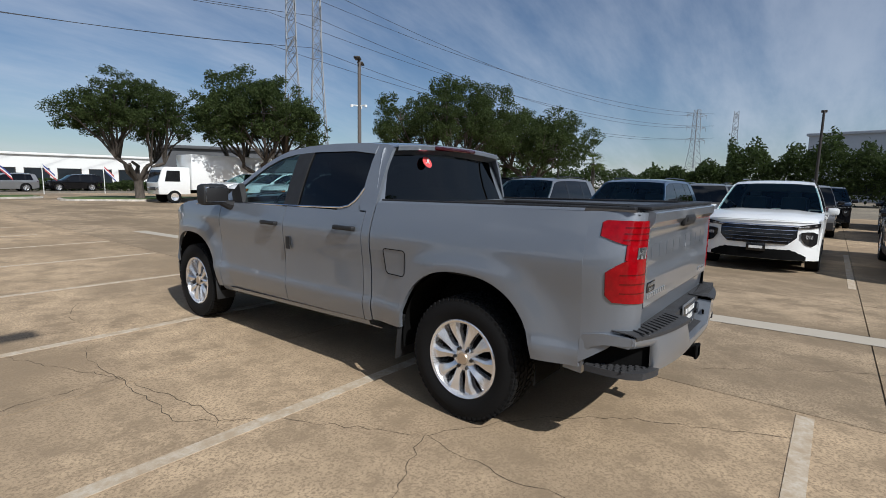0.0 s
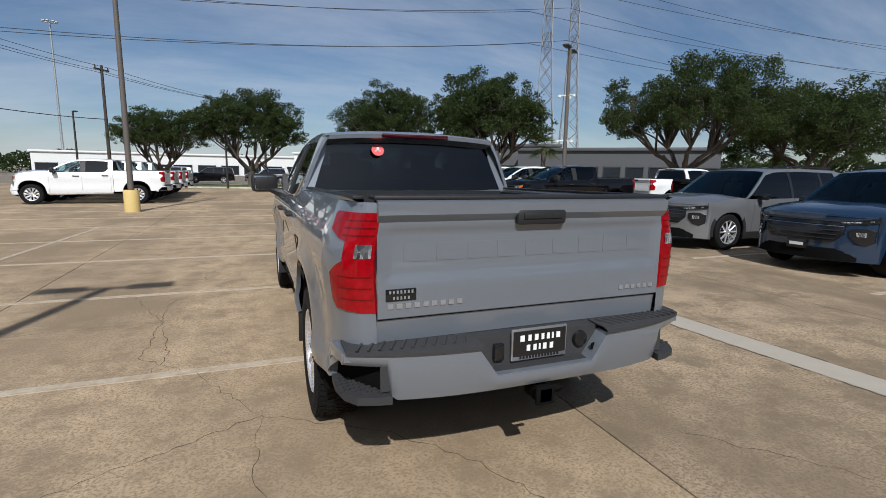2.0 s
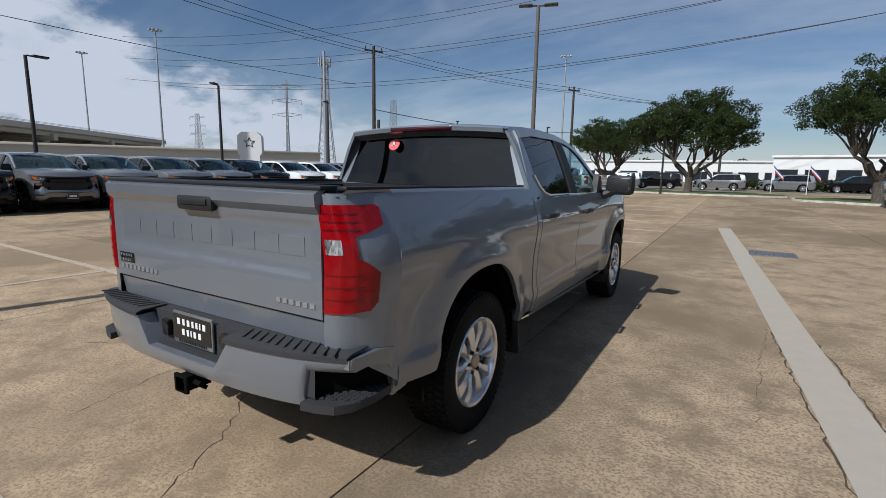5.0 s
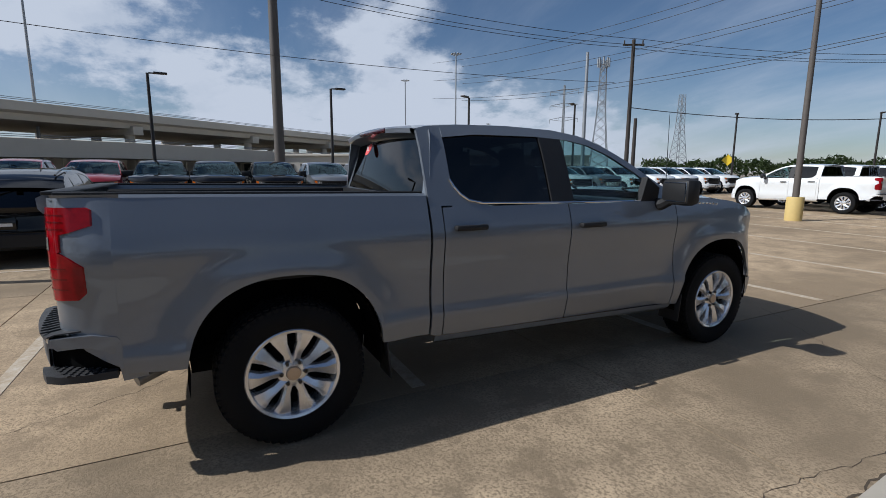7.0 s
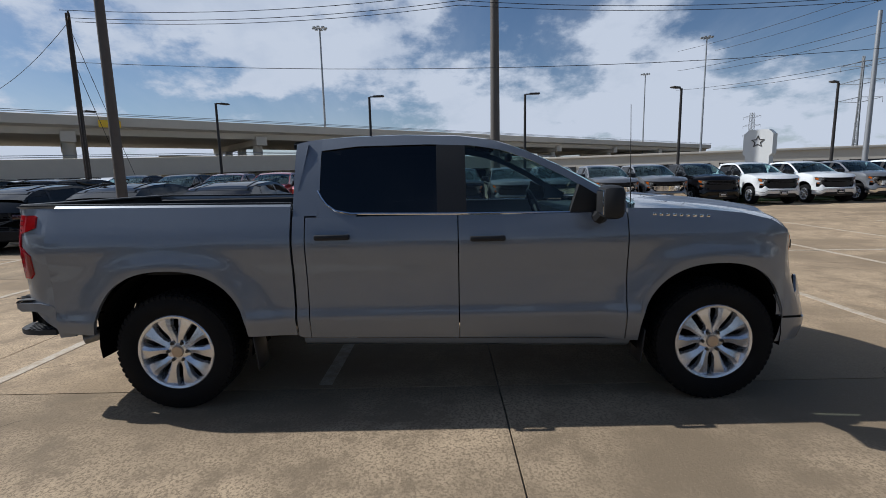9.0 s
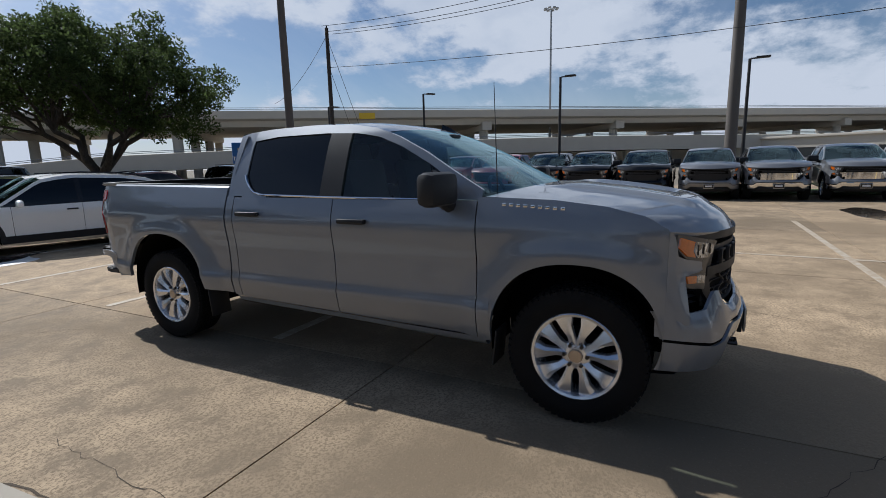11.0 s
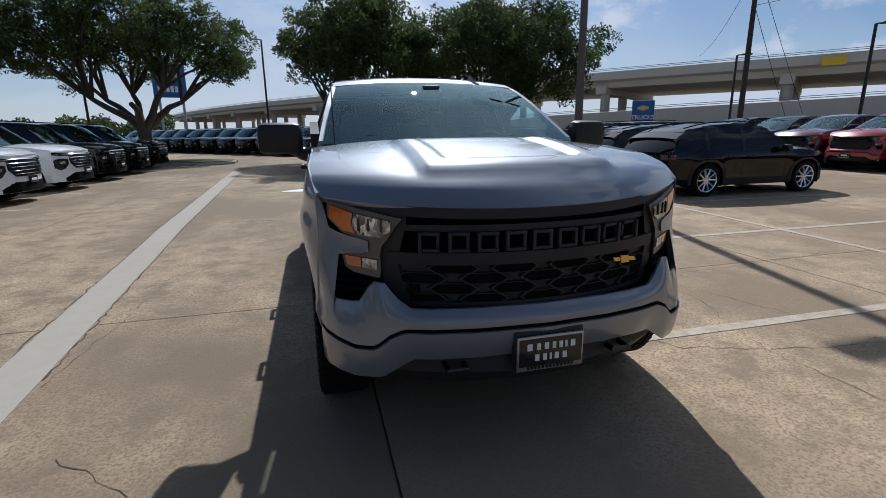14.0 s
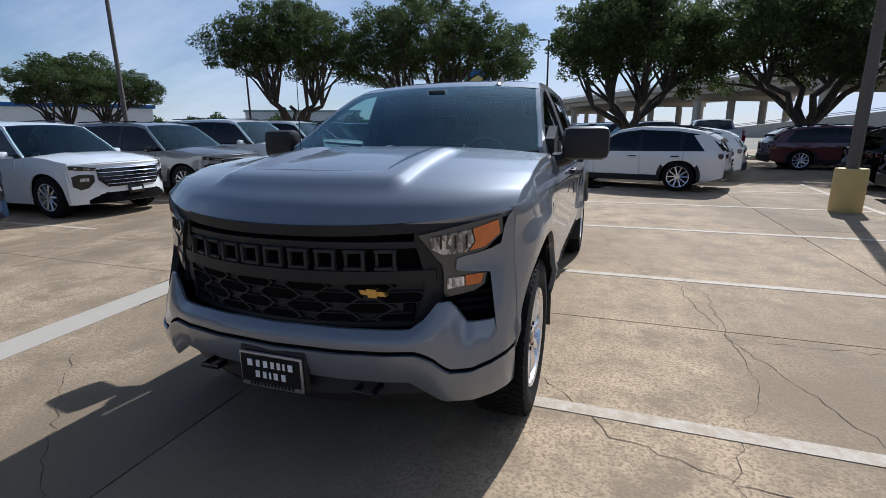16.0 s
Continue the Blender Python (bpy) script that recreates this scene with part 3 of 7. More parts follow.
    def gate_y(x, z):
        e = min(sstep(0.80, 0.73, abs(x)), 1)
        y = -1.070
        y += 0.012 * e * sstep(1.325, 1.298, z) * sstep(1.05, 1.13, z)
        y += ip(z, (0.80, 0.030), (0.905, 0.018), (0.918, 0.0), (0.94, 0.0), (1.345, 0.0), (1.378, -0.028), (1.432, -0.032), (1.445, 0.0))
        return y
    zs = sorted(set(list(np.linspace(0.80, 1.445, 40 if hero else 12)) + [0.905, 0.918]))
    grid(bm, [[(x, gate_y(x, z), z) for z in zs] for x in sorted(set(list(np.linspace(-0.797, 0.797, 22)) + [-0.73, -0.76, 0.73, 0.76]))])
    flange(bm, (0, 0.04, 0))
    gate = part("tailgate", bm, paint, T)
    bm = bmesh.new()
    box(bm, (0.01, -1.086, 1.360), (0.275, 0.036, 0.074), None, 0.016)
    gh = part("tailgate_handle", bm, BLACK_PLASTIC, gate)
    bm = bmesh.new()
    box(bm, (0.01, -1.106, 1.366), (0.215, 0.010, 0.030), None, 0.004)
    part("pull", bm, BLACK_PLASTIC, gh)
    bm = bmesh.new()
    box(bm, (0, -1.02, 1.452), (1.62, 0.12, 0.018), None, 0.006)
    part("gate_cap", bm, BLACK_PLASTIC, gate)
    # dark strip along the crease above the gate's lower lip
    bm = bmesh.new()
    box(bm, (0, -1.045, 0.912), (1.59, 0.03, 0.008))
    part("gate_crease_strip", bm, UNDER, gate)
    if hero:
        blocks_apart("pressed_block", paint, gate, -0.69, 0.71, 1.168, 1.250, -1.0552, 9, 0.010, 0.20)
        for nm, x0, x1, z0, z1, k in (("model_badge", -0.76, -0.385, 0.958, 0.985, 9), ("trim_badge", 0.52, 0.765, 0.955, 0.980, 6)):
            blocks_apart(nm, BADGE, gate, x0, x1, z0 + 0.002, z1 - 0.003, -1.072, k, 0.006, 0.38)
        bm = bmesh.new()
        box(bm, (-0.69, -1.072, 1.022), (0.142, 0.004, 0.056), None, 0.001)
        sg = part("dealer_sticker", bm, GLOSS_BLACK, gate, "small black sticker")
        blocks_apart("sticker_bar", BADGE, sg, -0.750, -0.630, 1.029, 1.043, -1.0755, 7, 0.002, 0.52)
        blocks_apart("sticker_bar", BADGE, sg, -0.733, -0.647, 1.002, 1.016, -1.0755, 5, 0.002, 0.52)
    # bed inside, and a filler behind the cab gap
    bm = bmesh.new()
    grid(bm, [[(-0.86, y, 1.42), (-0.80, y, 1.40), (-0.78, y, 0.93), (0.78, y, 0.93), (0.80, y, 1.40), (0.86, y, 1.42)] for y in (-1.04, -0.5, 0.2, 0.80)])
    grid(bm, [[(-0.80, 0.80, z), (0.80, 0.80, z)] for z in (0.93, 1.41)])
    grid(bm, [[(-0.80, -1.03, z), (0.80, -1.03, z)] for z in (0.93, 1.44)])
    # dark filler added to block light between cab and bed
    box(bm, (0, 0.835, 0.95), (1.80, 0.03, 0.86))
    part("bed_liner_and_filler", bm, BLACK_PLASTIC, T)
    for sx in (1, -1):
        bm = bmesh.new()
        grid(bm, [[(sx * side_x(y, 1.43) * 1.002, y, ip(y, (-0.8, 1.430), (0.85, 1.409)) + 0.001), (sx * 0.90, y, ip(y, (-0.8, 1.446), (0.85, 1.425))), (sx * 0.845, y, ip(y, (-0.8, 1.446), (0.85, 1.425))), (sx * 0.835, y, 1.39)] for y in np.linspace(-1.03, 0.85, 8)])
        part("bed_rail", bm, BLACK_PLASTIC if not hero else paint, T)
        bm = bmesh.new()
        box(bm, (sx * 0.865, -0.09, 1.440), (0.05, 1.86, 0.016), rotx(-0.7), 0.005)
        part("rail_cap", bm, BLACK_PLASTIC, T)
    # cab rear: panel, window, header and brake lamp
    bm = bmesh.new()
    grid(bm, [[(sx * w, y, z) for sx in (-1, -0.5, 0, 0.5, 1)] for w, y, z in ((0.90, 0.868, 1.0), (0.925, 0.868, 1.36), (0.905, 0.872, 1.415))])
    for s in (-1, 1):
        grid(bm, [[(s * a, y - 0.0, z), (s * b, y, z)] for a, b, y, z in ((0.825, 0.905, 0.872, 1.415), (0.785, 0.875, 0.90, 1.53), (0.735, 0.82, 0.93, 1.67), (0.700, 0.775, 0.95, 1.79), (0.66, 0.75, 0.955, 1.83))])
    grid(bm, [[(f * w, y - (0.02 * (1 - f * f)), z + 0.03 * (1 - f * f)) for f in np.linspace(-1, 1, 13)] for w, y, z in ((0.70, 0.952, 1.772), (0.71, 0.93, 1.788), (0.71, 0.862, 1.798), (0.712, 0.842, 1.808), (0.705, 0.838, 1.838), (0.70, 0.850, 1.850), (0.695, 0.885, 1.856))])
    part("cab_rear", bm, paint, T)
    bm = bmesh.new()
    grid(bm, [[(f * w, y - 0.015 * (1 - f * f), z) for f in np.linspace(-1, 1, 9)] for w, y, z in ((0.83, 0.875, 1.412), (0.785, 0.90, 1.53), (0.735, 0.93, 1.67), (0.70, 0.952, 1.805))])
    rw = part("rear_screen", bm, TINT, T, "dark tinted rear window")
    bm = bmesh.new()
    box(bm, (0, 0.826, 1.852), (0.58, 0.024, 0.034), None, 0.010)
    part("brake_lamp", bm, DARK_RED, T)
    # roof
    bm = bmesh.new()
    rows = []
    for y in np.linspace(0.855, 2.36, 24 if hero else 9):
        e = roof_edge(y)
        w = cab_x(y, e)
        rows.append([(f * w, y + 0.03 * (y - 1.6) * (1 - f * f), e + 0.036 * (1 - abs(f) ** 2.4)) for f in np.linspace(-1, 1, 21)])
    grid(bm, rows)
    part("roof", bm, paint, T)
    # windscreen, wipers' shelf
    bm = bmesh.new()
    rows = []
    for k in range(9):
        f = k / 8
        y = 2.34 + (3.17 - 2.34) * f
        z = roof_edge(y) - 0.004
        w = cab_x(y, z) - 0.008
        rows.append([(u * w, y + 0.22 * (1 - abs(u) ** 2.2) * (0.18 + 0.82 * f), z + 0.036 * (1 - abs(u) ** 2.4) * (1 - f)) for u in np.linspace(-1, 1, 17)])
    grid(bm, rows)
    part("windscreen", bm, SCREEN, T, "clear windscreen")
    bm = bmesh.new()
    grid(bm, [[(u * 0.9, 3.14 + 0.23 * (1 - abs(u) ** 2.2) + o, z) for u in np.linspace(-1, 1, 11)] for o, z in ((-0.05, 1.362), (0.02, 1.350), (0.12, 1.335))])
    part("cowl", bm, BLACK_PLASTIC, T)
    # bonnet
    bm = bmesh.new()
    nx, ny = (65, 44) if hero else (13, 10)
    rows = []
    for j in range(ny + 1):
        v = j / ny
        row = []
        for i in range(nx + 1):
            u = -1 + 2 * i / nx
            ye = 3.17 + (4.215 - 3.17) * v
            edge = shut_z(ye) + 0.002 - 0.014 * sstep(0.94, 1.0, v)
            x = u * (side_x(ye, shut_z(ye)) - 0.005)
            y0, y1 = 3.17 + 0.20 * (1 - abs(u) ** 2.2), 4.562 - 0.347 * abs(u) ** 2.3
            y = y0 + (y1 - y0) * v
            mid = ipc(v, (0, 1.405), (0.25, 1.387), (0.53, 1.348), (0.75, 1.302), (0.86, 1.267), (0.943, 1.212), (0.98, 1.165), (1, 1.125))
            z = mid + (edge - mid) * abs(u) ** 2.6
            z += 0.026 * sstep(0.50, 0.45, abs(x)) * sstep(0.0, 0.3, v) * sstep(0.90, 0.82, v)
            z -= 0.020 * sstep(0.37, 0.33, abs(x)) * sstep(0.08, 0.3, v) * sstep(0.76, 0.70, v)
            row.append((x, y, z))
        rows.append(row)
    grid(bm, rows)
    flange(bm, (0, -0.01, -0.025))
    part("bonnet", bm, paint, T)
    front_end(T, paint, hero, bright)
    rear_bumper(T, paint, hero, bright)
    # chassis, axles, exhaust
    bm = bmesh.new()
    for s in (-1, 1):
        box(bm, (s * 0.42, 1.7, 0.50), (0.09, 5.2, 0.14))
    box(bm, (0, 1.9, 0.56), (1.30, 2.4, 0.12))
    box(bm, (0, 4.0, 0.60), (1.15, 0.9, 0.40))
    box(bm, (0, -0.2, 0.72), (1.15, 1.55, 0.10))
    tube(bm, [(-0.75, 0, 0.415), (-0.2, 0, 0.415), (0.2, 0, 0.415), (0.75, 0, 0.415)], [0.045, 0.06, 0.06, 0.045], 10)
    tube(bm, [(-0.75, FA, 0.40), (0.75, FA, 0.40)], 0.045, 8)
    tube(bm, [(0.55, 0.8, 0.46), (0.60, -0.35, 0.52), (0.72, -0.72, 0.50)], 0.035, 8)
    part("chassis", bm, UNDER, T)
    # cabin
    bm = bmesh.new()
    box(bm, (0, 2.0, 0.84), (1.75, 2.2, 0.42))
    box(bm, (0, 3.02, 1.17), (1.70, 0.42, 0.30), None, 0.05)
    part("dashboard", bm, INTERIOR, T)
    for sx in (1, -1):
        bm = bmesh.new()
        box(bm, (sx * 0.42, 2.15, 1.06), (0.54, 0.52, 0.16), None, 0.05)
        box(bm, (sx * 0.42, 1.90, 1.33), (0.52, 0.14, 0.56), rotx(10), 0.05)
        box(bm, (sx * 0.42, 1.84, 1.66), (0.26, 0.10, 0.17), rotx(8), 0.04)
        part("front_seat", bm, SEAT, T)
    bm = bmesh.new()
    box(bm, (0, 1.32, 1.06), (1.5, 0.5, 0.16), None, 0.05)
    box(bm, (0, 1.03, 1.28), (1.5, 0.12, 0.50), rotx(10), 0.05)
    for xx in (-0.45, 0.45):
        box(bm, (xx, 1.00, 1.58), (0.25, 0.09, 0.14), None, 0.03)
    part("rear_bench", bm, SEAT, T)
    if not hero:
        return T
    bm = bmesh.new()
    tube(bm, [(-0.42 + 0.18 * math.cos(a), 2.76 - 0.07 * math.sin(a), 1.27 + 0.17 * math.sin(a)) for a in np.linspace(0, 2 * math.pi, 22)], 0.016, 6, False)
    part("steering_wheel", bm, INTERIOR, T)
    return T


BRONZE_CAP = plain("bronze_cap", (0.50, 0.40, 0.30), 0.35, 0.6, 0.08, 60)
GRILLE_GREY = plain("grille_grey", (0.028, 0.028, 0.029), 0.5, 0, 0.1, 60, spec=0.3)


def front_end(T, paint, hero, bright):
    """Grille, lamps and bumper."""
    bar = CHROME if bright else BLACK_PLASTIC
    bm = bmesh.new()
    grid(bm, [[(x, front_y(x) - 0.075, z) for z in (0.40, 0.8, 1.14)] for x in np.linspace(-0.86, 0.86, 25)])
    G = part("grille", bm, UNDER, T, "black grille with a honeycomb lower half")

    def strip(name, x0, x1, lo, hi, off, mat, parent, n=30, nz=3, d=-0.04, plan=front_y):
        b = bmesh.new()
        xs = np.linspace(x0, x1, n) if plan is front_y else x1 * np.sin(np.linspace(-math.pi / 2, math.pi / 2, n))
        grid(b, [[(x, plan(x) + (off(x, f) if callable(off) else off), lo(x) + (hi(x) - lo(x)) * f) for f in np.linspace(0, 1, nz)] for x in xs])
        flange(b, (0, d, 0))
        return part(name, b, mat, parent)
    c = lambda v: (lambda x: v)
    strip("grille_top_bar", -0.83, 0.83, lambda x: 1.085 + 0.04 * abs(x) ** 2, lambda x: 1.128 + 0.045 * abs(x) ** 2, -0.01, BLACK_PLASTIC, G)
    strip("upper_bar", -0.64, 0.64, c(1.035), c(1.062), -0.02, BLACK_PLASTIC, G)
    strip("middle_bar", -0.66, 0.66, c(0.892), c(0.945), 0.0, bar, G)
    for s in (-1, 1):
        b = bmesh.new()
        grid(b, [[(s * x, front_y(x) - 0.012, z) for x in (xa, (xa + xb) / 2, xb)] for z, xa, xb in ((0.72, 0.56, 0.60), (0.80, 0.60, 0.67), (0.90, 0.62, 0.70), (0.99, 0.60, 0.69), (1.06, 0.58, 0.64), (1.10, 0.58, 0.64))])
        flange(b, (0, -0.05, 0))
        part("grille_side", b, BLACK_PLASTIC, G)
    strip("grille_floor", -0.62, 0.62, c(0.705), c(0.725), -0.005, BLACK_PLASTIC, G)
    if not hero:
        strip("badge_bar", -0.5, 0.5, c(0.965), c(1.015), -0.02, BLACK_PLASTIC, G, 16)
    for k in range(9 if hero else 0):
        b = bmesh.new()
        x0 = 0.54 - 0.12 * k
        w = 0.094
        xc = x0 - 0.05
        yy = front_y(xc) - 0.018
        rot = rotz(math.degrees(math.atan(0.946 * abs(xc) ** 1.2)) * (-1 if xc > 0 else 1))
        for dx, dz, sw, sh in ((0, 0.036, w, 0.015), (0, -0.036, w, 0.015), (-w / 2 + 0.008, 0, 0.015, 0.085), (w / 2 - 0.008, 0, 0.015, 0.085)):
            box(b, (xc + dx, yy, 0.99 + dz), (sw, 0.025, sh), rot, 0.003)
        part("grille_block", b, GRILLE_GREY, G)
    b = bmesh.new()
    grid(b, [[(x, front_y(x) - 0.030, z) for z in (0.71, 0.80, 0.90)] for x in np.linspace(-0.66, 0.66, 25)])
    mesh_panel = part("honeycomb_panel", b, bar if bright else BLACK_PLASTIC, G)
    for row in range(4 if hero else 0):
        z = 0.737 + 0.046 * row
        for k in range(-3, 4):
            xc = 0.262 * (k + 0.5 * (row % 2))
            if abs(xc) > 0.58:
                continue
            ring = ((-0.112, 0), (-0.075, 0.026), (0.075, 0.026), (0.112, 0), (0.075, -0.026), (-0.075, -0.026))
            b = bmesh.new()
            loops = []
            for sc, dy in ((1.0, -0.030), (0.97, -0.012), (0.86, -0.012), (0.80, -0.026)):
                loops.append([b.verts.new((xc + px * sc, front_y(xc + px * sc) + dy, z + pz * sc)) for px, pz in ring])
            for l0, l1 in zip(loops, loops[1:]):
                for q in range(6):
                    b.faces.new((l0[q], l0[(q + 1) % 6], l1[(q + 1) % 6], l1[q]))
            cell = part("honeycomb_cell", b, BLACK_PLASTIC, mesh_panel)
            # flat dark hexagon: the shade of a deep opening, given as colour
            b = bmesh.new()
            b.faces.new([b.verts.new((xc + px * 0.81, front_y(xc + px * 0.81) - 0.024, z + pz * 0.81)) for px, pz in ring])
            part("cell_shade", b, UNDER, mesh_panel)
    if hero:
        b = bmesh.new()
        prism(b, [(-0.490, 0.850), (-0.378, 0.850), (-0.368, 0.869), (-0.480, 0.869)], 4.510, 4.536, "y")
        prism(b, [(-0.453, 0.842), (-0.411, 0.842), (-0.405, 0.877), (-0.447, 0.877)], 4.510, 4.540, "y")
        part("emblem", b, GOLD, G, "small gold emblem")
    for s in (-1, 1):
        # bezel that carries the upper and the lower lamp
        b = bmesh.new()
        pts = [((0.60, 1.09), (0.895, 1.158)), ((0.63, 1.05), (0.90, 1.085)), ((0.66, 1.00), (0.84, 1.02)), ((0.685, 0.965), (0.735, 0.985)), ((0.69, 0.93), (0.745, 0.935)), ((0.69, 0.90), (0.845, 0.92)), ((0.69, 0.85), (0.835, 0.868)), ((0.695, 0.825), (0.80, 0.845))]
        grid(b, [[(s * x, front_y(x) + 0.008, za + (zb - za) * f) for f, x in ((f, xa + (xb - xa) * f) for f in np.linspace(0, 1, 5))] for (xa, za), (xb, zb) in pts])
        flange(b, (0, -0.06, 0))
        H = part("headlamp", b, BEZEL, T, "headlamp with amber outer lens")
        lens = (("lens", CLEAR_LENS, [((0.645, 1.078), (0.79, 1.108)), ((0.650, 1.035), (0.80, 1.055)), ((0.69, 1.008), (0.775, 1.016))]),
                ("turn_lens", AMBER, [((0.795, 1.108), (0.884, 1.140)), ((0.805, 1.058), (0.892, 1.085)), ((0.785, 1.020), (0.84, 1.032))]),
                ("lower_lens", CLEAR_LENS, [((0.705, 0.908), (0.765, 0.915)), ((0.705, 0.862), (0.765, 0.872))]),
                ("lower_turn_lens", AMBER, [((0.77, 0.915), (0.835, 0.92)), ((0.77, 0.872), (0.825, 0.876))]))
        for nm, mat, rows in lens:
            b = bmesh.new()
            grid(b, [[(s * x, front_y(x) + 0.016, za + (zb - za) * f) for f, x in ((f, xa + (xb - xa) * f) for f in np.linspace(0, 1, 4))] for (xa, za), (xb, zb) in rows])
            flange(b, (0, -0.02, 0))
            lo = part(nm, b, mat, H)
            if hero and nm == "lens":
                for xx in (0.685, 0.735, 0.775):
                    b = bmesh.new()
                    box(b, (s * xx, front_y(xx) + 0.018, 1.06), (0.006, 0.008, 0.055))
                    part("lens_rib", b, GLOSS_BLACK, lo)
        # fender hook between the lamps, side air duct
        b = bmesh.new()
        grid(b, [[(s * x, corner_y(x, za + (zb - za) * f), za + (zb - za) * f) for f in np.linspace(0, 1, 7)] for x, za, zb in ((0.738, 0.945, 0.988), (0.765, 0.935, 0.998), (0.82, 0.930, 1.010), (0.86, 0.925, 1.022), (0.895, 0.72, 1.040), (0.905, 0.66, 1.10), (0.918, 0.60, 1.150))] + [[(s * (side_x(4.216, z) - 0.003), 4.216, z) for z in np.linspace(0.60, 1.180, 7)]])
        flange(b, (0, -0.05, 0))
        part("corner_panel", b, paint, T)
        b = bmesh.new()
        for z in (0.75, 0.785, 0.82, 0.855):
            grid(b, [[(s * x, front_y(x) - 0.04, z), (s * x, front_y(x) - 0.005, z + 0.006), (s * x, front_y(x) - 0.04, z + 0.014)] for x in np.linspace(0.73, 0.90, 6)])
        part("duct_slats", b, BLACK_PLASTIC, T)
    up = CHROME if bright else paint
    hiA = lambda x: ip(abs(x), (0, 0.708), (0.58, 0.715), (0.64, 0.76), (0.685, 0.825), (0.735, 0.825), (0.79, 0.735), (0.87, 0.728), (0.93, 0.74), (0.97, 0.74))
    loA = lambda x: ip(abs(x), (0, 0.632), (0.62, 0.638), (0.68, 0.61), (0.74, 0.555), (0.82, 0.553), (0.97, 0.59))
    strip("bumper_upper", -0.957, 0.957, loA, hiA, lambda x, f: -0.008 - 0.035 * f - 0.02 * sstep(0.55, 0.7, abs(x)) * f + 0.012 * math.sin(math.pi * f), paint, T, 90, 7, -0.016, bump_y)
    hiB = lambda x: loA(x) - 0.016
    loB = lambda x: ip(abs(x), (0, 0.492), (0.58, 0.492), (0.66, 0.44), (0.72, 0.40), (0.82, 0.395), (0.97, 0.405))
    strip("bumper_lower", -0.957, 0.957, loB, hiB, lambda x, f: 0.006 - 0.035 * (1 - f) ** 2, up, T, 90, 7, -0.016, bump_y)
    strip("bumper_seam", -0.95, 0.95, lambda x: loA(x) - 0.02, lambda x: loA(x) + 0.004, -0.02, UNDER, T, 60, 2, -0.04, bump_y)
    b = bmesh.new()
    grid(b, [[(x, front_y(x) + o, z) for x in np.linspace(-0.80, 0.80, 17)] for o, z in ((-0.04, 0.52), (0.0, 0.47), (0.01, 0.40), (-0.05, 0.33), (-0.2, 0.31))])
    part("valance", b, BLACK_PLASTIC, T)
    for s in (-1, 1) if hero else ():
        b = bmesh.new()
        tube(b, [(s * 0.36, 4.48, 0.44), (s * 0.36, 4.60, 0.44), (s * 0.44, 4.60, 0.44), (s * 0.44, 4.48, 0.44)], 0.014, 8)
        part("tow_hook", b, GLOSS_BLACK, T)
    b = bmesh.new()
    box(b, (0.0, 4.635, 0.515), (0.33, 0.03, 0.185), None, 0.008)
    part("plate_bracket", b, BLACK_PLASTIC, T)
    plate(T, "front_plate", 4.662, 0.508, 1, 0.0, hero)


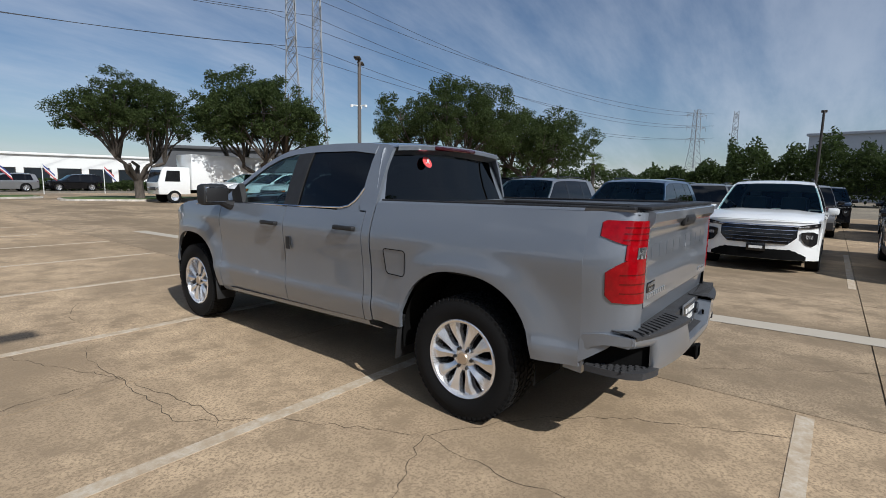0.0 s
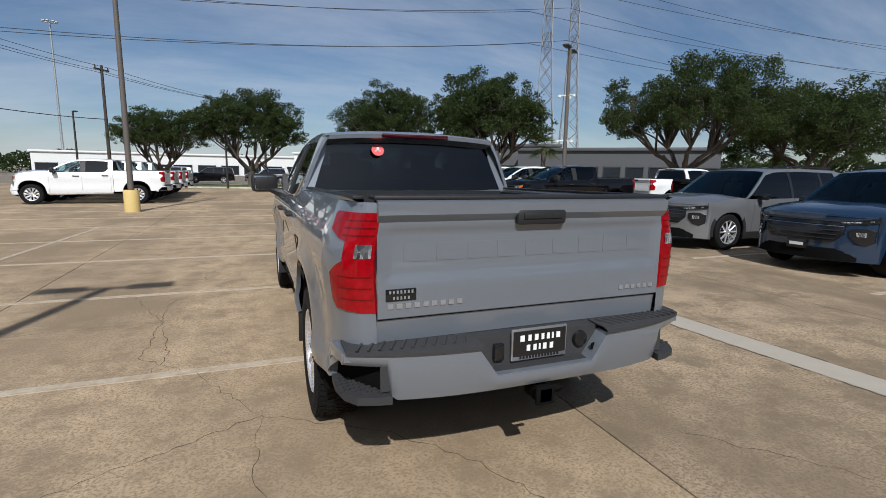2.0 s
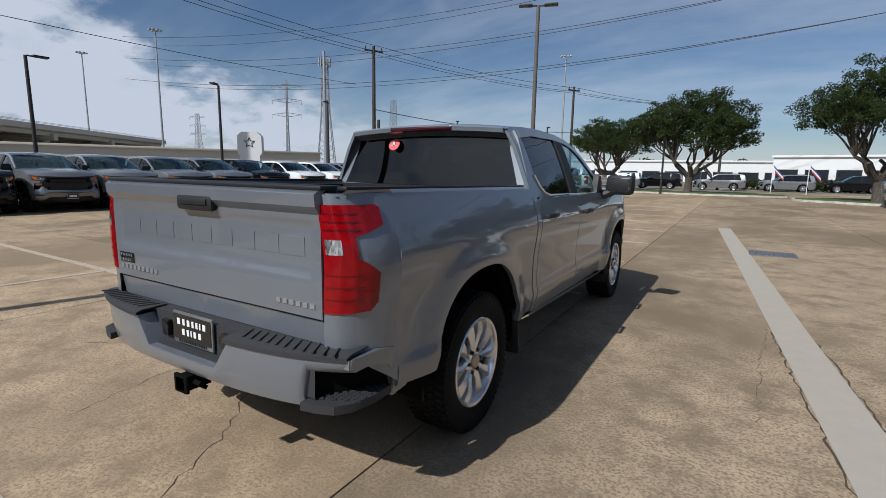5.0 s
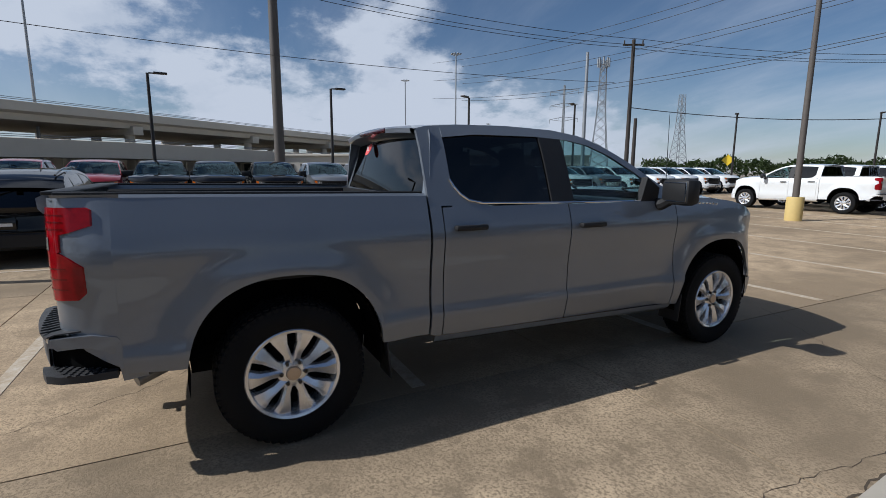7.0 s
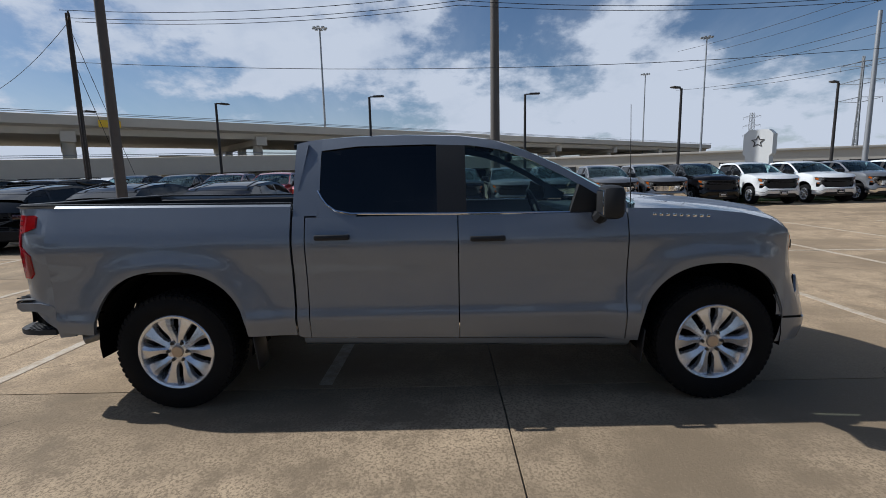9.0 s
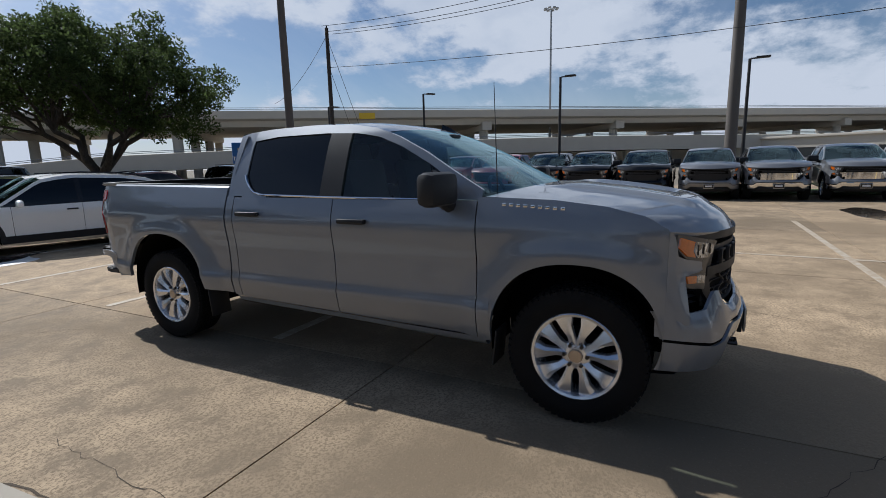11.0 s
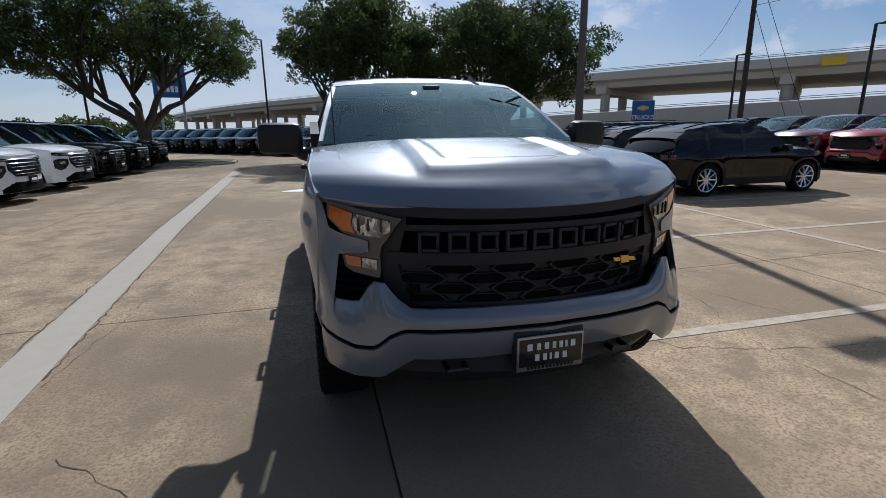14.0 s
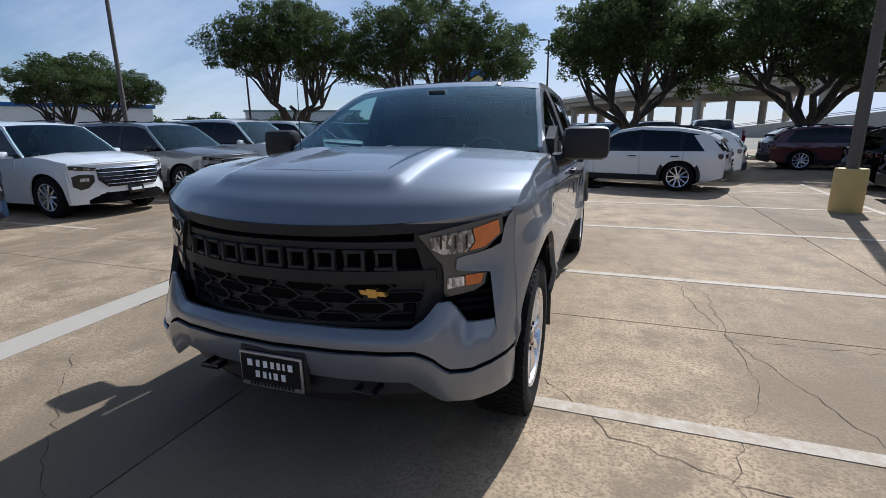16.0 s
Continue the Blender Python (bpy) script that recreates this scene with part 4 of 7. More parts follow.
def rear_bumper(T, paint, hero, bright):
    by = lambda x: -1.225 + 0.16 * abs(x) ** 3.2
    hi = lambda x: ip(abs(x), (0, 0.640), (0.265, 0.640), (0.36, 0.775), (0.96, 0.782))
    lo = lambda x: ip(abs(x), (0, 0.560), (0.725, 0.560), (0.75, 0.58), (0.77, 0.715), (0.96, 0.725))
    col = CHROME if bright else paint
    b = bmesh.new()
    xs = sorted(set(list(np.linspace(-0.955, 0.955, 40)) + [-0.36, -0.265, 0.265, 0.36, -0.725, 0.725, -0.75, 0.75, -0.77, 0.77]))
    grid(b, [[(x, by(x) + 0.03 * (1 - f) ** 2 + 0.012 * f * f, lo(x) + (hi(x) - lo(x)) * f) for f in np.linspace(0, 1, 6)] for x in xs])
    flange(b, (0, 0.10, 0))
    B = part("rear_bumper", b, col, T)
    b = bmesh.new()
    grid(b, [[(x, -1.125, 0.60), (x, -1.12, 0.795), (x, -1.03, 0.797)] for x in np.linspace(-0.80, 0.80, 9)])
    grid(b, [[(x, by(x) + 0.01, 0.636), (x, -1.12, 0.645)] for x in np.linspace(-0.30, 0.30, 5)])
    part("bumper_recess", b, STEP_GREY, B)
    for s in (-1, 1):
        b = bmesh.new()
        pts = [(s * x, by(x) + 0.004, 0.792) for x in np.linspace(0.36, 0.945, 9)]
        grid(b, [[(s * x, by(x) - 0.002, 0.782), (s * x, by(x) - 0.001, 0.794), (s * x, by(x) + 0.03, 0.803), (s * x, -1.06 + 0.10 * sstep(0.8, 0.95, x), 0.806)] for x in np.linspace(0.345, 0.945, 14)])
        flange(b, (0, 0, -0.006))
        pad = part("step_pad", b, STEP_GREY, B, "ribbed black step pad")
        if hero:
            for k in range(11):
                x = 0.40 + 0.048 * k
                b = bmesh.new()
                box(b, (s * x, (by(x) - 1.06) / 2 + 0.01, 0.807), (0.012, 0.10, 0.008), rotz(s * 28), 0.002)
                part("rib", b, STEP_GREY, pad)
        # side wrap and corner step
        b = bmesh.new()
        hoop = ((by(0.955), 0.742, by(0.955), 0.782, 0.950), (-1.02, 0.735, -1.02, 0.785, 0.966), (-0.93, 0.725, -0.92, 0.785, 0.974), (-0.865, 0.70, -0.82, 0.765, 0.976), (-0.83, 0.65, -0.755, 0.69, 0.970), (-0.815, 0.58, -0.715, 0.60, 0.962), (-0.81, 0.53, -0.70, 0.54, 0.955))
        grid(b, [[(s * x, ya + (yb_ - ya) * f, za + (zb - za) * f) for f in (0, 0.5, 1)] for ya, za, yb_, zb, x in hoop])
        flange(b, (-s * 0.05, 0, 0))
        part("bumper_side", b, col, B)
        b = bmesh.new()
        grid(b, [[(s * x, y, z) for z in np.linspace(0.575, 0.74, 4)] for x, y in ((0.765, by(0.765) + 0.04), (0.82, -1.04), (0.88, -0.95), (0.945, -0.80))])
        part("step_well", b, UNDER, B)
        b = bmesh.new()
        out = [(0.755, by(0.755) - 0.004), (0.82, by(0.82) - 0.012), (0.90, by(0.9) - 0.012), (0.945, -1.06), (0.968, -0.95), (0.965, -0.83), (0.90, -0.83), (0.82, -0.95), (0.765, -1.08)]
        o = [(s * p[0], p[1]) for p in out]
        prism(b, o, 0.555, 0.592, "z")
        st = part("corner_step", b, STEP_GREY, B, "black treaded corner step")
        if hero:
            b = bmesh.new()
            for i in range(7):
                for j in range(5):
                    x, y = 0.81 + 0.023 * i, -1.10 + 0.035 * j + 0.016 * (i % 2) + 0.08 * (i / 7)
                    box(b, (s * x, y, 0.594), (0.018, 0.018, 0.008), rotz(45))
            part("tread_studs", b, STEP_GREY, st)
    plate(T, "rear_plate", -1.135, 0.742, -1, 0.0, hero)
    b = bmesh.new()
    box(b, (0, -1.15, 0.50), (0.075, 0.14, 0.075), None, 0.006)
    box(b, (0, -1.21, 0.50), (0.105, 0.02, 0.095), None, 0.01)
    box(b, (0.085, -1.17, 0.50), (0.05, 0.02, 0.05), rotx(45))
    part("hitch_receiver", b, UNDER, T)
    if not hero:
        return
    b = bmesh.new()
    tube(b, [(0.245, -1.13, 0.735), (0.245, -1.145, 0.735)], [0.042, 0.038], 18)
    part("lock_cover", b, GLOSS_BLACK, B)
    b = bmesh.new()
    box(b, (-0.225, -1.135, 0.72), (0.055, 0.03, 0.085), None, 0.01)
    part("socket_cover", b, GLOSS_BLACK, B)
    if hero:
        b = bmesh.new()
        for zz in (0.70,):
            box(b, (0.30, -1.17, zz), (0.03, 0.006, 0.03), rotz(30))
        part("bumper_bolt", b, UNDER, B)

# ---------- ground ----------
def concrete(name, c, stain):
    m, t, b = nodes_of(name)
    fine = tex(t, "ShaderNodeTexNoise", 55, 8, 0.7, "Position")
    mid = tex(t, "ShaderNodeTexNoise", 2.2, 10, 0.74, "Position")
    wide = tex(t, "ShaderNodeTexNoise", 0.32, 5, 0.6, "Position", (1, 0.55, 1), (4, 7, 0))
    peb = tex(t, "ShaderNodeTexVoronoi", 38, coord="Position")
    col = ramp(t, mid.outputs["Fac"], [(0.40, tuple(v * 0.60 for v in c)), (0.50, c), (0.60, tuple(min(1, v * 1.22) for v in c))])
    col = mixc(t, ramp(t, wide.outputs["Fac"], [(0.45, (0, 0, 0)), (0.58, (stain,) * 3)]), col, tuple(v * 0.50 for v in c))
    col = mixc(t, ramp(t, peb.outputs["Distance"], [(0.0, (0.9, 0.9, 0.9)), (0.26, (0, 0, 0))]), col, tuple(v * 0.70 for v in c))
    col = mixc(t, ramp(t, fine.outputs["Fac"], [(0.43, (0.85, 0.85, 0.85)), (0.52, (0, 0, 0))]), col, tuple(v * 0.50 for v in c))
    oi = t.nodes.new("ShaderNodeObjectInfo")
    col = mixc(t, ramp(t, oi.outputs["Random"], [(0, (0, 0, 0)), (1, (0.22, 0.22, 0.22))]), col, tuple(v * 0.72 for v in c))
    t.links.new(col, b.inputs["Base Color"])
    t.links.new(ramp(t, mid.outputs["Fac"], [(0.3, (0.70,) * 3), (0.7, (0.92,) * 3)]), b.inputs["Roughness"])
    b.inputs["Specular IOR Level"].default_value = 0.12
    bump(t, b, fine.outputs["Fac"], 0.6, 0.008)
    return m


CONCRETE = concrete("tan_concrete", (0.475, 0.355, 0.228), 0.85)
CONCRETE_WORN = concrete("worn_concrete", (0.41, 0.312, 0.205), 0.95)
GUTTER = plain("pale_concrete", (0.43, 0.385, 0.315), 0.85, 0, 0.10, 7, relief=0.15, spec=0.15)
DECK = plain("bridge_concrete", (0.56, 0.51, 0.435), 0.85, 0, 0.09, 0.9, spec=0.2)
LOT_FAR = concrete("far_paving", (0.30, 0.26, 0.20), 0.6)
CRACK = plain("crack_dirt", (0.085, 0.062, 0.040), 0.95, 0, 0.3, 30)
GRASS = plain("lawn", (0.07, 0.115, 0.022), 0.9, 0, 0.4, 12, relief=0.6)
WATER = plain("wet_patch", (0.05, 0.042, 0.035), 0.03, 0, 0.2, 3)
PATCH_WHITE = plain("white_patch", (0.72, 0.70, 0.66), 0.5, 0, 0.12, 8)


def worn_paint():
    m, t, b = nodes_of("worn_line_paint")
    n = tex(t, "ShaderNodeTexNoise", 9, 8, 0.72)
    n2 = tex(t, "ShaderNodeTexNoise", 60, 4, 0.6)
    col = ramp(t, n.outputs["Fac"], [(0.40, (0.39, 0.30, 0.20)), (0.54, (0.48, 0.40, 0.30)), (0.70, (0.56, 0.51, 0.42))])
    col = mixc(t, ramp(t, n2.outputs["Fac"], [(0.3, (0.5,) * 3), (0.55, (0, 0, 0))]), col, (0.36, 0.29, 0.20))
    t.links.new(col, b.inputs["Base Color"])
    b.inputs["Roughness"].default_value = 0.75
    return m


LINE = worn_paint()

bm = bmesh.new()
grid(bm, [[(x, y, -0.012) for x in (-1500, -200, 0, 200, 1500)] for y in (-1500, -200, 0, 200, 1500)])
ground = finish("ground", bm, LOT_FAR)
tagged(ground, "wide concrete lot reaching to the horizon", "ground", kind="structure")


def flat(name, pts, z, mat, label, kind="structure", category="marking", thick=0.004):
    b = bmesh.new()
    prism(b, pts, z - thick, z, "z")
    return tagged(finish(name, b, mat), label, category, kind=kind)


def ribbon(x0, y0, x1, y1, w):
    d = Vector((x1 - x0, y1 - y0)).normalized()
    nx, ny = -d.y * w / 2, d.x * w / 2
    return [(x0 + nx, y0 + ny), (x0 - nx, y0 - ny), (x1 - nx, y1 - ny), (x1 + nx, y1 + ny)]


# stall lines every 2.74 m, and the line down the middle of the double bay
for k in range(-3, 11):
    y = -1.81 + 2.745 * k
    x1 = 0.62 if k < 6 else -0.2
    flat("stall_line", ribbon(-10.3, y + 0.10, x1, y, 0.105), 0.008, LINE, "worn white stall line on the concrete")
flat("bay_line", ribbon(-6.15, -9.5, -5.0, 12.0, 0.10), 0.0085, LINE, "worn white line along the bay")
for k in range(-5, 4):
    y = -2.2 + 2.95 * k
    flat("stall_line", ribbon(6.6, y, 12.0, y, 0.10), 0.008, LINE, "worn white stall line between parked cars")
# pale drain ribbon
flat("drain_strip", [(2.64, 3.2), (2.22, 9.0), (1.85, 14.0), (2.18, 14.0), (2.55, 9.0), (2.96, 3.2), (3.21, 0.0), (3.38, -2.0), (4.08, -14.5), (3.73, -14.5), (3.03, -2.0), (2.87, 0.0)], 0.009, GUTTER, "pale concrete drain strip", category="strip", thick=0.006)
bm = bmesh.new()
for i in range(10):
    box(bm, (2.62 + 0.075 * i, 9.1, 0.012), (0.035, 0.62, 0.02))
box(bm, (2.95, 9.1, 0.004), (0.80, 0.70, 0.01))
tagged(finish("drain_grate", bm, STEEL), "rusty iron drain grate set in the concrete", "drain")

# cracks: wandering dark seams
rnd = random.Random(5)


def crack(path, w=0.0042):
    b = bmesh.new()
    pts = []
    for (xa, ya), (xb, yb) in zip(path, path[1:]):
        n = max(2, int(math.hypot(xb - xa, yb - ya) / 0.07))
        for k in range(n):
            f = k / n
            pts.append((xa + (xb - xa) * f + rnd.uniform(-0.022, 0.022), ya + (yb - ya) * f + rnd.uniform(-0.022, 0.022)))
    pts.append(path[-1])
    rows = []
    for i, p in enumerate(pts):
        q0, q1 = pts[max(0, i - 1)], pts[min(len(pts) - 1, i + 1)]
        d = Vector((q1[0] - q0[0], q1[1] - q0[1])).normalized()
        ww = w * rnd.uniform(0.15, 0.75)
        rows.append([(p[0] - d.y * ww, p[1] + d.x * ww, 0.0065), (p[0] + d.y * ww, p[1] - d.x * ww, 0.0065)])
    grid(b, rows)
    return tagged(finish("crack", b, CRACK), "dark crack running through the concrete", "crack", kind="structure")


for path in ([(-2.7, 3.7), (-2.2, 2.43), (-2.2, 1.35), (-1.75, 0.9), (-1.29, 0.04), (-1.35, -0.6), (-1.2, -1.3)],
             [(-1.29, 0.04), (-0.6, -0.4), (-0.2, -0.9), (0.2, -1.75)], [(-2.2, 2.43), (-3.4, 2.38), (-5.0, 2.2)],
             [(-2.18, 2.33), (-2.25, 3.11), (-2.05, 3.6), (-1.91, 4.09), (-1.95, 4.8), (-1.7, 5.4)], [(-1.91, 4.09), (-1.4, 3.9), (-1.0, 3.4)],
             [(-2.18, 2.33), (-2.0, 1.4), (-2.1, 0.9)], [(-1.91, 4.09), (-2.6, 4.2), (-3.6, 4.0)],
             [(2.45, 1.0), (2.5, 2.2), (2.6, 3.3)], [(1.1, -1.0), (1.9, -2.0), (2.4, -3.2)], [(2.2, 4.1), (1.2, 4.9), (0.5, 5.4)],
             [(-3.6, -1.3), (-2.6, -0.6), (-1.29, 0.04)], [(4.6, 0.0), (5.1, 1.6), (4.8, 3.4)]):
    crack(path)
for edge in ([(2.63, 3.2), (2.86, 0.0), (3.02, -2.0), (3.72, -14.3)], [(2.97, 3.2), (3.22, 0.0), (3.39, -2.0), (4.09, -14.3)]):
    crack(edge, 0.014)

# wet patches, one with a pale patch along its edge
def blob(cx, cy, rx, ry, seed, n=40):
    r = random.Random(seed)
    ph = [r.uniform(0, 6.3) for _ in range(5)]
    return [(cx + rx * math.cos(a) * (1 + sum(0.10 * math.sin((k + 2) * a + ph[k]) for k in range(5)) / 1.4), cy + ry * math.sin(a) * (1 + sum(0.10 * math.sin((k + 2) * a + ph[k] + 1) for k in range(5)) / 1.4)) for a in np.linspace(0, 2 * math.pi, n, endpoint=False)]


flat("pale_patch", blob(0.35, -6.9, 1.2, 0.75, 2), 0.007, PATCH_WHITE, "pale patch on the concrete beside the puddle", category="stain")
flat("puddle", blob(0.05, -7.4, 1.1, 0.6, 8), 0.010, WATER, "shallow puddle beside the white car", category="puddle")
flat("puddle", blob(-12.5, 8.5, 1.6, 0.5, 4), 0.008, WATER, "shallow dark puddle on the concrete", category="puddle")

# grass islands with kerbs
KERB = concrete("kerb_concrete", (0.60, 0.56, 0.50), 0.3)
def island(cx, cy, rx, ry, seed, label):
    b = bmesh.new()
    o = blob(cx, cy, rx, ry, seed, 36)
    prism(b, o, -0.01, 0.13, "z")
    k = tagged(finish("kerb", b, KERB), "pale concrete kerb round a planted island", "kerb", kind="structure")
    flat("lawn", [(cx + (x - cx) * (1 - 0.18 / rx), cy + (y - cy) * (1 - 0.18 / ry)) for x, y in o], 0.17, GRASS, label, category="lawn", thick=0.06)


island(9.5, 37.0, 3.6, 3.4, 3, "clipped lawn on a kerbed island")
island(-0.5, 42.5, 6.5, 2.2, 5, "clipped lawn under the trees")
island(8.5, -20.8, 4.0, 1.8, 6, "clipped lawn at the end of the row")
island(-3.2, -22.6, 4.2, 1.6, 9, "clipped lawn under the oak")
island(-10.5, -21.5, 3.2, 1.5, 12, "clipped lawn under the oak")
flat("verge", [(-19.4, -12), (-22.6, -12), (-22.6, 30), (-19.9, 30)], 0.06, GRASS, "strip of grass behind the parked trucks", category="lawn", thick=0.07)

# ---------- other cars ----------
def suv(paint, label, L=5.0, W=1.95, H=1.78, wb=3.0, m=Matrix(), bar=None, kind="suv", rim=None, cladding=None, category="car"):
    """Family car, nose towards +y, rear axle at the origin."""
    T = thing(kind, label, category, m)
    oh = (L - wb)
    fo, ro = oh * 0.47, oh * 0.53
    yf, yr = wb + fo, -ro
    hw = W / 2
    r = 0.385 if H > 1.6 else 0.35
    belt = H * 0.605
    hood = H * 0.625
    bar = bar or BLACK_PLASTIC
    cy0 = wb * 0.78 + 0.08     # foot of the windscreen
    ar = r + 0.075

    def X(y, z):
        x = hw * ip(z / H, (0.12, 0.93), (0.22, 0.965), (0.36, 0.975), (0.52, 1.0), (0.58, 0.985), (0.63, 0.96), (0.66, 0.94))
        for c in (0, wb):
            x += 0.018 * (1 - sstep(ar, ar + 0.2, math.hypot(y - c, z - r)))
        x -= 0.16 * max(0, y - (yf - 0.85)) ** 2 + 0.22 * max(0, (yr + 0.55) - y) ** 2
        return x

    def bot(y):
        return max(ip(y, (yr, 0.36), (yr + 0.3, 0.27), (0, 0.25), (wb, 0.23), (yf, 0.25)), arch(y, 0, ar, r - 0.08, ar + 0.05), arch(y, wb, ar, r - 0.08, ar + 0.05))

    def top(y):
        return ip(y, (yr, belt * 1.03), (cy0, belt), (wb * 0.9, hood), (yf - 0.85, hood * 0.965), (yf - 0.42, hood * 0.90), (yf, hood * 0.87))

    def roofz(y):
        if H < 1.65:
            return ip(y, (yr + 0.05, H * 0.68), (yr + 0.18, H * 0.80), (yr + 0.55, H * 0.905), (yr + 1.1, H * 0.962), (wb * 0.35, H * 0.985), (cy0 - 0.95, H * 0.970), (cy0 - 0.62, H * 0.93), (cy0 + 0.1, belt + 0.02))
        return ip(y, (yr + 0.05, H * 0.66), (yr + 0.22, H * 0.93), (yr + 0.5, H * 0.972), (wb * 0.2, H * 0.985), (cy0 - 0.95, H * 0.970), (cy0 - 0.62, H * 0.93), (cy0 + 0.1, belt + 0.02))

    def gx(z):
        return hw * ip(z / H, (0.62, 0.955), (0.78, 0.87), (0.93, 0.765), (1.0, 0.68))
    yb = [yr, -ar * 0.2, wb * 0.34, cy0 - 0.12, yf - 0.375]

    def N(x):
        return yf - 0.30 * (x / hw) ** 4 - 0.16 * (abs(x) / hw) ** 2
    for sx in (1, -1):
        for nm, a, b_ in zip(("quarter_panel", "rear_door", "front_door", "front_fender"), yb, yb[1:]):
            bm = bmesh.new()
            rows = []
            for y in spread(a + 0.004, b_ - 0.004, 10, ((0, ar), (wb, ar))):
                lo, hi = bot(y), top(y)
                rows.append([(sx * X(y, lo + (hi - lo) * k / 8), y, lo + (hi - lo) * k / 8) for k in range(9)])
            grid(bm, rows)
            flange(bm, (-sx * 0.025, 0, 0))
            p = part(nm, bm, paint, T)
            if "door" in nm:
                bm = bmesh.new()
                yy = a + 0.18
                box(bm, (sx * (X(yy, belt * 0.89) + 0.018), yy, belt * 0.89), (0.025, 0.20, 0.03), None, 0.01)
                part("door_handle", bm, paint if not cladding else BLACK_PLASTIC, p)
        if cladding:
            for c in (0, wb):
                bm = bmesh.new()
                grid(bm, [[(sx * (X(c + (ar + d) * math.sin(a), r) + 0.012), c + (ar + d) * math.sin(a), max(0.24, r + (ar + d + 0.02) * math.cos(a))) for d in (-0.01, 0.07)] for a in np.linspace(-1.75, 1.75, 20)])
                flange(bm, (-sx * 0.03, 0, 0))
                part("arch_cladding", bm, cladding, T)
            bm = bmesh.new()
            grid(bm, [[(sx * (X(y, z) + 0.012), y, z) for z in (0.23, 0.30, 0.38)] for y in np.linspace(ar, wb - ar, 6)])
            flange(bm, (-sx * 0.03, 0, 0))
            part("sill_cladding", bm, cladding, T)
        # side glass band and pillars
        ya, yc = yr + 0.32, cy0 - 0.02
        bm = bmesh.new()
        grid(bm, [[(sx * (gx(z) - 0.006), y, z) for z in np.linspace(top(y), max(roofz(y) - 0.06, top(y) + 0.005), 5)] for y in np.linspace(ya, yc, 22)])
        part("side_glass", bm, TINT, T)
        bm = bmesh.new()
        grid(bm, [[(sx * gx(z), y, z) for z in np.linspace(max(roofz(y) - 0.065, top(y)), max(roofz(y), top(y) + 0.02), 3)] for y in np.linspace(yr + 0.14, cy0 + 0.08, 26)])
        for a, b_, lean in ((yr + 0.045, yr + 0.42, 0.29 if H > 1.65 else 0.85),):
            grid(bm, [[(sx * (gx(z) + 0.002), y, z) for y in (a + lean * (z - belt), b_ + 0.9 * lean * (z - belt))] for z in np.linspace(belt, H * (0.94 if H > 1.65 else 0.86), 5)])
        flange(bm, (-sx * 0.03, 0, 0))
        part("roof_frame", bm, paint, T)
        bm = bmesh.new()
        for yy in (wb * 0.345, -0.02):
            grid(bm, [[(sx * (gx(z) + 0.001), y, z) for y in (yy - 0.045, yy + 0.045)] for z in np.linspace(belt, H * 0.95, 4)])
        flange(bm, (-sx * 0.02, 0, 0))
        part("door_post", bm, GLOSS_BLACK, T)
        bm = bmesh.new()
        box(bm, (sx * (hw + 0.10), cy0 - 0.25, belt + 0.06), (0.20, 0.12, 0.14), None, 0.04)
        box(bm, (sx * (hw - 0.01), cy0 - 0.22, belt + 0.02), (0.12, 0.05, 0.04))
        part("mirror", bm, paint if paint in (PAINT_WHITE,) else GLOSS_BLACK, T)
        bm = bmesh.new()
        tube(bm, [(sx * hw * 0.66, y, roofz(y) + 0.055) for y in np.linspace(yr + 0.5, cy0 - 1.05, 6)], 0.016, 6)
        part("roof_rail", bm, GLOSS_BLACK, T)
        for c in (0, wb):
            bm = bmesh.new()
            rows = []
            for j in range(17):
                a = radians(-105 + 210 * j / 16)
                rows.append([(sx * hw * 0.96, c + (ar + 0.005) * math.sin(a), r - 0.03 + (ar + 0.01) * math.cos(a)), (sx * hw * 0.62, c + ar * math.sin(a), r - 0.03 + ar * math.cos(a))])
            grid(bm, rows)
            bm.faces.new([bm.verts.new((sx * hw * 0.62, c + ar * math.sin(radians(-105 + 210 * j / 16)), r - 0.03 + ar * math.cos(radians(-105 + 210 * j / 16)))) for j in range(17)])
            part("wheel_arch_liner", bm, UNDER, T)
            w = new("wheel")
            w.parent = T
            w.matrix_basis = Matrix.Translation((sx * (hw - 0.125), c, r)) @ (Matrix() if sx > 0 else Matrix.Rotation(math.pi, 4, "Z"))
            bm = bmesh.new()
            lathe(bm, [(0.0, 0.02), (0.225, 0.02), (0.235, -0.10), (r - 0.02, -0.115), (r, -0.09), (r, 0.09), (r - 0.02, 0.115), (0.27, 0.118), (0.245, 0.10)], 36)
            part("tyre", bm, RUBBER, w)
            bm = bmesh.new()
            lathe(bm, [(0.252, 0.10), (0.255, 0.112), (0.238, 0.105), (0.225, 0.0)], 36)
            for k in range(5):
                for s in (-1, 1):
                    a = radians(72 * k + s * 12)
                    tube(bm, [(0.085, 0.05 * math.sin(a), 0.05 * math.cos(a)), (0.10, 0.235 * math.sin(a + s * 0.1), 0.235 * math.cos(a + s * 0.1))], [0.022, 0.02], 5)
            lathe(bm, [(0, 0.10), (0.07, 0.095), (0.075, 0.04)], 16)
            part("rim", bm, rim or ALLOY, w)
        # lamps: a slim bright strip under the bonnet's edge, a dark pod with a lens below it
        bm = bmesh.new()
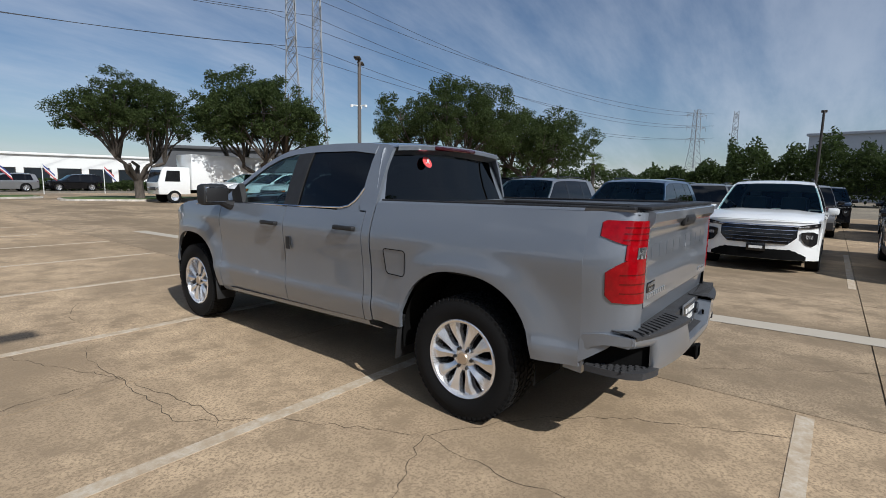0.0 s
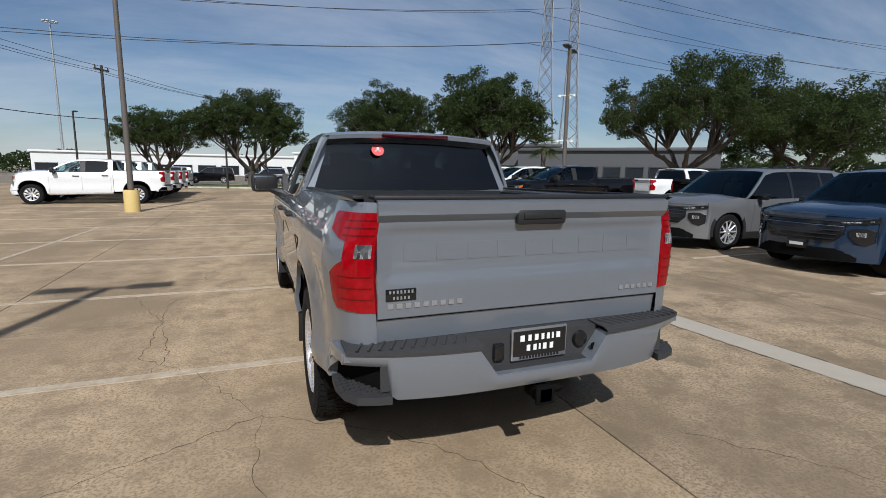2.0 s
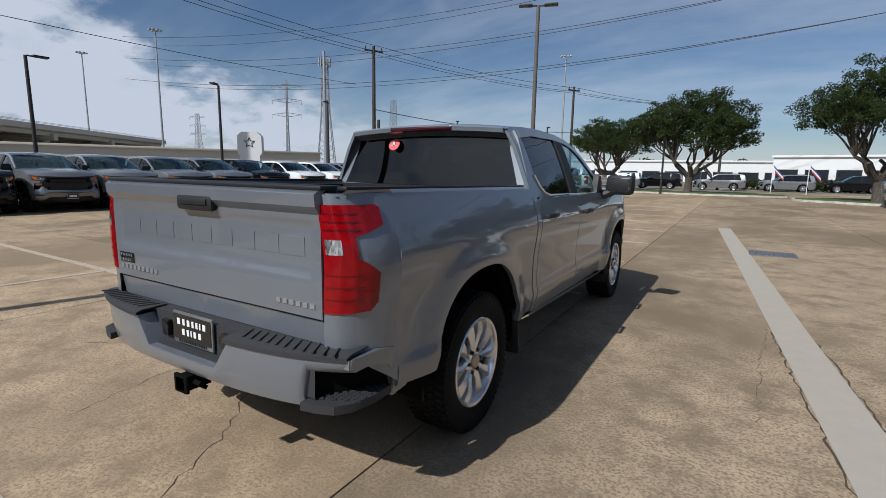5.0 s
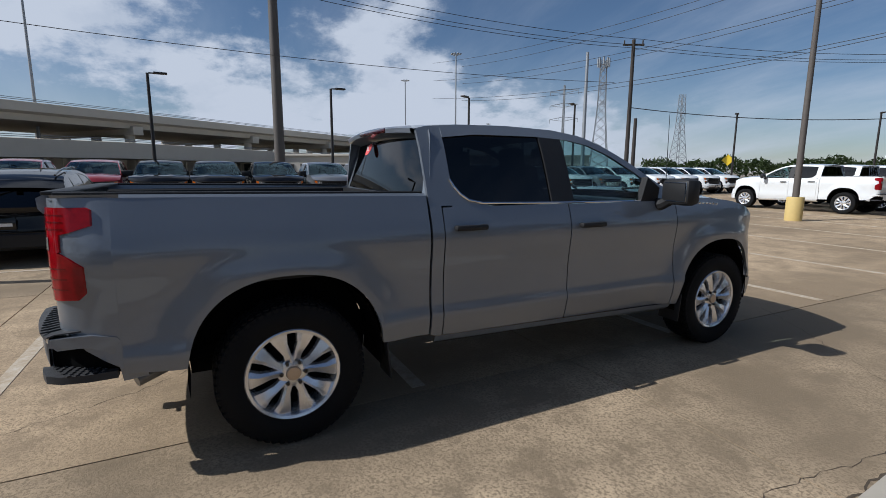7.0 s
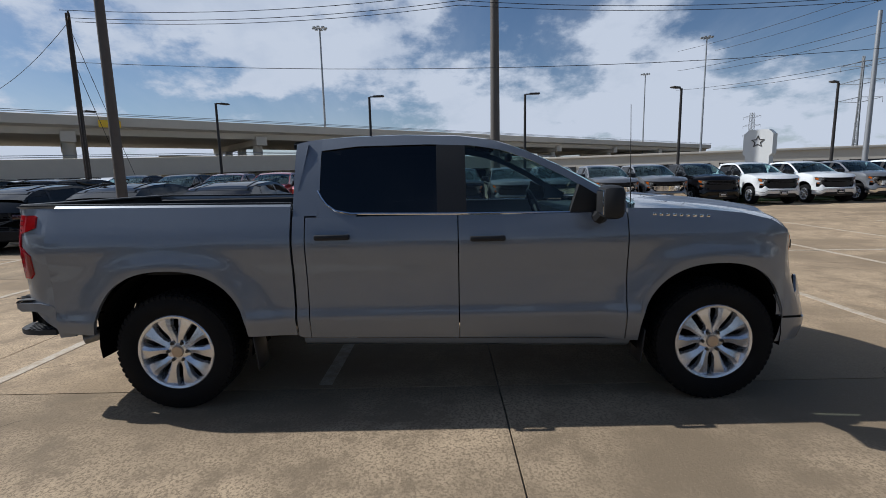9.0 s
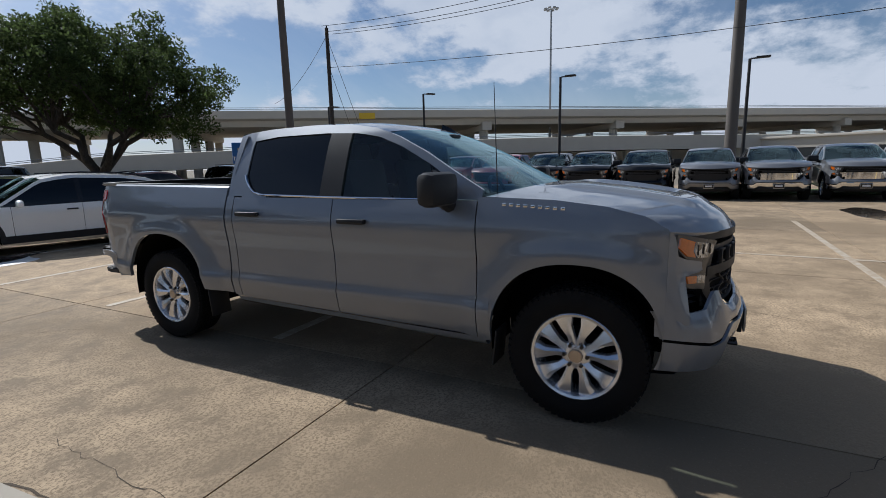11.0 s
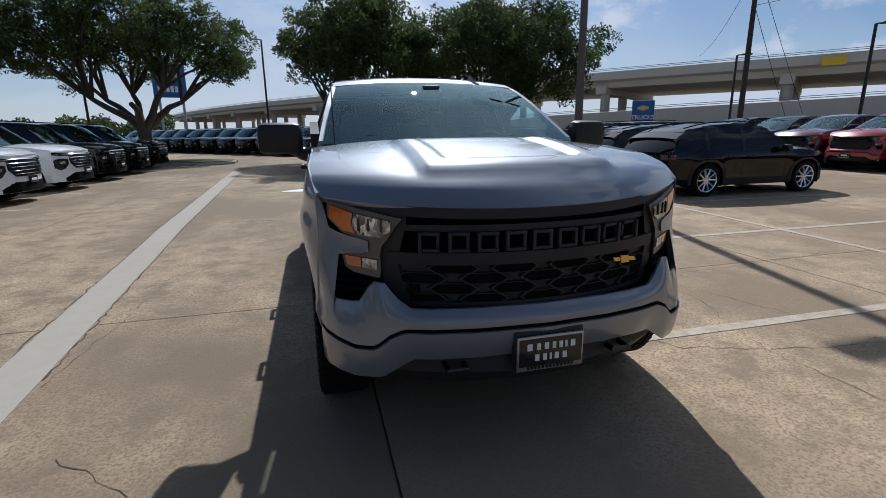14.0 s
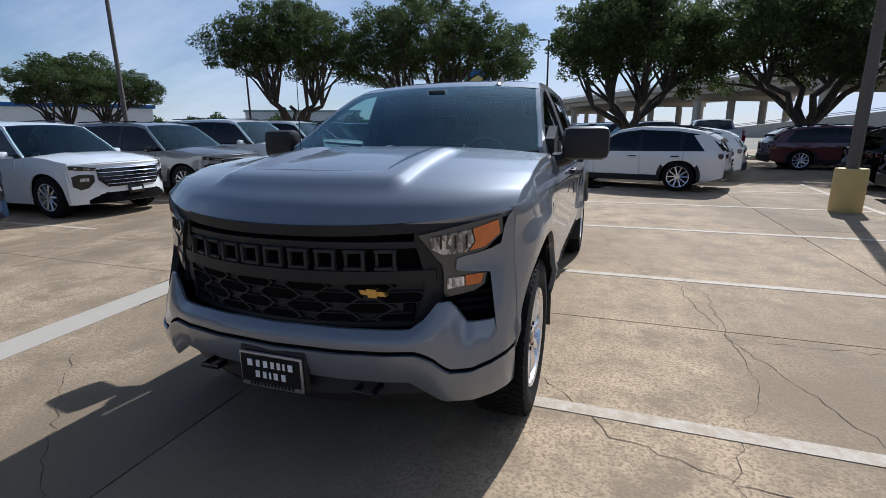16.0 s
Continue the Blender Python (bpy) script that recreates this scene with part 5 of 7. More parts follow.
        grid(bm, [[(sx * x, N(x) + 0.012, z) for z in (za, zb)] for x, za, zb in ((hw * 0.56, hood * 0.775, hood * 0.805), (hw * 0.68, hood * 0.775, hood * 0.822), (hw * 0.84, hood * 0.780, hood * 0.845), (hw * 0.945, hood * 0.800, hood * 0.858))])
        flange(bm, (0, -0.05, 0))
        hl = part("headlamp", bm, GLOSS_BLACK, T)
        bm = bmesh.new()
        grid(bm, [[(sx * x, N(x) + 0.018, z) for z in (za, zb)] for x, za, zb in ((hw * 0.58, hood * 0.782, hood * 0.797), (hw * 0.70, hood * 0.786, hood * 0.806), (hw * 0.90, hood * 0.806, hood * 0.830))])
        part("lens", bm, CLEAR_LENS, hl)
        bm = bmesh.new()
        grid(bm, [[(sx * x, N(x) + 0.010, z) for z in np.linspace(za, zb, 3)] for x, za, zb in ((hw * 0.68, hood * 0.60, hood * 0.70), (hw * 0.76, hood * 0.50, hood * 0.715), (hw * 0.85, hood * 0.47, hood * 0.715), (hw * 0.92, hood * 0.52, hood * 0.68))])
        flange(bm, (0, -0.04, 0))
        fl = part("lower_lamp", bm, GLOSS_BLACK, T)
        bm = bmesh.new()
        grid(bm, [[(sx * x, N(x) + 0.016, z) for z in (hood * 0.60, hood * 0.66)] for x in (hw * 0.75, hw * 0.80, hw * 0.85)])
        part("lens", bm, CLEAR_LENS, fl)
        bm = bmesh.new()
        box(bm, (sx * hw * 0.80, yr + 0.085, belt * 0.90), (hw * 0.34, 0.16, belt * 0.13), rotz(sx * 20), 0.03)
        part("tail_lamp", bm, DARK_RED, T)
    # bonnet
    bm = bmesh.new()
    rows = []
    for v in np.linspace(0, 1, 10):
        row = []
        for u in np.linspace(-1, 1, 15):
            ys = cy0 + 0.02 + (yf - 0.385 - cy0 - 0.02) * v
            x = u * X(ys, top(ys)) * 0.995
            ya_ = cy0 + 0.02 + 0.14 * (1 - u * u)
            y = ya_ + (N(x) - 0.02 - ya_) * v
            row.append((x, y, top(ys) + 0.06 * (1 - abs(u) ** 2.5) * (1 - 0.6 * v ** 3) - 0.045 * max(0, v - 0.88) / 0.12 + 0.016 * math.exp(-((abs(u) - 0.5) / 0.09) ** 2) * (1 - v ** 4)))
        rows.append(row)
    grid(bm, rows)
    part("bonnet", bm, paint, T)
    # nose
    def nose(name, x1, lo, hi, off, mat, parent, n=20):
        b = bmesh.new()
        grid(b, [[(x, N(x) + off - 0.035 * f * f, lo(x) + (hi(x) - lo(x)) * f) for f in np.linspace(0, 1, 4)] for x in np.linspace(-x1, x1, n)])
        flange(b, (0, -0.05, 0))
        return part(name, b, mat, parent)
    c = lambda v: (lambda x: v)
    nose("bumper", hw * 0.97, c(0.26), lambda x: hood * ip(abs(x) / hw, (0, 0.905), (0.6, 0.895), (1, 0.865)), -0.005, paint, T)
    g = nose("grille", hw * 0.62, lambda x: hood * ip(abs(x) / hw, (0, 0.50), (0.5, 0.50), (0.62, 0.62)), c(hood * 0.80), 0.012, GLOSS_BLACK, T)
    for k in range(3):
        z = hood * (0.545 + 0.062 * k)
        nose("grille_bar", hw * (0.52 + 0.025 * k), c(z), c(z + 0.014), 0.024, bar, g, 12)
    nose("lower_grille", hw * 0.78, lambda x: 0.265, lambda x: hood * ip(abs(x) / hw, (0, 0.475), (0.56, 0.475), (0.78, 0.33)), 0.010, UNDER, T)
    nose("grille_brow", hw * 0.62, c(hood * 0.735), c(hood * 0.752), 0.030, CHROME if not cladding else BLACK_PLASTIC, g, 12)
    nose("grille_frame", hw * 0.64, c(hood * 0.80), c(hood * 0.825), 0.015, CHROME if bar is CHROME else BLACK_PLASTIC, g, 12)
    b = bmesh.new()
    box(b, (0, yf + 0.01, hood * 0.43), (0.31, 0.03, 0.15), None, 0.004)
    p = part("front_plate", b, GLOSS_BLACK, T)
    b = bmesh.new()
    box(b, (0, yf + 0.027, hood * 0.43), (0.22, 0.004, 0.05))
    part("plate_bar", b, PLATE_WHITE, p)
    # roof, screens, tail
    bm = bmesh.new()
    grid(bm, [[(u * gx(roofz(y)), y, roofz(y) + 0.035 * (1 - abs(u) ** 2.5)) for u in np.linspace(-1, 1, 11)] for y in np.linspace(yr + 0.16, cy0 - 0.65, 14)])
    part("roof", bm, paint, T)
    bm = bmesh.new()
    grid(bm, [[(u * (gx(roofz(y)) - 0.01), y + 0.14 * (1 - u * u) * (y - cy0 + 0.65) / 0.65, roofz(y) + 0.035 * (1 - abs(u) ** 2.5) * (cy0 - y) / 0.65) for u in np.linspace(-1, 1, 11)] for y in np.linspace(cy0 - 0.65, cy0 + 0.06, 8)])
    part("windscreen", bm, SCREEN, T)
    bm = bmesh.new()
    grid(bm, [[(u * w, yr + o - 0.05 * (1 - u * u), z) for u in np.linspace(-1, 1, 9)] for w, o, z in ((hw * 0.945, 0.04, belt * 0.98), (hw * (0.85 if H > 1.65 else 0.88), 0.12 if H > 1.65 else 0.20, H * 0.80 if H > 1.65 else H * 0.75), (hw * (0.745 if H > 1.65 else 0.79), 0.22 if H > 1.65 else 0.42, H * 0.945 if H > 1.65 else H * 0.88))])
    part("rear_screen", bm, TINT, T)
    bm = bmesh.new()
    grid(bm, [[(u * w, yr + o - 0.07 * (1 - u * u), z) for u in np.linspace(-1, 1, 11)] for w, o, z in ((hw * 0.90, 0.06, 0.30), (hw * 0.95, 0.0, 0.45), (hw * 0.95, 0.0, belt * 0.66), (hw * 0.94, 0.05, belt * 0.78), (hw * 0.92, 0.03, belt * 1.0))])
    tg = part("tailgate", bm, paint, T)
    bm = bmesh.new()
    grid(bm, [[(u * hw * 0.93, yr + o - 0.075 * (1 - u * u), z) for u in np.linspace(-1, 1, 11)] for o, z in ((0.04, 0.27), (-0.025, 0.32), (-0.025, 0.52), (0.0, 0.54))])
    part("rear_bumper", bm, cladding or BLACK_PLASTIC, T)
    b = bmesh.new()
    box(b, (0, yr - 0.08, belt * 0.72), (0.31, 0.02, 0.15), None, 0.004)
    p = part("rear_plate", b, GLOSS_BLACK, tg)
    b = bmesh.new()
    box(b, (0, yr - 0.092, belt * 0.72), (0.22, 0.004, 0.05))
    part("plate_bar", b, PLATE_WHITE, p)
    # underside and cabin
    bm = bmesh.new()
    box(bm, (0, wb / 2, 0.36), (W * 0.80, wb - 2 * ar + 0.2, 0.22))
    box(bm, (0, (yf + yr) / 2, 0.42), (W * 0.58, L - 0.6, 0.24))
    part("underbody", bm, UNDER, T)
    bm = bmesh.new()
    box(bm, (0, wb * 0.40, belt * 0.80), (W * 0.84, wb * 0.95, belt * 0.30))
    box(bm, (0, cy0 - 0.25, belt * 0.93), (W * 0.82, 0.4, 0.16), None, 0.04)
    for s in (-0.38, 0.38):
        box(bm, (s, wb * 0.42, belt * 1.06), (0.48, 0.14, 0.52), rotx(10), 0.05)
        box(bm, (s, wb * 0.40, belt * 1.34), (0.24, 0.09, 0.15), None, 0.03)
        box(bm, (s, wb * 0.05, belt * 1.06), (0.50, 0.14, 0.46), rotx(10), 0.05)
    part("cabin", bm, SEAT, T)
    return T


# ---------- the truck that the camera goes round ----------
HERO = pickup(PAINT, "grey crew-cab pickup truck with polished ten-spoke wheels, parked across stall lines", True)
HERO.location.z = 0.008
# its small loose-looking extras
bm = bmesh.new()
tube(bm, [(0.80, 3.20, 1.34), (0.80, 3.18, 2.05)], [0.004, 0.002], 6)
part("antenna", bm, BLACK_PLASTIC, HERO)
bm = bmesh.new()
grid(bm, [[(-0.43 + u, 2.36 - 0.17 * v, 1.832 + 0.012 * v + 0.080 * v ** 0.8 * (1 - abs(u) / 0.032)) for u in (-0.030, -0.012, 0, 0.012, 0.030)] for v in (0, 0.3, 0.6, 0.85, 1.0)])
flange(bm, (0, 0, -0.03))
part("roof_fin", bm, GLOSS_BLACK, HERO)
bm = bmesh.new()
tube(bm, [(-0.304, 0.897, 1.735), (-0.304, 0.893, 1.737)], 0.052, 24)
stk = part("window_sticker", bm, STICKER_RED, HERO, "round red sticker on the rear window")
bm = bmesh.new()
box(bm, (-0.304, 0.889, 1.738), (0.022, 0.003, 0.046))
box(bm, (-0.304, 0.889, 1.726), (0.05, 0.003, 0.014))
part("sticker_mark", bm, PAPER, stk)
bm = bmesh.new()
o = [(0.50, 0.92), (0.52, 0.90), (0.68, 0.90), (0.70, 0.92), (0.715, 1.07), (0.70, 1.085), (0.52, 1.085), (0.50, 1.07)]
for k in range(len(o)):
    a, b_ = o[k], o[(k + 1) % len(o)]
    tube(bm, [(-side_x(a[0], a[1]) - 0.001, a[0], a[1]), (-side_x(b_[0], b_[1]) - 0.001, b_[0], b_[1])], 0.003, 5)
part("fuel_door_seam", bm, UNDER, HERO)
for s in (1, -1):
    n = 9
    for k in range(n):
        bm = bmesh.new()
        y = 3.28 + 0.40 * (k + 0.5) / n
        z = 1.312 - 0.022 * (k / n)
        box(bm, (s * (side_x(y, z) + 0.004), y, z), (0.004, 0.024, 0.018), None, 0.001)
        part("fender_badge_block", bm, CHROME, HERO)
bm = bmesh.new()
box(bm, (-1.005, 1.90, 1.02), (0.006, 0.055, 0.11))
part("door_guard", bm, BLACK_PLASTIC, HERO)
for x in (-0.45, 0.25):
    bm = bmesh.new()
    tube(bm, [(x, 3.34, 1.375), (x + 0.02, 3.25, 1.405), (x + 0.34, 3.20, 1.425)], [0.012, 0.010, 0.007], 6)
    part("wiper", bm, BLACK_PLASTIC, HERO)
bm = bmesh.new()
box(bm, (0.0, 2.45, 1.735), (0.24, 0.03, 0.07), None, 0.02)
box(bm, (0.0, 2.50, 1.775), (0.14, 0.10, 0.05), None, 0.015)
part("inner_mirror", bm, INTERIOR, HERO)
bm = bmesh.new()
tube(bm, [(0.70, -0.62, 0.50), (0.78, -0.78, 0.46)], [0.04, 0.04], 12)
part("exhaust_tip", bm, STEEL, HERO)

# ---------- parked cars ----------
def parked(proto, spots, group):
    for i, (x, y, yaw) in enumerate(spots):
        m = pose(x, y, 0.008, 0, 0, yaw)
        if i == 0:
            proto.matrix_basis = m
        else:
            copy_thing(proto, m)
    tagged(proto, group=group)


ROW = "cars parked in rows"
BX = -16.2 - 4.66    # rear axle of the row that faces +x
def bspot(y, d=0.0):
    return (BX - 0.10 * max(0, y - 8) + d, y, -90)


P_BLACK = pickup(PAINT_BLACK, "black crew-cab pickup truck with a dark grille, parked nose out", rim_mat=ALLOY)
parked(P_BLACK, [bspot(0.4), bspot(2.6, 0.15), bspot(13.9), bspot(-10.4), (12.4, 13.6, 90), (15.2, 10.6, -90)], ROW)
P_BLKCH = pickup(PAINT_BLACK, "black crew-cab pickup truck with chrome bumper, parked nose out", bright=True)
parked(P_BLKCH, [bspot(-1.55), bspot(-12.8)], ROW)
P_RED = pickup(PAINT_RED, "red crew-cab pickup truck parked nose out", bright=False)
parked(P_RED, [bspot(-3.7), bspot(-6.0)], ROW)
P_MAR = pickup(PAINT_MAROON, "dark red crew-cab pickup truck parked nose out")
parked(P_MAR, [bspot(-8.2)], ROW)
P_GRY = pickup(PAINT_GREY2, "dark grey heavy pickup truck with a black grille", rim_mat=ALLOY_DARK)
parked(P_GRY, [bspot(4.85, 0.1)], ROW)
P_SIL = pickup(PAINT_SILVER, "silver crew-cab pickup truck parked nose out", bright=True)
parked(P_SIL, [bspot(6.95), bspot(9.3), bspot(11.5), bspot(22.0)], ROW)
P_WHT = pickup(PAINT_WHITE, "white crew-cab pickup truck parked in a row", rim_mat=ALLOY)
parked(P_WHT, [bspot(y) for y in (16.7, 19.4, 24.8, 27.6, 30.4, 33.2, 36.0)] + [(-5.9, y, 90) for y in (22.6, 25.6, 28.6, 31.6)] + [(12.3, 16.6, 90), (12.4, 19.6, 90), (12.6, 22.5, 90), (15.4, 13.6, -90), (-5.6, -19.0, 180)], ROW)

S_WHITE = suv(PAINT_WHITE, "white mid-size car with a chrome-barred grille, nose out", 5.18, 2.0, 1.78, 3.07, bar=CHROME, kind="sport_utility_car")
parked(S_WHITE, [(11.50, -0.75, 90)], ROW)
S_BLUE = suv(PAINT_BLUE, "dark blue mid-size car with black grille, nose out", 5.19, 2.0, 1.78, 3.07, kind="sport_utility_car")
parked(S_BLUE, [(11.35, 2.25, 90)], ROW)
S_SILVER = suv(PAINT_SILVER, "silver mid-size car with black lower trim, nose out", 5.19, 2.0, 1.80, 3.07, kind="sport_utility_car", cladding=BLACK_PLASTIC)
parked(S_SILVER, [(11.3, 5.25, 90), (11.45, -3.75, 90)], ROW)
S_BIGW = suv(PAINT_WHITE, "large white family car with chrome grille bars", 5.35, 2.06, 1.93, 3.07, bar=CHROME, kind="sport_utility_car")
parked(S_BIGW, [(11.25, -6.65, 90), (11.3, -9.6, 90)], ROW)
S_BIGB = suv(PAINT_BLACK, "large black family car with dark wheels", 5.35, 2.06, 1.92, 3.07, bar=GLOSS_BLACK, kind="sport_utility_car", rim=ALLOY_DARK)
parked(S_BIGB, [(11.35, -12.5, 90), (11.4, -15.3, 90), (11.4, -18.0, 90)] + [(-3.5 + 1.55 * k, -26.2 - 1.92 * k, -51) for k in range(14)], ROW)
S_XW = suv(PAINT_WHITE, "small white crossover car with black wheel arches", 4.54, 1.82, 1.56, 2.70, kind="crossover_car", cladding=BLACK_PLASTIC)
parked(S_XW, [(-3.05, -7.75, -106), (-4.0, -10.7, -104)], ROW)
S_XG = suv(PAINT_GOLD, "small gold crossover car with black wheel arches", 4.54, 1.82, 1.56, 2.70, kind="crossover_car", cladding=BLACK_PLASTIC)
parked(S_XG, [(-3.7, -13.4, -104), (-3.9, -16.2, -104)], ROW)
S_XB = suv(PAINT_BLACK, "small black crossover car with patterned wheels", 4.54, 1.82, 1.57, 2.70, kind="crossover_car", cladding=BLACK_PLASTIC)
parked(S_XB, [(-7.25, -3.15, 90), (-7.7, -6.0, 90), (-8.0, -8.8, 90)], ROW)
S_XR = suv(PAINT_MAROON, "small dark red crossover car with black wheel arches", 4.54, 1.82, 1.57, 2.70, kind="crossover_car", cladding=BLACK_PLASTIC)
parked(S_XR, [(-7.6, -15.4, 90), (-9.4, -18.2, 90)], ROW)
S_FAR = suv(PAINT_SILVER, "silver car far off in the lot", 4.9, 1.95, 1.75, 2.9, kind="car")
parked(S_FAR, [(17.5, -1.0, -90), (17.6, 2.0, -90), (20 + 3 * 0, 30, 40), (-14, 52, 90), (-8, 56, 90), (2, 58, 90), (8, 60, 95)], ROW)
S_FARB = suv(PAINT_BLACK, "black car far off in the lot", 4.9, 1.95, 1.75, 2.9, kind="car")
parked(S_FARB, [(17.5, -4.2, -90), (17.5, -7.0, -90), (17.4, -10.0, -90), (26, -1.5, 90), (26, -4.5, 90), (-4, 57, 90), (14, 62, 90), (-11.3, -13.5, 90), (-11.6, -10.8, 90)], ROW)

# box truck
BT = thing("box_truck", "white delivery truck with a tall plain cargo box", "truck", pose(10.2, 31.2, 0.0, 0, 0, 88))
bm = bmesh.new()
box(bm, (0, -3.4, 1.95), (2.3, 5.6, 2.25), None, 0.03)
part("cargo_box", bm, PAINT_WHITE, BT)
bm = bmesh.new()
box(bm, (0, -2.9, 0.72), (1.0, 6.6, 0.22))
part("frame_rail", bm, UNDER, BT)
bm = bmesh.new()
prism(bm, [(-0.55, 0.55), (1.28, 0.55), (1.32, 1.25), (1.02, 2.15), (0.85, 2.25), (-0.55, 2.25)], -1.0, 1.0, "x")
bmesh.ops.bevel(bm, geom=bm.edges[:], offset=0.05, segments=2, profile=0.5, affect="EDGES", clamp_overlap=True)
cab = part("cab", bm, PAINT_WHITE, BT)
for sx in (1, -1):
    bm = bmesh.new()
    prism(bm, [(0.05, 1.35), (0.95, 1.35), (0.80, 2.02), (0.05, 2.02)], sx * 1.0, sx * 1.012, "x")
    part("side_window", bm, GLOSS_BLACK, cab)
    for y in (0.42, -4.2):
        bm = bmesh.new()
        lathe(bm, [(0.0, 0.05), (0.24, 0.06), (0.25, 0.12), (0.39, 0.11), (0.40, 0.08), (0.40, -0.10), (0.2, -0.12)], 28)
        w = part("wheel", bm, RUBBER, BT)
        w.matrix_basis = Matrix.Translation((sx * 0.92, y, 0.40)) @ (Matrix() if sx > 0 else Matrix.Rotation(math.pi, 4, "Z"))
        bm = bmesh.new()
        lathe(bm, [(0.0, 0.09), (0.10, 0.09), (0.16, 0.12), (0.24, 0.13)], 20)
        part("rim", bm, ALLOY, w)
    bm = bmesh.new()
    box(bm, (sx * 0.78, 1.30, 0.92), (0.3, 0.06, 0.16), None, 0.02)
    part("headlamp", bm, CLEAR_LENS, cab)
bm = bmesh.new()
grid(bm, [[(x, 1.335 - 0.30 * (z - 1.25) / 0.9, z) for x in (-0.88, 0, 0.88)] for z in (1.30, 2.05)])
part("windscreen", bm, GLOSS_BLACK, cab)
bm = bmesh.new()
box(bm, (0, 1.32, 0.90), (1.0, 0.03, 0.22), None, 0.01)
part("grille", bm, ALLOY_DARK, cab)

# ---------- trees ----------
def bark_mat():
    m, t, b = nodes_of("oak_bark")
    n = tex(t, "ShaderNodeTexNoise", 9, 8, 0.7, "Object", (1, 1, 0.25))
    t.links.new(ramp(t, n.outputs["Fac"], [(0.3, (0.030, 0.025, 0.020)), (0.7, (0.12, 0.10, 0.082))]), b.inputs["Base Color"])
    b.inputs["Roughness"].default_value = 0.95
    bump(t, b, n.outputs["Fac"], 0.8, 0.03)
    return m


def leaf_mat(name, c):
    m, t, b = nodes_of(name)
    g = t.nodes.new("ShaderNodeNewGeometry")
    col = ramp(t, g.outputs["Random Per Island"], [(0, tuple(v * 0.40 for v in c)), (0.6, tuple(v * 0.72 for v in c)), (1, tuple(v * 1.15 for v in c))])
    t.links.new(col, b.inputs["Base Color"])
    b.inputs["Roughness"].default_value = 0.6
    b.inputs["Specular IOR Level"].default_value = 0.15
    tl = t.nodes.new("ShaderNodeBsdfTranslucent")
    t.links.new(ramp(t, g.outputs["Random Per Island"], [(0, tuple(v * 1.0 for v in c)), (1, tuple(v * 2.2 for v in c))]), tl.inputs["Color"])
    mx = t.nodes.new("ShaderNodeMixShader")
    mx.inputs[0].default_value = 0.42
    t.links.new(b.outputs[0], mx.inputs[1])
    t.links.new(tl.outputs[0], mx.inputs[2])
    t.links.new(mx.outputs[0], t.nodes["Material Output"].inputs[0])
    return m


BARK = bark_mat()
LEAF = leaf_mat("oak_leaves", (0.060, 0.084, 0.027))
LEAF_FAR = leaf_mat("far_leaves", (0.045, 0.066, 0.020))
PALM = leaf_mat("palm_leaves", (0.09, 0.12, 0.03))


def leaf_mesh(name, centres, size, mat, seed):
    """Small bent leaf sprays, each a pair of crossed triangles and a quad."""
    r = np.random.default_rng(seed)
    n = len(centres)
    c = np.asarray(centres)
    d1 = r.normal(size=(n, 3))
    d1 /= np.linalg.norm(d1, axis=1)[:, None]
    d2 = np.cross(d1, r.normal(size=(n, 3)))
    d2 /= np.linalg.norm(d2, axis=1)[:, None]
    s = (size * r.uniform(0.55, 1.3, n))[:, None]
    up = np.cross(d1, d2)
    v = np.stack([c - d1 * s, c - d2 * s * 0.45 + up * s * 0.2, c + d1 * s, c + d2 * s * 0.45 + up * s * 0.2], 1).reshape(-1, 3)
    f = np.arange(4 * n).reshape(-1, 4)
    me = bpy.data.meshes.new(name)
    me.from_pydata(v.tolist(), [], f.tolist())
    me.materials.append(mat)
    return me


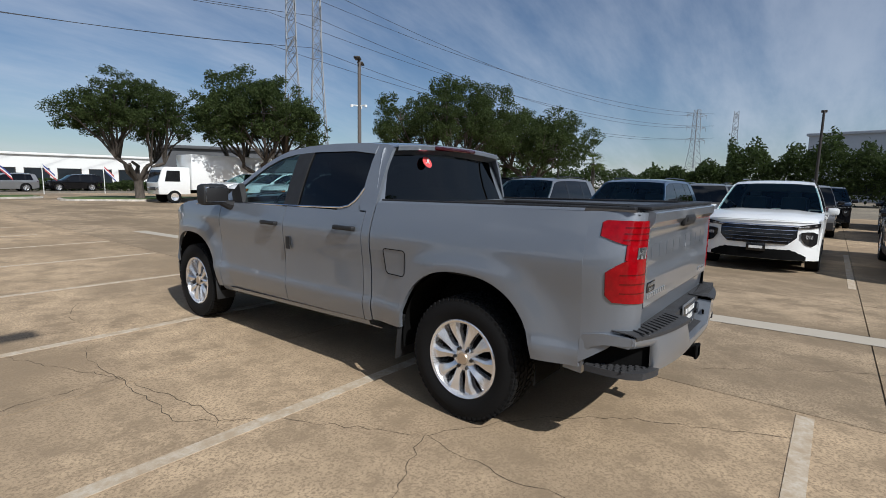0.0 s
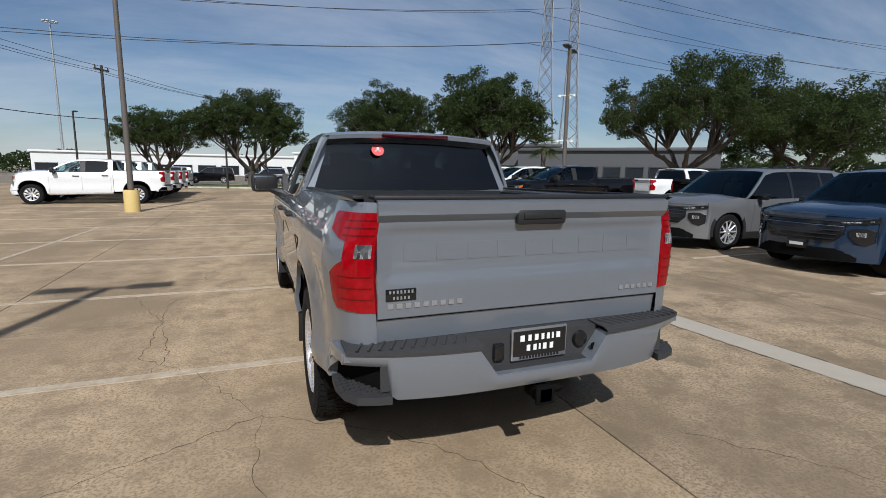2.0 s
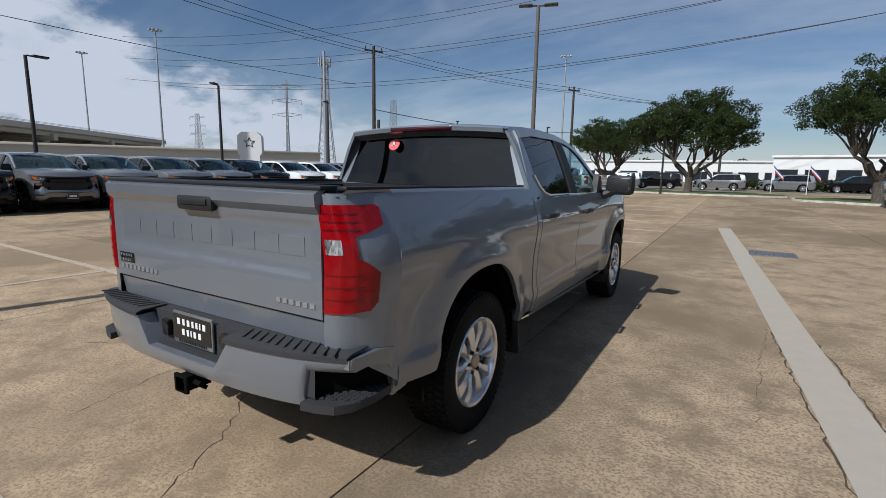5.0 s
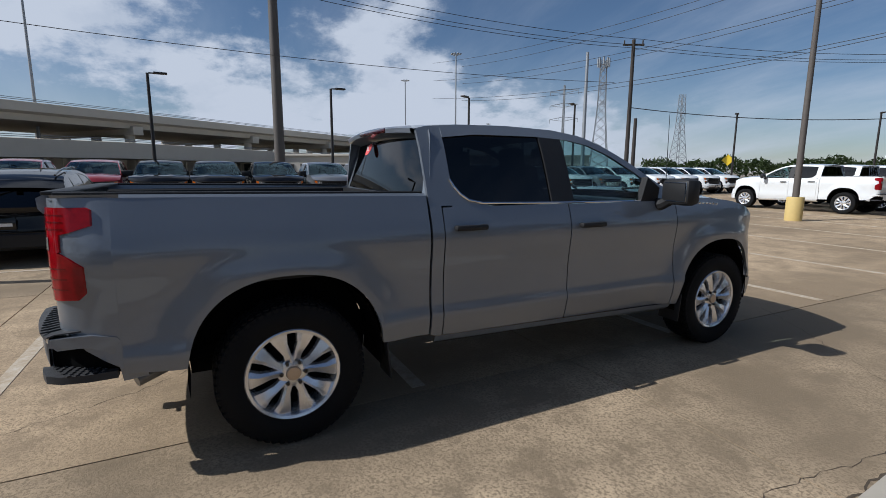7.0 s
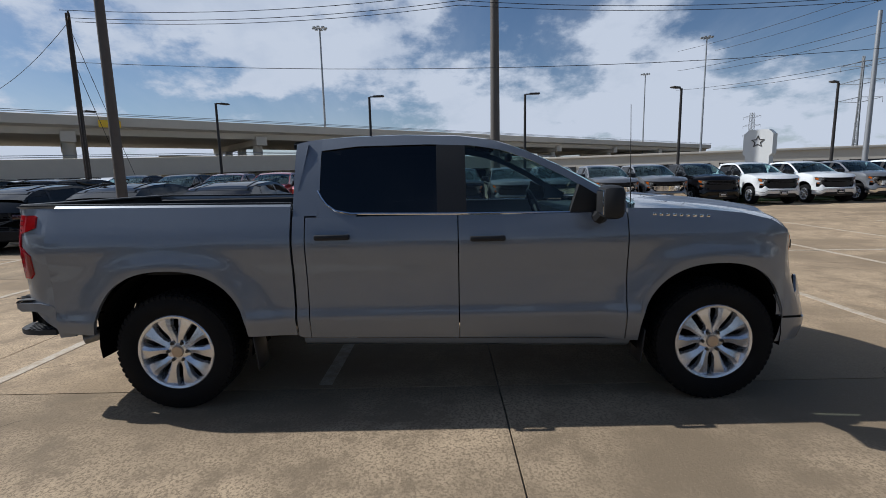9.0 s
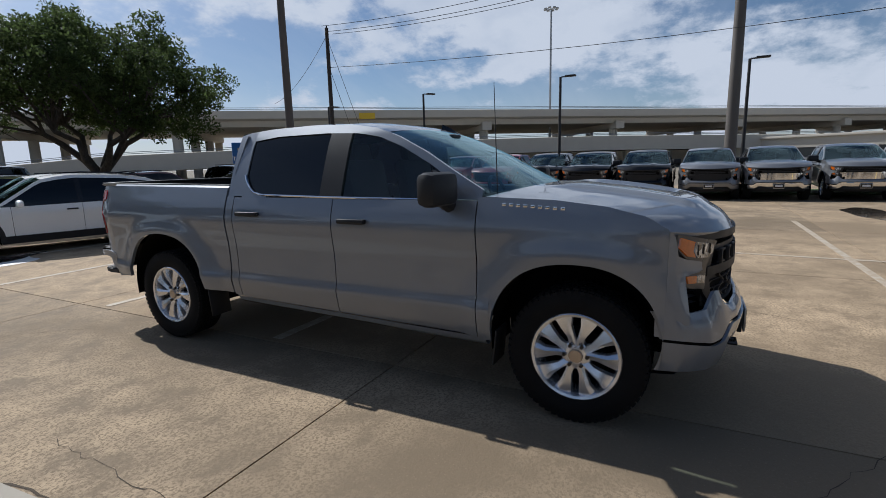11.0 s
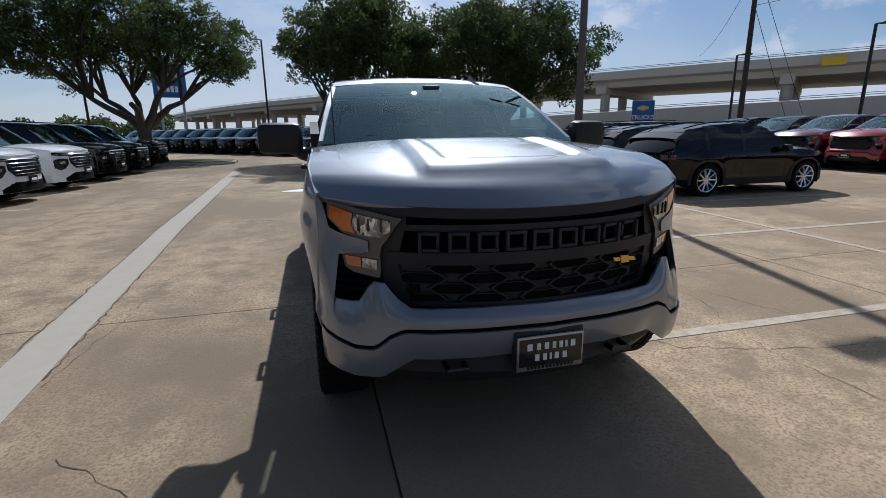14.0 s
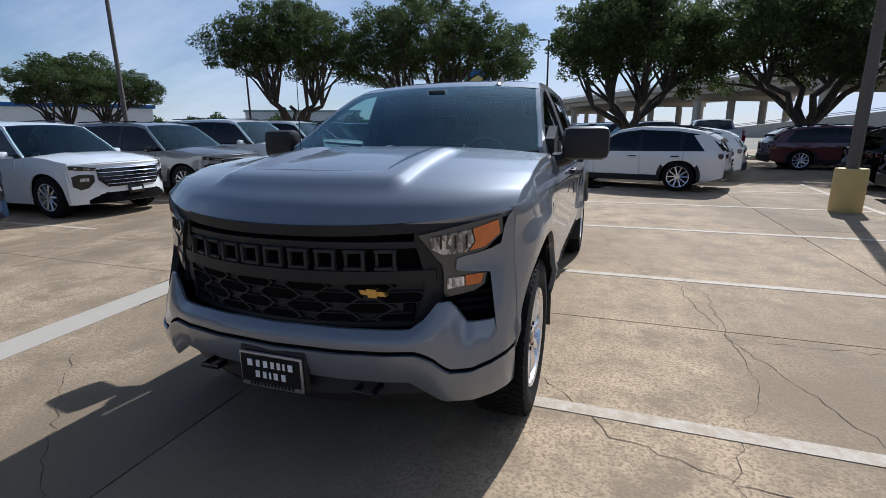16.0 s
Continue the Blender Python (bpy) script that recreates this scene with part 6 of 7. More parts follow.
def oak(seed, height, spread_r, leaves, base=0.34, size=0.088, lumps=44):
    """A live oak: short trunk, bent limbs that carry the clumps of an uneven, broad crown."""
    r = random.Random(seed)
    rg = np.random.default_rng(seed)
    T = thing("oak_tree", "spreading live oak with dense dark green crown", "tree", group="oaks round the lot")
    zc, hz = height * (base + 0.20), height * (0.80 - base)
    ph = [r.uniform(0, 6.28) for _ in range(4)]
    cl = []
    while len(cl) < lumps:
        a, u = r.uniform(0, 2 * math.pi), r.uniform(-0.34, 1.0)
        q = math.sqrt(max(0.0, 1 - u * u)) if u > 0 else 1.0 + 0.25 * u
        f = r.uniform(0.70, 0.88) if len(cl) < lumps * 0.72 else r.uniform(0.25, 0.62)
        reach = spread_r * (0.86 + 0.10 * math.sin(2 * a + ph[0]) + 0.08 * math.sin(3 * a + ph[1]))
        p = Vector((math.cos(a) * q * f * reach, math.sin(a) * q * f * reach, zc + u * f * hz * (0.92 + 0.10 * math.sin(5 * a + ph[2]))))
        s = spread_r * r.uniform(0.15, 0.29)
        if all((p - c).length > 0.52 * (s + w) for c, w in cl):
            cl.append((p, s))
        else:
            lumps -= 0.02
    bm = bmesh.new()
    th = height * 0.17
    k = height / 10
    tube(bm, [(0, 0, -0.1), (0.02, 0, 0.22), (0.05, 0.03, th * 0.6), (0.1, 0, th)], [0.52 * k, 0.36 * k, 0.31 * k, 0.33 * k], 12)
    fork = Vector((0.08, 0, th - 0.12))
    knees = []
    for i in range(7):
        a = 2 * math.pi * (i + r.uniform(-.3, .3)) / 7
        d = Vector((math.cos(a), math.sin(a), r.uniform(0.62, 1.25))).normalized()
        n = spread_r * r.uniform(0.36, 0.50)
        pts = [fork, fork + d * n * 0.35 + Vector((r.uniform(-.15, .15), r.uniform(-.15, .15), 0.1)), fork + d * n * 0.7 + Vector((r.uniform(-.25, .25), r.uniform(-.25, .25), 0.15)), fork + d * n]
        tube(bm, pts, [0.20 * k, 0.165 * k, 0.14 * k, 0.115 * k], 8)
        knees += [(pts[2], 0.11 * k), (pts[3], 0.11 * k)]
    for c, w in cl:
        p, rad = min(knees, key=lambda g: (g[0] - c).length)
        d = c - p
        m1 = p + d * 0.35 + Vector((r.uniform(-.3, .3), r.uniform(-.3, .3), r.uniform(0.0, .35))) * k
        m2 = p + d * 0.7 + Vector((r.uniform(-.25, .25), r.uniform(-.25, .25), r.uniform(0.0, .3))) * k
        tube(bm, [p, m1, m2, c], [rad * 0.85, rad * 0.6, rad * 0.4, 0.02], 6)
        for _ in range(3):
            e = Vector((r.uniform(-1, 1), r.uniform(-1, 1), r.uniform(-.3, 1))).normalized()
            tube(bm, [m2, m2 + e * w * 0.5 + Vector((0, 0, .1)), m2 + e * w], [rad * 0.34, rad * 0.22, 0.012], 5)
    part("trunk", bm, BARK, T)
    # tufts on the shells of the clumps, some hanging free, then sprays of leaves round each tuft
    tufts = []
    for c, q in cl:
        for _ in range(26):
            d = rg.normal(size=3)
            d /= np.linalg.norm(d)
            tufts.append((*(np.array(c) + d * np.array((1, 1, 0.74)) * q * rg.uniform(0.45, 1.12)), q * rg.uniform(0.14, 0.40)))
    tufts = np.array(tufts)
    w = tufts[:, 3] ** 2.0
    pick = rg.choice(len(tufts), leaves, p=w / w.sum())
    off = rg.normal(size=(leaves, 3))
    off /= np.linalg.norm(off, axis=1)[:, None]
    off *= rg.uniform(0.05, 1.0, (leaves, 1)) ** 0.5 * (1 + 0.10 * np.abs(rg.normal(size=(leaves, 1))))
    off[:, 2] *= 0.80
    pts = tufts[pick, :3] + off * tufts[pick, 3:]
    crown = new("crown", leaf_mesh("crown", pts, size, LEAF, seed + 1))
    crown.parent = T
    return T


def planted(proto, spots):
    """Stand copies of a tree at (x, y, scale, turn, height scale)."""
    for i, (x, y, s, rz, sz) in enumerate(spots):
        m = pose(x, y, 0.0, 0, 0, rz) @ Matrix.Diagonal((s, s, sz, 1))
        if i == 0:
            proto.matrix_basis = m
        else:
            copy_thing(proto, m)


planted(oak(11, 8.9, 6.3, 66000, 0.34), [(-9.3, -20.0, 1.0, 20, 1.0), (34.0, 18.6, 0.96, 150, 0.92)])
planted(oak(23, 8.9, 4.9, 50000, 0.40), [(-1.95, -20.6, 1.0, 60, 1.0), (15.4, 29.6, 1.12, 200, 1.0), (-1.2, 42.4, 1.02, 300, 0.94)])
planted(oak(37, 10.6, 6.4, 66000, 0.40), [(10.2, -25.8, 1.08, 90, 1.0), (24.4, 20.4, 0.78, 30, 0.88)])
planted(oak(52, 10.4, 5.4, 52000, 0.44), [(20.0, -23.7, 1.04, 0, 1.0), (9.3, 34.4, 0.80, 130, 0.78), (-8.4, 45.5, 0.80, 80, 0.64), (28.0, -14.6, 0.80, 220, 0.58)])


def palm(x, y, h, seed):
    r = random.Random(seed)
    T = thing("palm_tree", "short fan palm with yellow-green fronds", "tree", pose(x, y, 0))
    bm = bmesh.new()
    tube(bm, [(0, 0, -0.1), (0.05, 0, h * 0.5), (0.08, 0.03, h)], [0.22, 0.17, 0.19], 10)
    part("trunk", bm, BARK, T)
    bm = bmesh.new()
    for k in range(46):
        a, e = r.uniform(0, 6.28), r.uniform(-0.5, 1.3)
        d = Vector((math.cos(a) * math.cos(e), math.sin(a) * math.cos(e), math.sin(e)))
        s = d.cross(Vector((0, 0, 1))).normalized()
        p0 = Vector((0.08, 0.03, h))
        p1 = p0 + d * 0.8
        for j in range(7):
            t = (j - 3) / 3
            tip = p1 + (d * (0.8 - 0.25 * abs(t)) + s * t * 0.75) + Vector((0, 0, -0.25))
            q = p1 + s * t * 0.12
            bm.faces.new([bm.verts.new(v) for v in (q - s * 0.05, tip, q + s * 0.05)])
        bm.faces.new([bm.verts.new(v) for v in (p0 - s * 0.01, p0 + s * 0.01, p1 + s * 0.02, p1 - s * 0.02)])
    part("fronds", bm, PALM, T)


palm(20.5, 30.5, 3.6, 1)
palm(45.0, 17.5, 3.8, 2)
palm(36.0, 22.5, 3.4, 3)


def wood(name, a0, a1, d, h, n, seed, label, cx=0.0, cy=0.0):
    """Far belt of trees over an arc of headings (degrees, 0 is +y, counter-clockwise)."""
    rg = np.random.default_rng(seed)
    n = n * 2
    ang = np.radians(rg.uniform(a0, a1, n))
    lump = 0.80 + 0.20 * np.sin(ang * 37 + seed) * np.sin(ang * 83 + 2 * seed)
    dist = d * rg.uniform(0.95, 1.08, n)
    z = h * lump * np.sqrt(rg.uniform(0.0, 1.0, n)) * rg.uniform(0.75, 1.0, n)
    pts = np.stack([cx - np.sin(ang) * dist, cy + np.cos(ang) * dist, z], 1)
    ob = new(name, leaf_mesh(name, pts, d * 0.0036, LEAF_FAR, seed))
    tagged(ob, label, "trees", kind="stuff")


wood("far_trees", -100, -82.5, 60, 8.0, 9000, 4, "dense green trees behind the parked cars")
wood("far_trees", -84, -75, 74, 6.0, 4500, 9, "dense green trees behind the parked cars")
wood("far_trees", -76, -28, 120, 7.5, 8000, 5, "low green trees along the horizon")
wood("far_trees", -28, 40, 150, 6.5, 8000, 6, "low green trees along the horizon")
wood("far_trees", -165, -95, 85, 5.0, 15000, 7, "belt of green trees beyond the lot")
wood("hedge", -22, -2, 66, 1.3, 3500, 8, "clipped low green hedge")

# ---------- poles, lamps, wires ----------
POLE_WOOD = plain("tarred_wood", (0.055, 0.045, 0.038), 0.9, 0, 0.3, 12, relief=0.4)
POLE_GALV = plain("galvanised_steel", (0.34, 0.35, 0.36), 0.5, 0.5, 0.12, 10)
POLE_BRONZE = plain("bronze_paint", (0.035, 0.030, 0.027), 0.5, 0.2, 0.2, 10)
POLE_TAN = plain("weathered_pole", (0.115, 0.10, 0.088), 0.7, 0.1, 0.15, 10)
YELLOW = plain("yellow_paint", (0.62, 0.46, 0.17), 0.7, 0, 0.14, 8, relief=0.2)
WIRE = plain("cable", (0.03, 0.03, 0.032), 0.7, 0, 0.1, 10)
LATTICE = plain("lattice_steel", (0.25, 0.26, 0.27), 0.6, 0.4, 0.1, 10)


def lamp(x, y, h, yaw, mat=POLE_BRONZE, base=False, heads=1, rad=0.085, cams=False, lean=0.0):
    T = thing("lamp_post", "dark lot lamp on a yellow concrete base" if base else "slim dark lot lamp with a flat head", "lamp post", pose(x, y, 0, 0, lean, yaw))
    z0 = 0.0
    if base:
        bm = bmesh.new()
        tube(bm, [(0, 0, -0.05), (0, 0, 0.75), (0, 0, 0.78)], [0.25, 0.25, 0.235], 28)
        part("base", bm, YELLOW, T, "chipped yellow concrete base")
        z0 = 0.77
    bm = bmesh.new()
    tube(bm, [(0, 0, z0 - 0.05), (0, 0, h)], [rad, rad * 0.72], 12)
    part("pole", bm, mat, T)
    for k in range(heads):
        s = 1 if k == 0 else -1
        bm = bmesh.new()
        box(bm, (s * 0.22, 0, h), (0.36, 0.06, 0.06), None, 0.01)
        box(bm, (s * 0.50, 0, h + 0.02), (0.54, 0.27, 0.08), None, 0.02)
        part("lamp_head", bm, POLE_BRONZE, T)
    if cams:
        for z in (h * 0.72, h * 0.44):
            for a in (0, 120, 240):
                bm = bmesh.new()
                d = Vector((math.cos(radians(a)), math.sin(radians(a)), 0))
                tube(bm, [Vector((0, 0, z)), Vector((0, 0, z)) + d * 0.42], 0.03, 6)
                tube(bm, [Vector((0, 0, z - 0.08)) + d * 0.36, Vector((0, 0, z + 0.02)) + d * 0.36], 0.07, 10)
                part("camera_housing", bm, PAPER, T)
    return T


lamp(-5.35, -4.45, 8.1, 0, POLE_TAN, True, 2, 0.10)
lamp(-5.25, 17.1, 8.1, 20, POLE_TAN, True, 2, 0.10)
lamp(11.9, 15.5, 6.95, 40, POLE_TAN, False, 2, 0.10, True)
for x, y, h, yaw in ((-22.0, -1.95, 5.75, 90), (-22.6, 6.3, 5.8, 90), (-21.9, 14.3, 5.8, -60), (-21.9, 22.4, 5.9, -60), (-22.6, -10.3, 5.7, 150), (-23.5, -18.3, 5.6, 150), (-19.5, 36, 5.8, -60), (-14, 44, 5.8, -60), (-3.0, 40.5, 6.6, 0), (38.0, 18.0, 5.5, 0), (30.0, -1.0, 5.8, 0), (14.5, -30.0, 8.0, 0), (25.0, -25.0, 7.2, 0), (4.0, -34.0, 8.2, 0), (15.9, -7.5, 8.2, 0)):
    lamp(x, y, h, yaw, POLE_TAN if (x, y) == (15.9, -7.5) else POLE_BRONZE)


def upole(x, y, h, rad, mat, label, arm=True, yaw=0):
    T = thing("utility_pole", label, "pole", pose(x, y, 0, 0, 0, yaw))
    bm = bmesh.new()
    tube(bm, [(0, 0, -0.2), (0, 0, h)], [rad, rad * 0.7], 12)
    part("pole", bm, mat, T)
    if arm:
        bm = bmesh.new()
        box(bm, (0, 0, h - 0.35), (1.5, 0.10, 0.12))
        for s in (-0.65, 0.0, 0.65):
            tube(bm, [(s, 0, h - 0.30), (s, 0, h - 0.05)], 0.05, 8)
        part("crossarm", bm, mat, T)
    return T


upole(-22.7, 28.3, 10.9, 0.17, POLE_WOOD, "tall dark wooden utility pole", True, 60)
upole(-23.6, 30.0, 5.6, 0.17, POLE_WOOD, "short brown wooden pole stub", False)
upole(-34.0, 34.5, 13.0, 0.20, POLE_GALV, "grey steel transmission pole", False)
upole(-45.8, 7.1, 30.0, 0.50, POLE_TAN, "thick grey steel pole behind the parked trucks", False)
upole(-26.5, -20.5, 11.7, 0.19, POLE_WOOD, "tall dark wooden utility pole", True, 40)
upole(-12.5, 47.0, 10.0, 0.15, POLE_WOOD, "dark wooden utility pole", True, 60)
upole(0.5, 58.0, 9.0, 0.15, POLE_WOOD, "dark wooden utility pole", True, 60)


def wire(a, b, sag, rad=0.018, n=14):
    bm = bmesh.new()
    a, b = Vector(a), Vector(b)
    tube(bm, [a.lerp(b, t) - Vector((0, 0, sag * 4 * t * (1 - t))) for t in np.linspace(0, 1, n)], rad, 5)
    tagged(finish("overhead_wire", bm, WIRE), "thin dark overhead power line", "wire", kind="structure")


for dz, o in ((10.8, 0.6), (10.5, -0.6), (10.55, 0.0)):
    wire((-22.7 + o, 28.3, dz), (-12.5 + o, 47.0, dz - 1.0), 0.4)
    wire((-22.7 + o, 28.3, dz), (-25.5 + o, 3.0, dz + 1.0), 0.5)
    wire((-25.5 + o, 3.0, dz + 1.0), (-26.5 + o, -20.5, dz + 0.9), 0.5)
    wire((-12.5 + o, 47.0, dz - 1.0), (0.5, 58.0, 8.8), 0.4)
wire((-22.7, 28.3, 6.2), (-12.5, 47, 5.6), 0.5, 0.03)
wire((-26.5, -20.5, 8.9), (-26.0, 30, 8.6), 0.8)
wire((-26.5, -20.5, 11.2), (-40, -40, 9.0), 0.8)
wire((-26.5, -20.5, 9.0), (-33, -22, 0.5), 0.05)
wire((-26.5, -20.5, 11.0), (-36, -23, 0.5), 0.05)


def pylon(x, y, h, yaw, label, arms=3, w=None, mat=LATTICE, th=0.10):
    """Lattice tower: four legs, cross-bracing and arms."""
    T = thing("transmission_tower", label, "pylon", pose(x, y, 0, 0, 0, yaw))
    w = w or h * 0.085
    bm = bmesh.new()
    half = lambda z: ip(z / h, (0, w), (0.45, w * 0.52), (0.6, w * 0.40), (1, w * 0.28))
    n = 14
    zs = [h * (1 - (1 - k / n) ** 1.12) for k in range(n + 1)]
    for sx, sy in ((1, 1), (1, -1), (-1, 1), (-1, -1)):
        tube(bm, [(sx * half(z), sy * half(z), z) for z in zs], th, 4)
    for z0, z1 in zip(zs, zs[1:]):
        a, b = half(z0), half(z1)
        for s in (1, -1):
            tube(bm, [(-a, s * a, z0), (b, s * b, z1)], th * 0.5, 4, False)
            tube(bm, [(a, s * a, z0), (-b, s * b, z1)], th * 0.5, 4, False)
            tube(bm, [(s * a, -a, z0), (s * b, b, z1)], th * 0.5, 4, False)
            tube(bm, [(s * a, a, z0), (s * b, -b, z1)], th * 0.5, 4, False)
            tube(bm, [(-b, s * b, z1), (b, s * b, z1)], th * 0.5, 4, False)
    part("lattice", bm, mat, T)
    for k in range(arms):
        z = h * (0.96 - 0.15 * k)
        bm = bmesh.new()
        ln = h * 0.16
        hw_ = half(z)
        for s in (1, -1):
            for q in (1, -1):
                tube(bm, [(s * hw_, q * hw_, z), (s * ln, 0, z - 0.02 * h)], th * 0.55, 4)
                tube(bm, [(s * hw_, q * hw_, z - 0.045 * h), (s * ln, 0, z - 0.02 * h)], th * 0.55, 4)
            for f in (0.3, 0.6):
                tube(bm, [(s * (hw_ + (ln - hw_) * f), hw_ * (1 - f), z - 0.006 * h), (s * (hw_ + (ln - hw_) * f), -hw_ * (1 - f), z - 0.04 * h * (1 - f))], th * 0.4, 4, False)
            tube(bm, [(s * ln, 0, z - 0.02 * h), (s * ln, 0, z - 0.065 * h)], th * 0.6, 6)
        tagged(part("crossarm", bm, mat, T), kind="stuff")
    return T


def polar(deg, d, cx=0.0, cy=0.0):
    return cx - math.sin(radians(deg)) * d, cy + math.cos(radians(deg)) * d


pylon(*polar(-34.3, 98, -3.4, -1.8), 41, 60, "tall grey lattice power pylon", 3, 2.3)
pylon(*polar(-37.0, 108, -3.4, -1.8), 44, 60, "tall grey lattice power pylon", 3, 2.3)
pylon(*polar(-78.5, 230), 34, -30, "grey lattice power pylon far away", 3, 3.2)
pylon(*polar(-82.0, 255), 36, 10, "grey lattice power pylon far away", 3, 3.2)
pylon(*polar(44.4, 125), 28, -40, "grey lattice power pylon with cell antennas", 3)
pylon(*polar(36.7, 190), 28, 0, "slim grey lattice tower far away", 0, 2.6)
pylon(*polar(57.5, 300), 30, 20, "grey lattice power pylon far away", 3)
pylon(*polar(48.6, 140), 25, 30, "slim grey power pole with short arms", 3, 0.5)
AX, AY = polar(44.4, 124)
AN = thing("cell_antennas", "ring of pale cell antennas on the pylon top", "antenna", pose(AX, AY, 26.6))
for k in range(8):
    bm = bmesh.new()
    a = 2 * math.pi * k / 8
    box(bm, (1.3 * math.cos(a), 1.3 * math.sin(a), 0.6), (0.28, 0.28, 2.0))
    tube(bm, [(0, 0, 0), (1.3 * math.cos(a), 1.3 * math.sin(a), 0.3)], 0.06, 4)
    part("antenna_panel", bm, POLE_GALV, AN)
# high lines that hang between the pylons and run on past the lot
PX, PY = polar(-33.2, 100)
for k, (z, s) in enumerate(((39.5, 5), (39.5, -5), (33.5, 5), (33.5, -5), (27.5, 5), (27.5, -5))):
    bx, by = polar(62, 150)
    wire((PX + s * 0.6, PY - s * 0.5, z), (bx, by + s, z * 0.84), 7, 0.045, 30)
    cx_, cy_ = polar(-79, 240)
    wire((PX + s * 0.6, PY - s * 0.5, z), (cx_, cy_ + s, z * 0.84), 6, 0.045, 24)


def mast(deg, d, h):
    x, y = polar(deg, d)
    T = thing("high_mast_lamp", "very tall slim highway lamp mast with a ring of lamps", "lamp post", pose(x, y, 0))
    bm = bmesh.new()
    tube(bm, [(0, 0, 0), (0, 0, h)], [0.28, 0.16], 10)
    part("mast", bm, POLE_GALV, T)
    bm = bmesh.new()
    for k in range(8):
        a = 2 * math.pi * k / 8
        tube(bm, [(0, 0, h - 0.2), (1.1 * math.cos(a), 1.1 * math.sin(a), h)], 0.06, 5)
        box(bm, (1.2 * math.cos(a), 1.2 * math.sin(a), h - 0.1), (0.55, 0.55, 0.22), None, 0.05)
    part("lamp_ring", bm, POLE_GALV, T)


mast(61.0, 135, 33)
mast(67.0, 175, 33)
mast(17.0, 135, 32)
mast(102.9, 99.4, 31)

# ---------- elevated road ----------
ND = Vector((-math.sin(radians(128)), math.cos(radians(128)), 0))
AD = Vector((ND.y, -ND.x, 0))      # along the road
def road_pt(a, d, z):
    p = ND * d + AD * a
    return (p.x, p.y, z)


def deck(name, label, d0, d1, prof, a0, a1, n=60, along=None):
    """Concrete road deck: section (offset, height) carried along, with parapets."""
    T = thing(name, label, "bridge", kind="structure")
    bm = bmesh.new()
    sec = prof
    rows = []
    for a in np.linspace(a0, a1, n):
        h, sh = along(a)
        rows.append([road_pt(a, d0 + sh + o * (d1 - d0), h + z) for o, z in sec])
    grid(bm, rows)
    part("deck", bm, DECK, T)
    bm = bmesh.new()
    for i in range(2):
        rows = []
        for a in np.linspace(a0, a1, n):
            h, sh = along(a)
            rows.append(road_pt(a, d0 + sh - 0.05, h + 0.22 + 0.22 * i))
        tube(bm, rows, 0.04, 5)
    part("railing", bm, POLE_GALV, T)
    return T


SEC = [(0.06, -2.4), (0.05, -1.5), (0.0, -1.25), (0.0, 0.0), (0.009, 0.05), (0.013, -0.8), (0.987, -0.8), (0.991, 0.05), (1.0, 0.0), (1.0, -1.25), (0.95, -1.5), (0.94, -2.4), (0.06, -2.4)]
def up_line(a):
    return 10.7, 0.0 + 0.0009 * max(0, -a - 60) ** 2


def low_line(a):
    return ip(a, (-62, 1.2), (-32, 3.7), (-11, 4.3), (8, 4.75), (24, 5.2), (43, 5.4), (170, 4.6)), 0.0


U = deck("flyover", "pale concrete flyover on round columns", 79, 111, SEC, -260, 190, 80, up_line)
Lw = deck("ramp", "pale concrete ramp running beside the flyover", 70, 80, [(0, -2.3), (0, 0.0), (0.03, 0.05), (0.04, -0.8), (0.96, -0.8), (0.97, 0.05), (1, 0), (1, -2.3), (0, -2.3)], -60, 172, 60, low_line)
for k in range(-9, 7):
    a = 26.0 * k
    h, sh = up_line(a)
    bm = bmesh.new()
    p0 = Vector(road_pt(a, 95 + sh, 0))
    ang = math.degrees(math.atan2(ND.y, ND.x))
    box(bm, p0 + Vector((0, 0, 8.0)), (30.0, 1.8, 1.5), rotz(ang), 0.15)
    part("cap_beam", bm, DECK, U)
    for o in (82.5, 92, 101.5, 109):
        bm = bmesh.new()
        p = Vector(road_pt(a, o + sh, 0))
        tube(bm, [p, p + Vector((0, 0, 7.4))], 0.78, 14)
        part("column", bm, DECK, U)
for k in range(-2, 8):
    a = 22.0 * k + 5
    for o in (72.5, 77.5):
        bm = bmesh.new()
        p = Vector(road_pt(a, o, 0))
        tube(bm, [p - Vector((0, 0, 0.2)), p + Vector((0, 0, max(0.3, low_line(a)[0] - 2.2)))], 0.6, 12)
        part("column", bm, DECK, Lw)
# wall added to close off the dark space under the flyover
bm = bmesh.new()
pa, pb = Vector(road_pt(15, 112, 0)), Vector(road_pt(190, 112, 0))
grid(bm, [[pa + Vector((0, 0, z)), pb + Vector((0, 0, z))] for z in (0, 7.0)])
flange(bm, tuple(ND * 0.5))
tagged(finish("backing_wall", bm, DECK), "plain concrete wall added behind the columns under the flyover", "wall", kind="structure")
bm = bmesh.new()
x, y = polar(124.5, 78.6)
p = Vector(road_pt(0, 78.9, 9.9))
box(bm, Vector((x, y, 9.7)), (2.6, 0.12, 1.0), rotz(128))
tagged(finish("road_sign", bm, plain("sign_yellow", (0.75, 0.48, 0.02), 0.5)), "small yellow sign on the flyover parapet", "sign")

